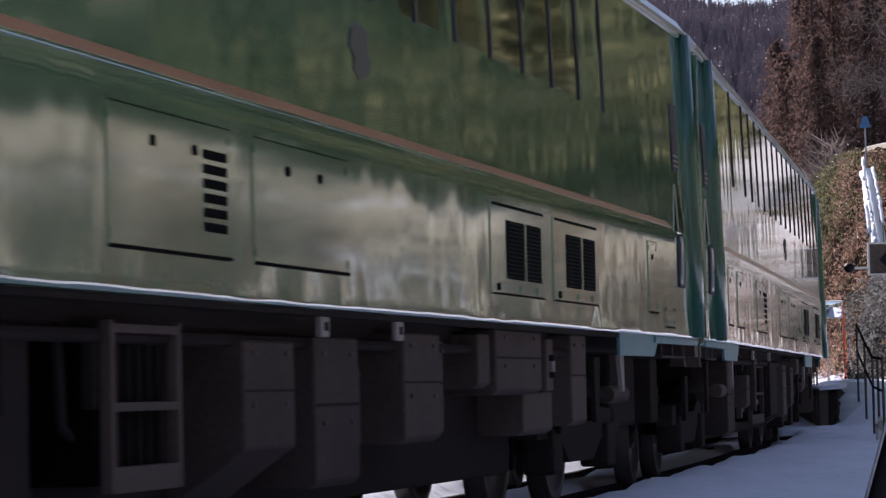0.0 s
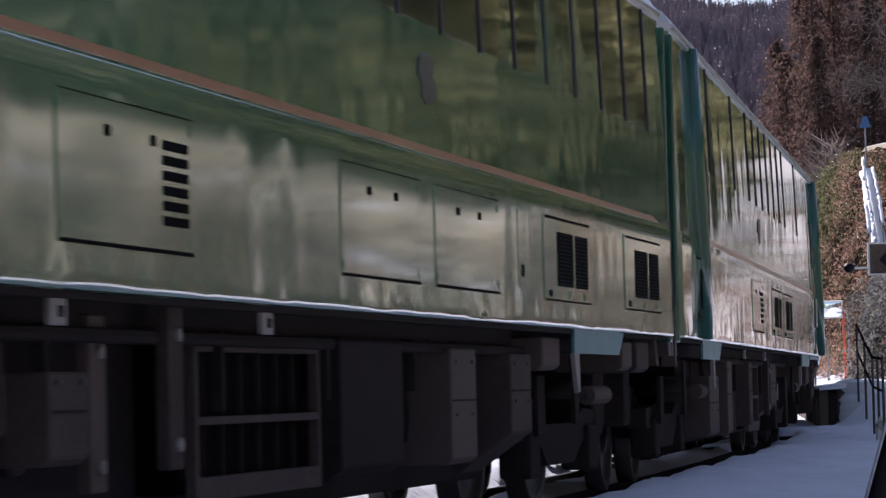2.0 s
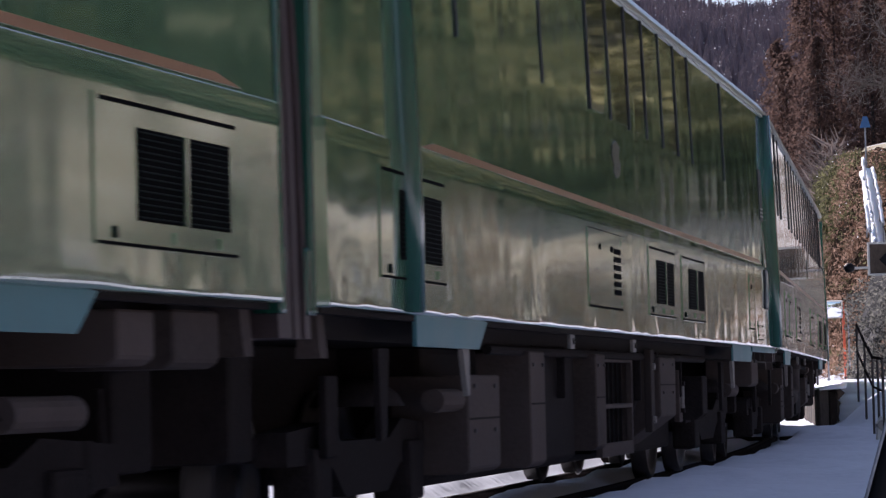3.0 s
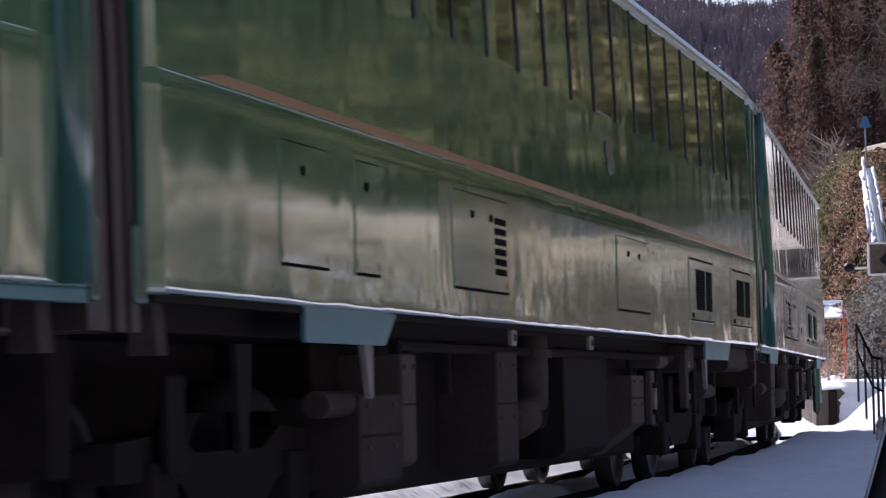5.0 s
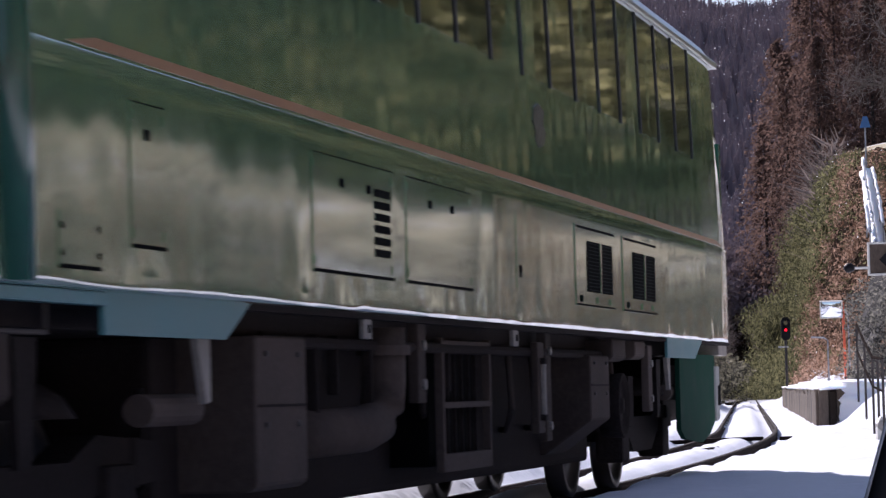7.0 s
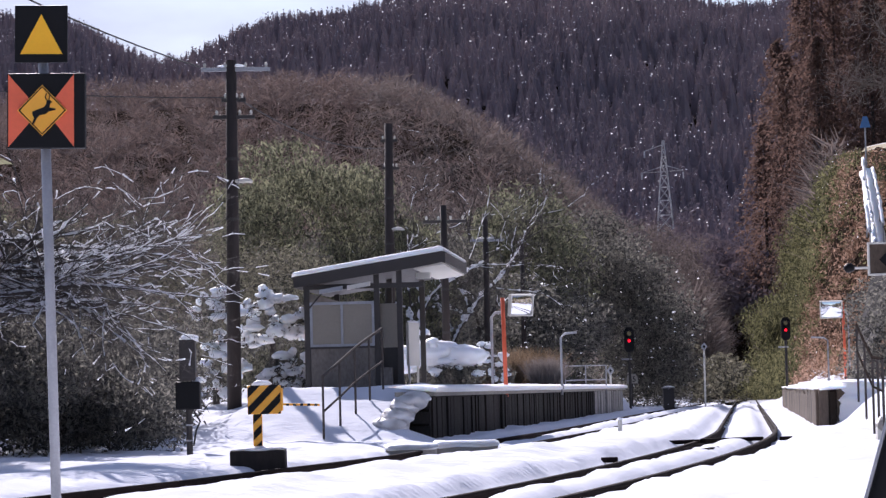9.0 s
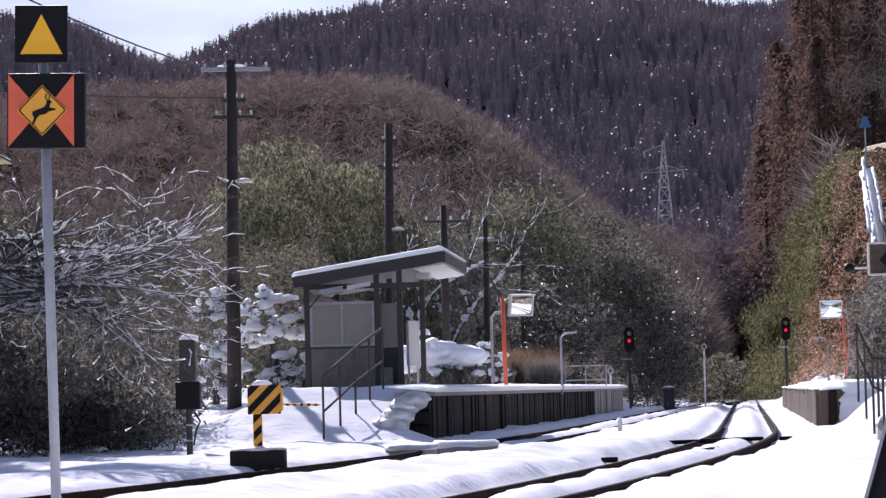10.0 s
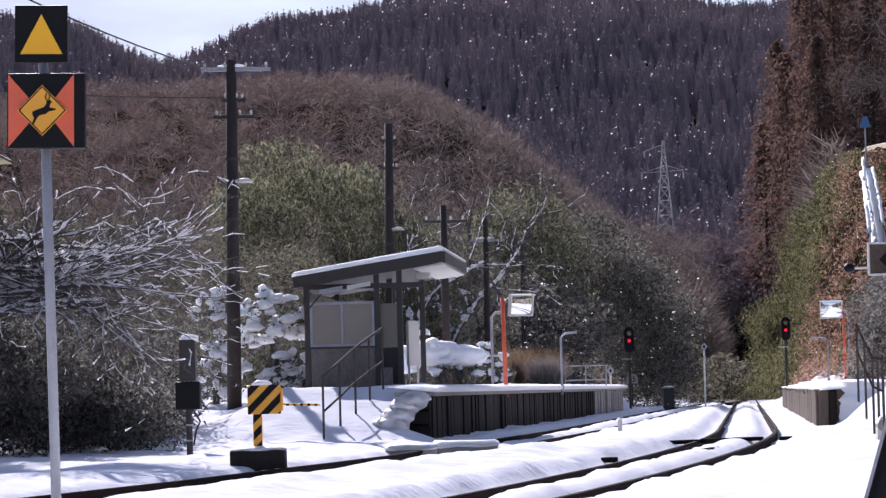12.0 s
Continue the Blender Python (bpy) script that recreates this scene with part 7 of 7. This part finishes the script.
def bare_tree(x, y, limbs, seed, snow, label, r=0.14, z=None, flat=1.0, lift=0.5, stick=False, wood=BARK, bend=0.19):
    """limbs: first direction, length and height on the trunk of each main limb."""
    rng = random.Random(seed)
    t = empty("bare_tree", at(x, y, z), label, "tree", "bare trees")
    segs = []
    h = max(l[2] for l in limbs)
    p = Vector((0, 0, -0.2))
    segs.append((tuple(p), (0.05, 0, h * 0.5), r * 1.25, r, 0, 0.0))
    segs.append(((0.05, 0, h * 0.5), (0.0, 0.05, h), r, r * 0.85, 0, 0.0))
    for d, length, z0 in limbs:
        grow(rng, Vector((0, 0, z0)), Vector(d).normalized(), length, r * 0.55, 0, segs, bend, lift, flat)
    big = [s for s in segs if s[4] < 2]
    fine = [s for s in segs if s[4] >= 2]
    soup("trunk", *tubes(big, 6), wood, t, True)
    ob = soup("crown", *tubes([(a, b, max(c, y * 7e-5), max(e, y * 5e-5)) for a, b, c, e, l, w in fine], 3), wood, t)
    tagged(ob, "tangle of fine bare twigs", kind="stuff")
    if snow:
        cap = []
        for a, b, ra, rb, lv, twig in segs:
            va, vb = Vector(a), Vector(b)
            dz = abs((vb - va).normalized().z)
            if dz < (0.98 if stick and lv < 2 else 0.75) and twig < snow * (1.5, 1.3, 0.48, 0.05)[lv] and rng.random() < 0.95:
                up = Vector((-0.7, -0.5, 0.3)) if stick else Vector((0, 0, 1))
                n = max(1, int((vb - va).length / 0.09))
                wb = max(ra * 1.1, 0.0065) * rng.uniform(0.45, 1.2)
                for j in range(n):
                    wa, wb = wb, max(ra * 1.1, 0.0065) * (rng.uniform(0.4, 1.2) if rng.random() < 0.75 else rng.uniform(1.4, 2.6))
                    if rng.random() < (0.9, 0.85, 0.6, 0.5)[lv]:
                        pa, pb = va.lerp(vb, j / n), va.lerp(vb, (j + 1) / n)
                        cap.append((tuple(pa + up * (ra * 0.7 + wa * 0.5)), tuple(pb + up * (rb * 0.7 + wb * 0.5)), wa, wb, lv))
        s = soup("branch_snow", *tubes(cap, 5), FLECK, t, True)
        tagged(s, "lines of snow lying along the branches", kind="stuff")
    return t


bare_tree(-7.3, 38.0, [((1, 0.1, 0.30), 2.7, 1.55), ((1, -0.05, 0.24), 3.0, 1.75), ((1, 0.2, 0.17), 3.0, 1.95), ((1, -0.1, 0.13), 2.9, 2.1), ((0.9, -0.3, 0.18), 2.4, 1.9), ((1, 0.3, 0.10), 3.5, 2.3),
                      ((1, 0.0, 0.10), 3.0, 2.45), ((0.9, 0.3, 0.10), 3.0, 2.6), ((1, -0.2, 0.08), 3.1, 2.2), ((1, 0.1, 0.10), 2.7, 2.75), ((1, 0.0, 0.12), 3.3, 2.55)], 51, 0.95,
          "spreading bare cherry tree, branches lined with snow", 0.11, None, 0.10, -0.10, bend=0.10)
bare_tree(-7.4, 53.0, [((1, 0.1, 0.35), 2.9, 2.0), ((0.6, 0.1, 0.5), 2.5, 2.3), ((-0.6, 0, 0.4), 2.4, 1.9)], 9, 0.6, "bare tree with snow on its branches above the thicket", 0.10)
bare_tree(-0.9, 92.0, [((0.5, 0, 1.0), 4.2, 1.4), ((-0.2, 0.1, 1.0), 4.0, 1.6)], 14, 0.65, "slender leaning tree with snow on one side", 0.10, stick=True)
bare_tree(0.3, 96.0, [((0.55, 0, 1.0), 4.4, 1.5), ((-0.3, 0, 0.9), 3.4, 1.8)], 21, 0.65, "slender leaning tree with snow on one side", 0.10, stick=True)
bare_tree(1.2, 104.0, [((0.3, 0, 1.0), 5.0, 1.8), ((-0.4, 0, 1.0), 4.6, 2.2)], 23, 0.1, "slender bare tree at the wood's edge", 0.11)
bare_tree(14.5, 205.0, [((0.3, 0, 1.0), 6.0, 2.2), ((-0.5, 0, 1.0), 5.5, 2.4), ((0.1, 0.2, 1), 5.0, 3.0)], 27, 0.0, "bare broadleaf tree standing in the valley", 0.2, wood=PALETWIG)
bare_tree(20.3, 122.0, [((-1, 0, 0.35), 3.2, 2.0), ((-0.9, 0, 0.7), 3.0, 3.0), ((-0.6, 0.1, 0.9), 3.0, 3.6), ((-0.9, 0, 0.1), 2.4, 2.6)], 33, 0.0, "bare pale tree leaning out from the slope", 0.13, 11.0, wood=PALEBRANCH)


def snowy_bush(x, y, z, clumps, seed, label, name="snowy_shrub", count=420, trunk=0.0, lumps=(6, 7, 8)):
    """An evergreen shrub under lumps of snow; clumps: offset and radius."""
    s = empty(name, pose(x, y, z), label, "shrub", "snow-laden shrubs")
    rng = random.Random(seed)
    c = np.array([(a, b, h) for a, b, h, r in clumps])
    r = np.array([(q, q, q * 0.8) for a, b, h, q in clumps])
    tri_soup("foliage", *leaves(c, r, count, 0.05, 0.4), LEAF, s)
    bm = bmesh.new()
    if trunk:
        soup("trunk", *tubes([((0, 0, -0.2), (0.03, 0, trunk), 0.09, 0.05)], 8), BARK, s, True)
    for k, (a, b, h, q) in enumerate(clumps):
        for j in range(rng.choice(lumps)):
            lump = blob_at((q * rng.uniform(0.16, 0.46), q * rng.uniform(0.2, 0.4), q * rng.uniform(0.14, 0.30)),
                           (a + rng.uniform(-0.9, 0.9) * q, b - q * rng.uniform(0.1, 0.8), h + q * rng.uniform(-0.25, 0.8)), seed + k * 7.3 + j * 1.9, 0.5, 2, 0.8)
            part("snow_lump", lump, SNOW, s, "rounded lump of snow" if k + j == 0 else "", True)


snowy_bush(-3.75, 63.5, 0.9, [(0.0, 0, 2.05, 0.34), (-0.35, 0, 1.75, 0.4), (0.3, 0, 1.75, 0.45), (0.5, -0.1, 1.35, 0.5), (0.05, -0.1, 1.3, 0.5), (-0.45, 0, 1.15, 0.4), (0.7, 0, 1.7, 0.3)], 3,
           "small garden pine bowed under lumps of snow", "snowy_pine", trunk=1.6)
snowy_bush(-4.9, 62.5, 0.85, [(0.0, 0, 2.1, 0.35), (0.25, 0, 1.75, 0.4), (-0.2, 0, 1.65, 0.4), (0.1, 0, 1.15, 0.4), (0.35, 0, 0.7, 0.45), (-0.1, 0, 0.45, 0.42), (0.15, -0.1, 0.2, 0.4)], 17, "evergreen shrub with lumps of snow beside a pole", trunk=0.6)
snowy_bush(-3.35, 61.5, 0.9, [(-0.35, 0, 0.2, 0.42), (0.1, -0.1, 0.42, 0.5), (0.55, 0, 0.30, 0.48), (0.95, 0, 0.15, 0.36), (0.25, -0.2, 0.12, 0.42), (-0.1, 0.1, 0.62, 0.36)], 25, "low shrub buried in snow beside the shelter")
snowy_bush(-0.2, 71.0, 0.9, [(-0.55, 0, 0.45, 0.45), (-0.1, 0, 0.6, 0.5), (0.4, 0, 0.6, 0.5), (0.75, 0, 0.45, 0.4), (0.1, -0.2, 0.3, 0.5), (-0.5, -0.1, 0.9, 0.35), (0.3, -0.55, 0.42, 0.42), (0.75, -0.5, 0.35, 0.42)], 31, "clipped hedge under a thick cap of snow", lumps=(1, 2, 3))
snowy_bush(1.35, 84.0, 0.9, [(0.0, 0, 0.8, 0.35), (0.25, 0, 0.4, 0.4), (-0.2, 0, 1.15, 0.28)], 37, "small shrub with patches of snow")


def hedge_cap():
    h = empty("snow_cap", pose(-0.1, 70.6, 1.9), "thick smooth cap of snow on a clipped hedge", "snow")
    for k, (x, z, a, b) in enumerate(((-0.78, -0.05, 0.36, 0.34), (-0.15, 0.06, 0.66, 0.33), (0.50, -0.02, 0.62, 0.29), (-0.2, 0.26, 0.22, 0.17))):
        part("lump", blob_at((a, 0.45, b), (x, 0, z - 0.15), 50 + k, 0.22, 4, 1.0), SNOW, h, "", True)


hedge_cap()


def tussock(x, y, w, h, n, material, label, pale=False):
    ang = RNG.random(n) * 2 * np.pi
    r = w * np.sqrt(RNG.random(n)) * 0.6
    p = np.stack([x + r * np.cos(ang), y + r * np.sin(ang), gz(x, y) + 0 * ang], 1)
    q = p + np.stack([RNG.normal(size=n) * w * 0.35, RNG.normal(size=n) * w * 0.35, h * (0.5 + 0.5 * RNG.random(n))], 1)
    q[:, :2] += RNG.normal(size=(n, 2)) * w * 0.15
    side = RNG.normal(size=(n, 3)) * 0.007
    stuff(tri_soup("reeds", p - side, p + side, q, material), label, "reeds")


tussock(1.7, 86.0, 0.9, 1.0, 4000, REED, "dry brown reeds behind the platform")
tussock(2.9, 85.0, 0.7, 0.9, 2600, PALEBRANCH, "frosted pale brush behind the platform")
tussock(2.4, 89.0, 1.1, 1.25, 4200, REED, "dry brown reeds behind the platform")


def cedar(x, y, h, r, seed, count, material, label, lean=0.0):
    t = empty("cedar_tree", at(x, y, gz(x, y) - 0.3), label, "tree", "cedars on the slope")
    soup("trunk", *tubes([((0, 0, 0), (lean, 0, h * 0.97), 0.28, 0.04)], 8), BARK, t, True)
    a, b, c = conifers(np.array([[0, 0, 0.0]]), np.array([h]), np.array([r]), count, 0.6)
    # break each bough into small sprays
    k = 9
    w = RNG.dirichlet((1, 1, 1), (len(a), k))
    p = (w[..., :1] * a[:, None] + w[..., 1:2] * b[:, None] + w[..., 2:] * c[:, None]).reshape(-1, 3) + RNG.normal(size=(len(a) * k, 3)) * 0.12
    d = np.repeat((b + c) / 2 - a, k, 0)
    d = d / np.linalg.norm(d, axis=1, keepdims=True) * (0.16 + 0.22 * RNG.random((len(d), 1))) + RNG.normal(size=d.shape) * 0.07
    s = RNG.normal(size=d.shape) * 0.085
    tri_soup("crown", p - s, p + s, p + d, material, t)
    return t


# unseen trees added on the left to throw shade over the snow
for k, (x, y, h, r) in enumerate(((-10.9, 56, 13.0, 3.2), (-12.6, 60, 14.0, 3.4), (-11.7, 51, 12.0, 3.0), (-14.5, 65, 15.0, 3.6), (-13.4, 47, 12.5, 3.2))):
    cedar(x, y, h, r, 40 + k, 520, GROVE, "tall dull green evergreen out of view, added to shade the snow")
CEDARS = [(34.6, 292, 25, 3.6), (36.5, 285, 28, 3.9), (39.0, 288, 29, 4.0), (41.5, 284, 30, 4.0), (38.0, 305, 30, 4.2), (44.0, 290, 30, 4.0), (35.6, 275, 20, 3.2), (40.2, 272, 24, 3.6), (46.5, 295, 30, 4.2), (42.5, 310, 32, 4.2),
          (36.8, 318, 31, 4.2), (43.5, 270, 26, 3.6), (33.8, 306, 24, 3.5), (47.5, 280, 28, 4.0)]
for k, (x, y, h, r) in enumerate(CEDARS):
    cedar(x, y, h, 1.45 * r, k, 880, REDCEDAR, "tall rusty brown cedar on the slope")


def on_bank_snow(x, y):
    """The open snowy strip along the top of the bank, where no scrub stands."""
    return (x > 0.162 * y) & (x < 0.162 * y + 7.0) & (y > 72) & (y < 150)


def bank_snow():
    ys = np.arange(72, 150, 1.5)
    cols = np.linspace(0, 7.0, 12)
    xx, yy = 0.162 * ys[:, None] + cols[None, :], np.repeat(ys[:, None], len(cols), 1)
    zz = ground_z(xx, yy) + 0.25 + 0.10 * ridged(xx, yy, 0.9)
    zz[:, 0] -= 0.4
    zz[:, -1] -= 0.4
    w = len(cols)
    i = (np.arange(len(ys) - 1)[:, None] * w + np.arange(w - 1)[None, :]).ravel()
    # out of view; shows only as a pale band in the flanks
    ob = soup("bank_snow", np.stack([xx, yy, zz], -1).reshape(-1, 3), np.stack([i, i + 1, i + w + 1, i + w], 1), TANSNOW, smooth=True)
    tagged(ob, "deep snow lying along the top of the bank", "snow", kind="structure")


bank_snow()


def reflection_clumps():
    """Straw-coloured cane and dark evergreen clumps by turns along the near bank, unseen, added to streak the flank
    reflections.
    """
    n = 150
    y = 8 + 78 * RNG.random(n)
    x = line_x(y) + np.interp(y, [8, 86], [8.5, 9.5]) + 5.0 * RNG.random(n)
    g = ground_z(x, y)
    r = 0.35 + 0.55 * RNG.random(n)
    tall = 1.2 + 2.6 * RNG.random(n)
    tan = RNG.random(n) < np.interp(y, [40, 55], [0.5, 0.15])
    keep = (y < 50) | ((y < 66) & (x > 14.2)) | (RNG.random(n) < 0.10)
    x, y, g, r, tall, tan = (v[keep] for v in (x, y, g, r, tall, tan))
    for sel, m, name, label in ((tan, REED, "streak_canes", "unseen straw-coloured clumps added to streak the reflections"), (~tan, LEAF, "streak_evergreens", "unseen dark clumps added to streak the reflections")):
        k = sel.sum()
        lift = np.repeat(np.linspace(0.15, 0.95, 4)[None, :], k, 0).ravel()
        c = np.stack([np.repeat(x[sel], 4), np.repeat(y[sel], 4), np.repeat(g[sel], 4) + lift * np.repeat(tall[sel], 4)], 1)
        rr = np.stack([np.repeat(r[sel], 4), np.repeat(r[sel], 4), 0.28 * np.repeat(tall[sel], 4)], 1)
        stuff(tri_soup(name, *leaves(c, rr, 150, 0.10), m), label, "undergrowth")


reflection_clumps()


def bank_wood():
    """Woods standing on the banks on both sides of the line, out of view, toned for the flank reflections."""
    m = 700
    y = 85 + 80 * RNG.random(m)
    x = 0.160 * y + 3 + 38 * RNG.random(m)
    keep = (ground_z(x, y) > 6.8) & ~on_bank_snow(x, y)
    x, y = x[keep], y[keep]
    m = len(x)
    b = np.stack([x, y, ground_z(x, y) - 0.3], 1)
    h, r = 2.5 + 3.5 * RNG.random(m), 1.2 + RNG.random(m)
    # past 0.19 y the lighter copy puts sunshine into the scrub's colour
    for sel, mt, label in ((x < 0.19 * y, OLIVE, "dull green scrub covering the bank above the path"), (x >= 0.19 * y, LITWOOD, "olive scrub on the bank, colour lightened to look sunlit")):
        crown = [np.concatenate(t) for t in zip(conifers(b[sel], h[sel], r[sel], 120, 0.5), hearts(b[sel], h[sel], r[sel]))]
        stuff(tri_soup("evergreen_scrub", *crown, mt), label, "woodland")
    m = 430
    y = -90 + 290 * RNG.random(m)
    x = line_x(y) + np.interp(y, [20, 60, 110, 150], [40, 42, 40, 22]) + 60 * RNG.random(m) ** 1.5
    keep = (x - 0.165 * y) > 4
    x, y = x[keep], y[keep]
    b = np.stack([x, y, ground_z(x, y) - 0.3], 1)
    for sel, m, label in ((x < 0.42 * y, LITWOOD, "olive wood above the line, colour lightened to look sunlit"), (x >= 0.42 * y, GROVE, "dull green wood on the bank above the line")):
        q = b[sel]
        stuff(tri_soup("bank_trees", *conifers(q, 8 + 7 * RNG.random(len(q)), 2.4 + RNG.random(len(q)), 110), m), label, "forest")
    m = 500
    y = 130 + 190 * RNG.random(m)
    x = 0.165 * y + 8 + 28 * RNG.random(m)
    keep = ground_z(x, y) > 6.8
    x, y = x[keep], y[keep]
    m = len(x)
    b = np.stack([x, y, ground_z(x, y) - 0.3], 1)
    h, r = 3 + 3 * RNG.random(m), 1.8 + 1.2 * RNG.random(m)
    crown = [np.concatenate(t) for t in zip(conifers(b, h, r, 60, 0.4), hearts(b, h, r))]
    stuff(tri_soup("hillside_wood", *crown, OLIVE), "dull brown-green scrub on the far bank", "woodland")
    m = 1500
    y = -60 + 300 * RNG.random(m)
    x = line_x(y) + 36 + 120 * RNG.random(m)
    keep = ((x - 0.165 * y) > 6) & ((x < 0.46 * y) | (RNG.random(m) < 0.3))
    x, y = x[keep], y[keep]
    b = np.stack([x, y, ground_z(x, y) - 0.3], 1)
    h, r = 4 + 4 * RNG.random(len(x)), 2.2 + 1.5 * RNG.random(len(x))
    crown = [np.concatenate(t) for t in zip(conifers(b, h, r, 60, 0.4), hearts(b, h, r))]
    stuff(tri_soup("hillside_wood", *crown, LITWOOD), "olive woods on the hillside, colour lightened to look sunlit", "woodland")
    m = 420
    y = -120 + 170 * RNG.random(m)
    x = -28 - 90 * RNG.random(m)
    b = np.stack([x, y, ground_z(x, y) - 0.3], 1)
    stuff(tri_soup("cedar_wood", *conifers(b, 12 + 8 * RNG.random(m), 2.2 + RNG.random(m), 80), CEDAR), "dark cedar wood across the valley floor", "forest")


bank_wood()


motions()
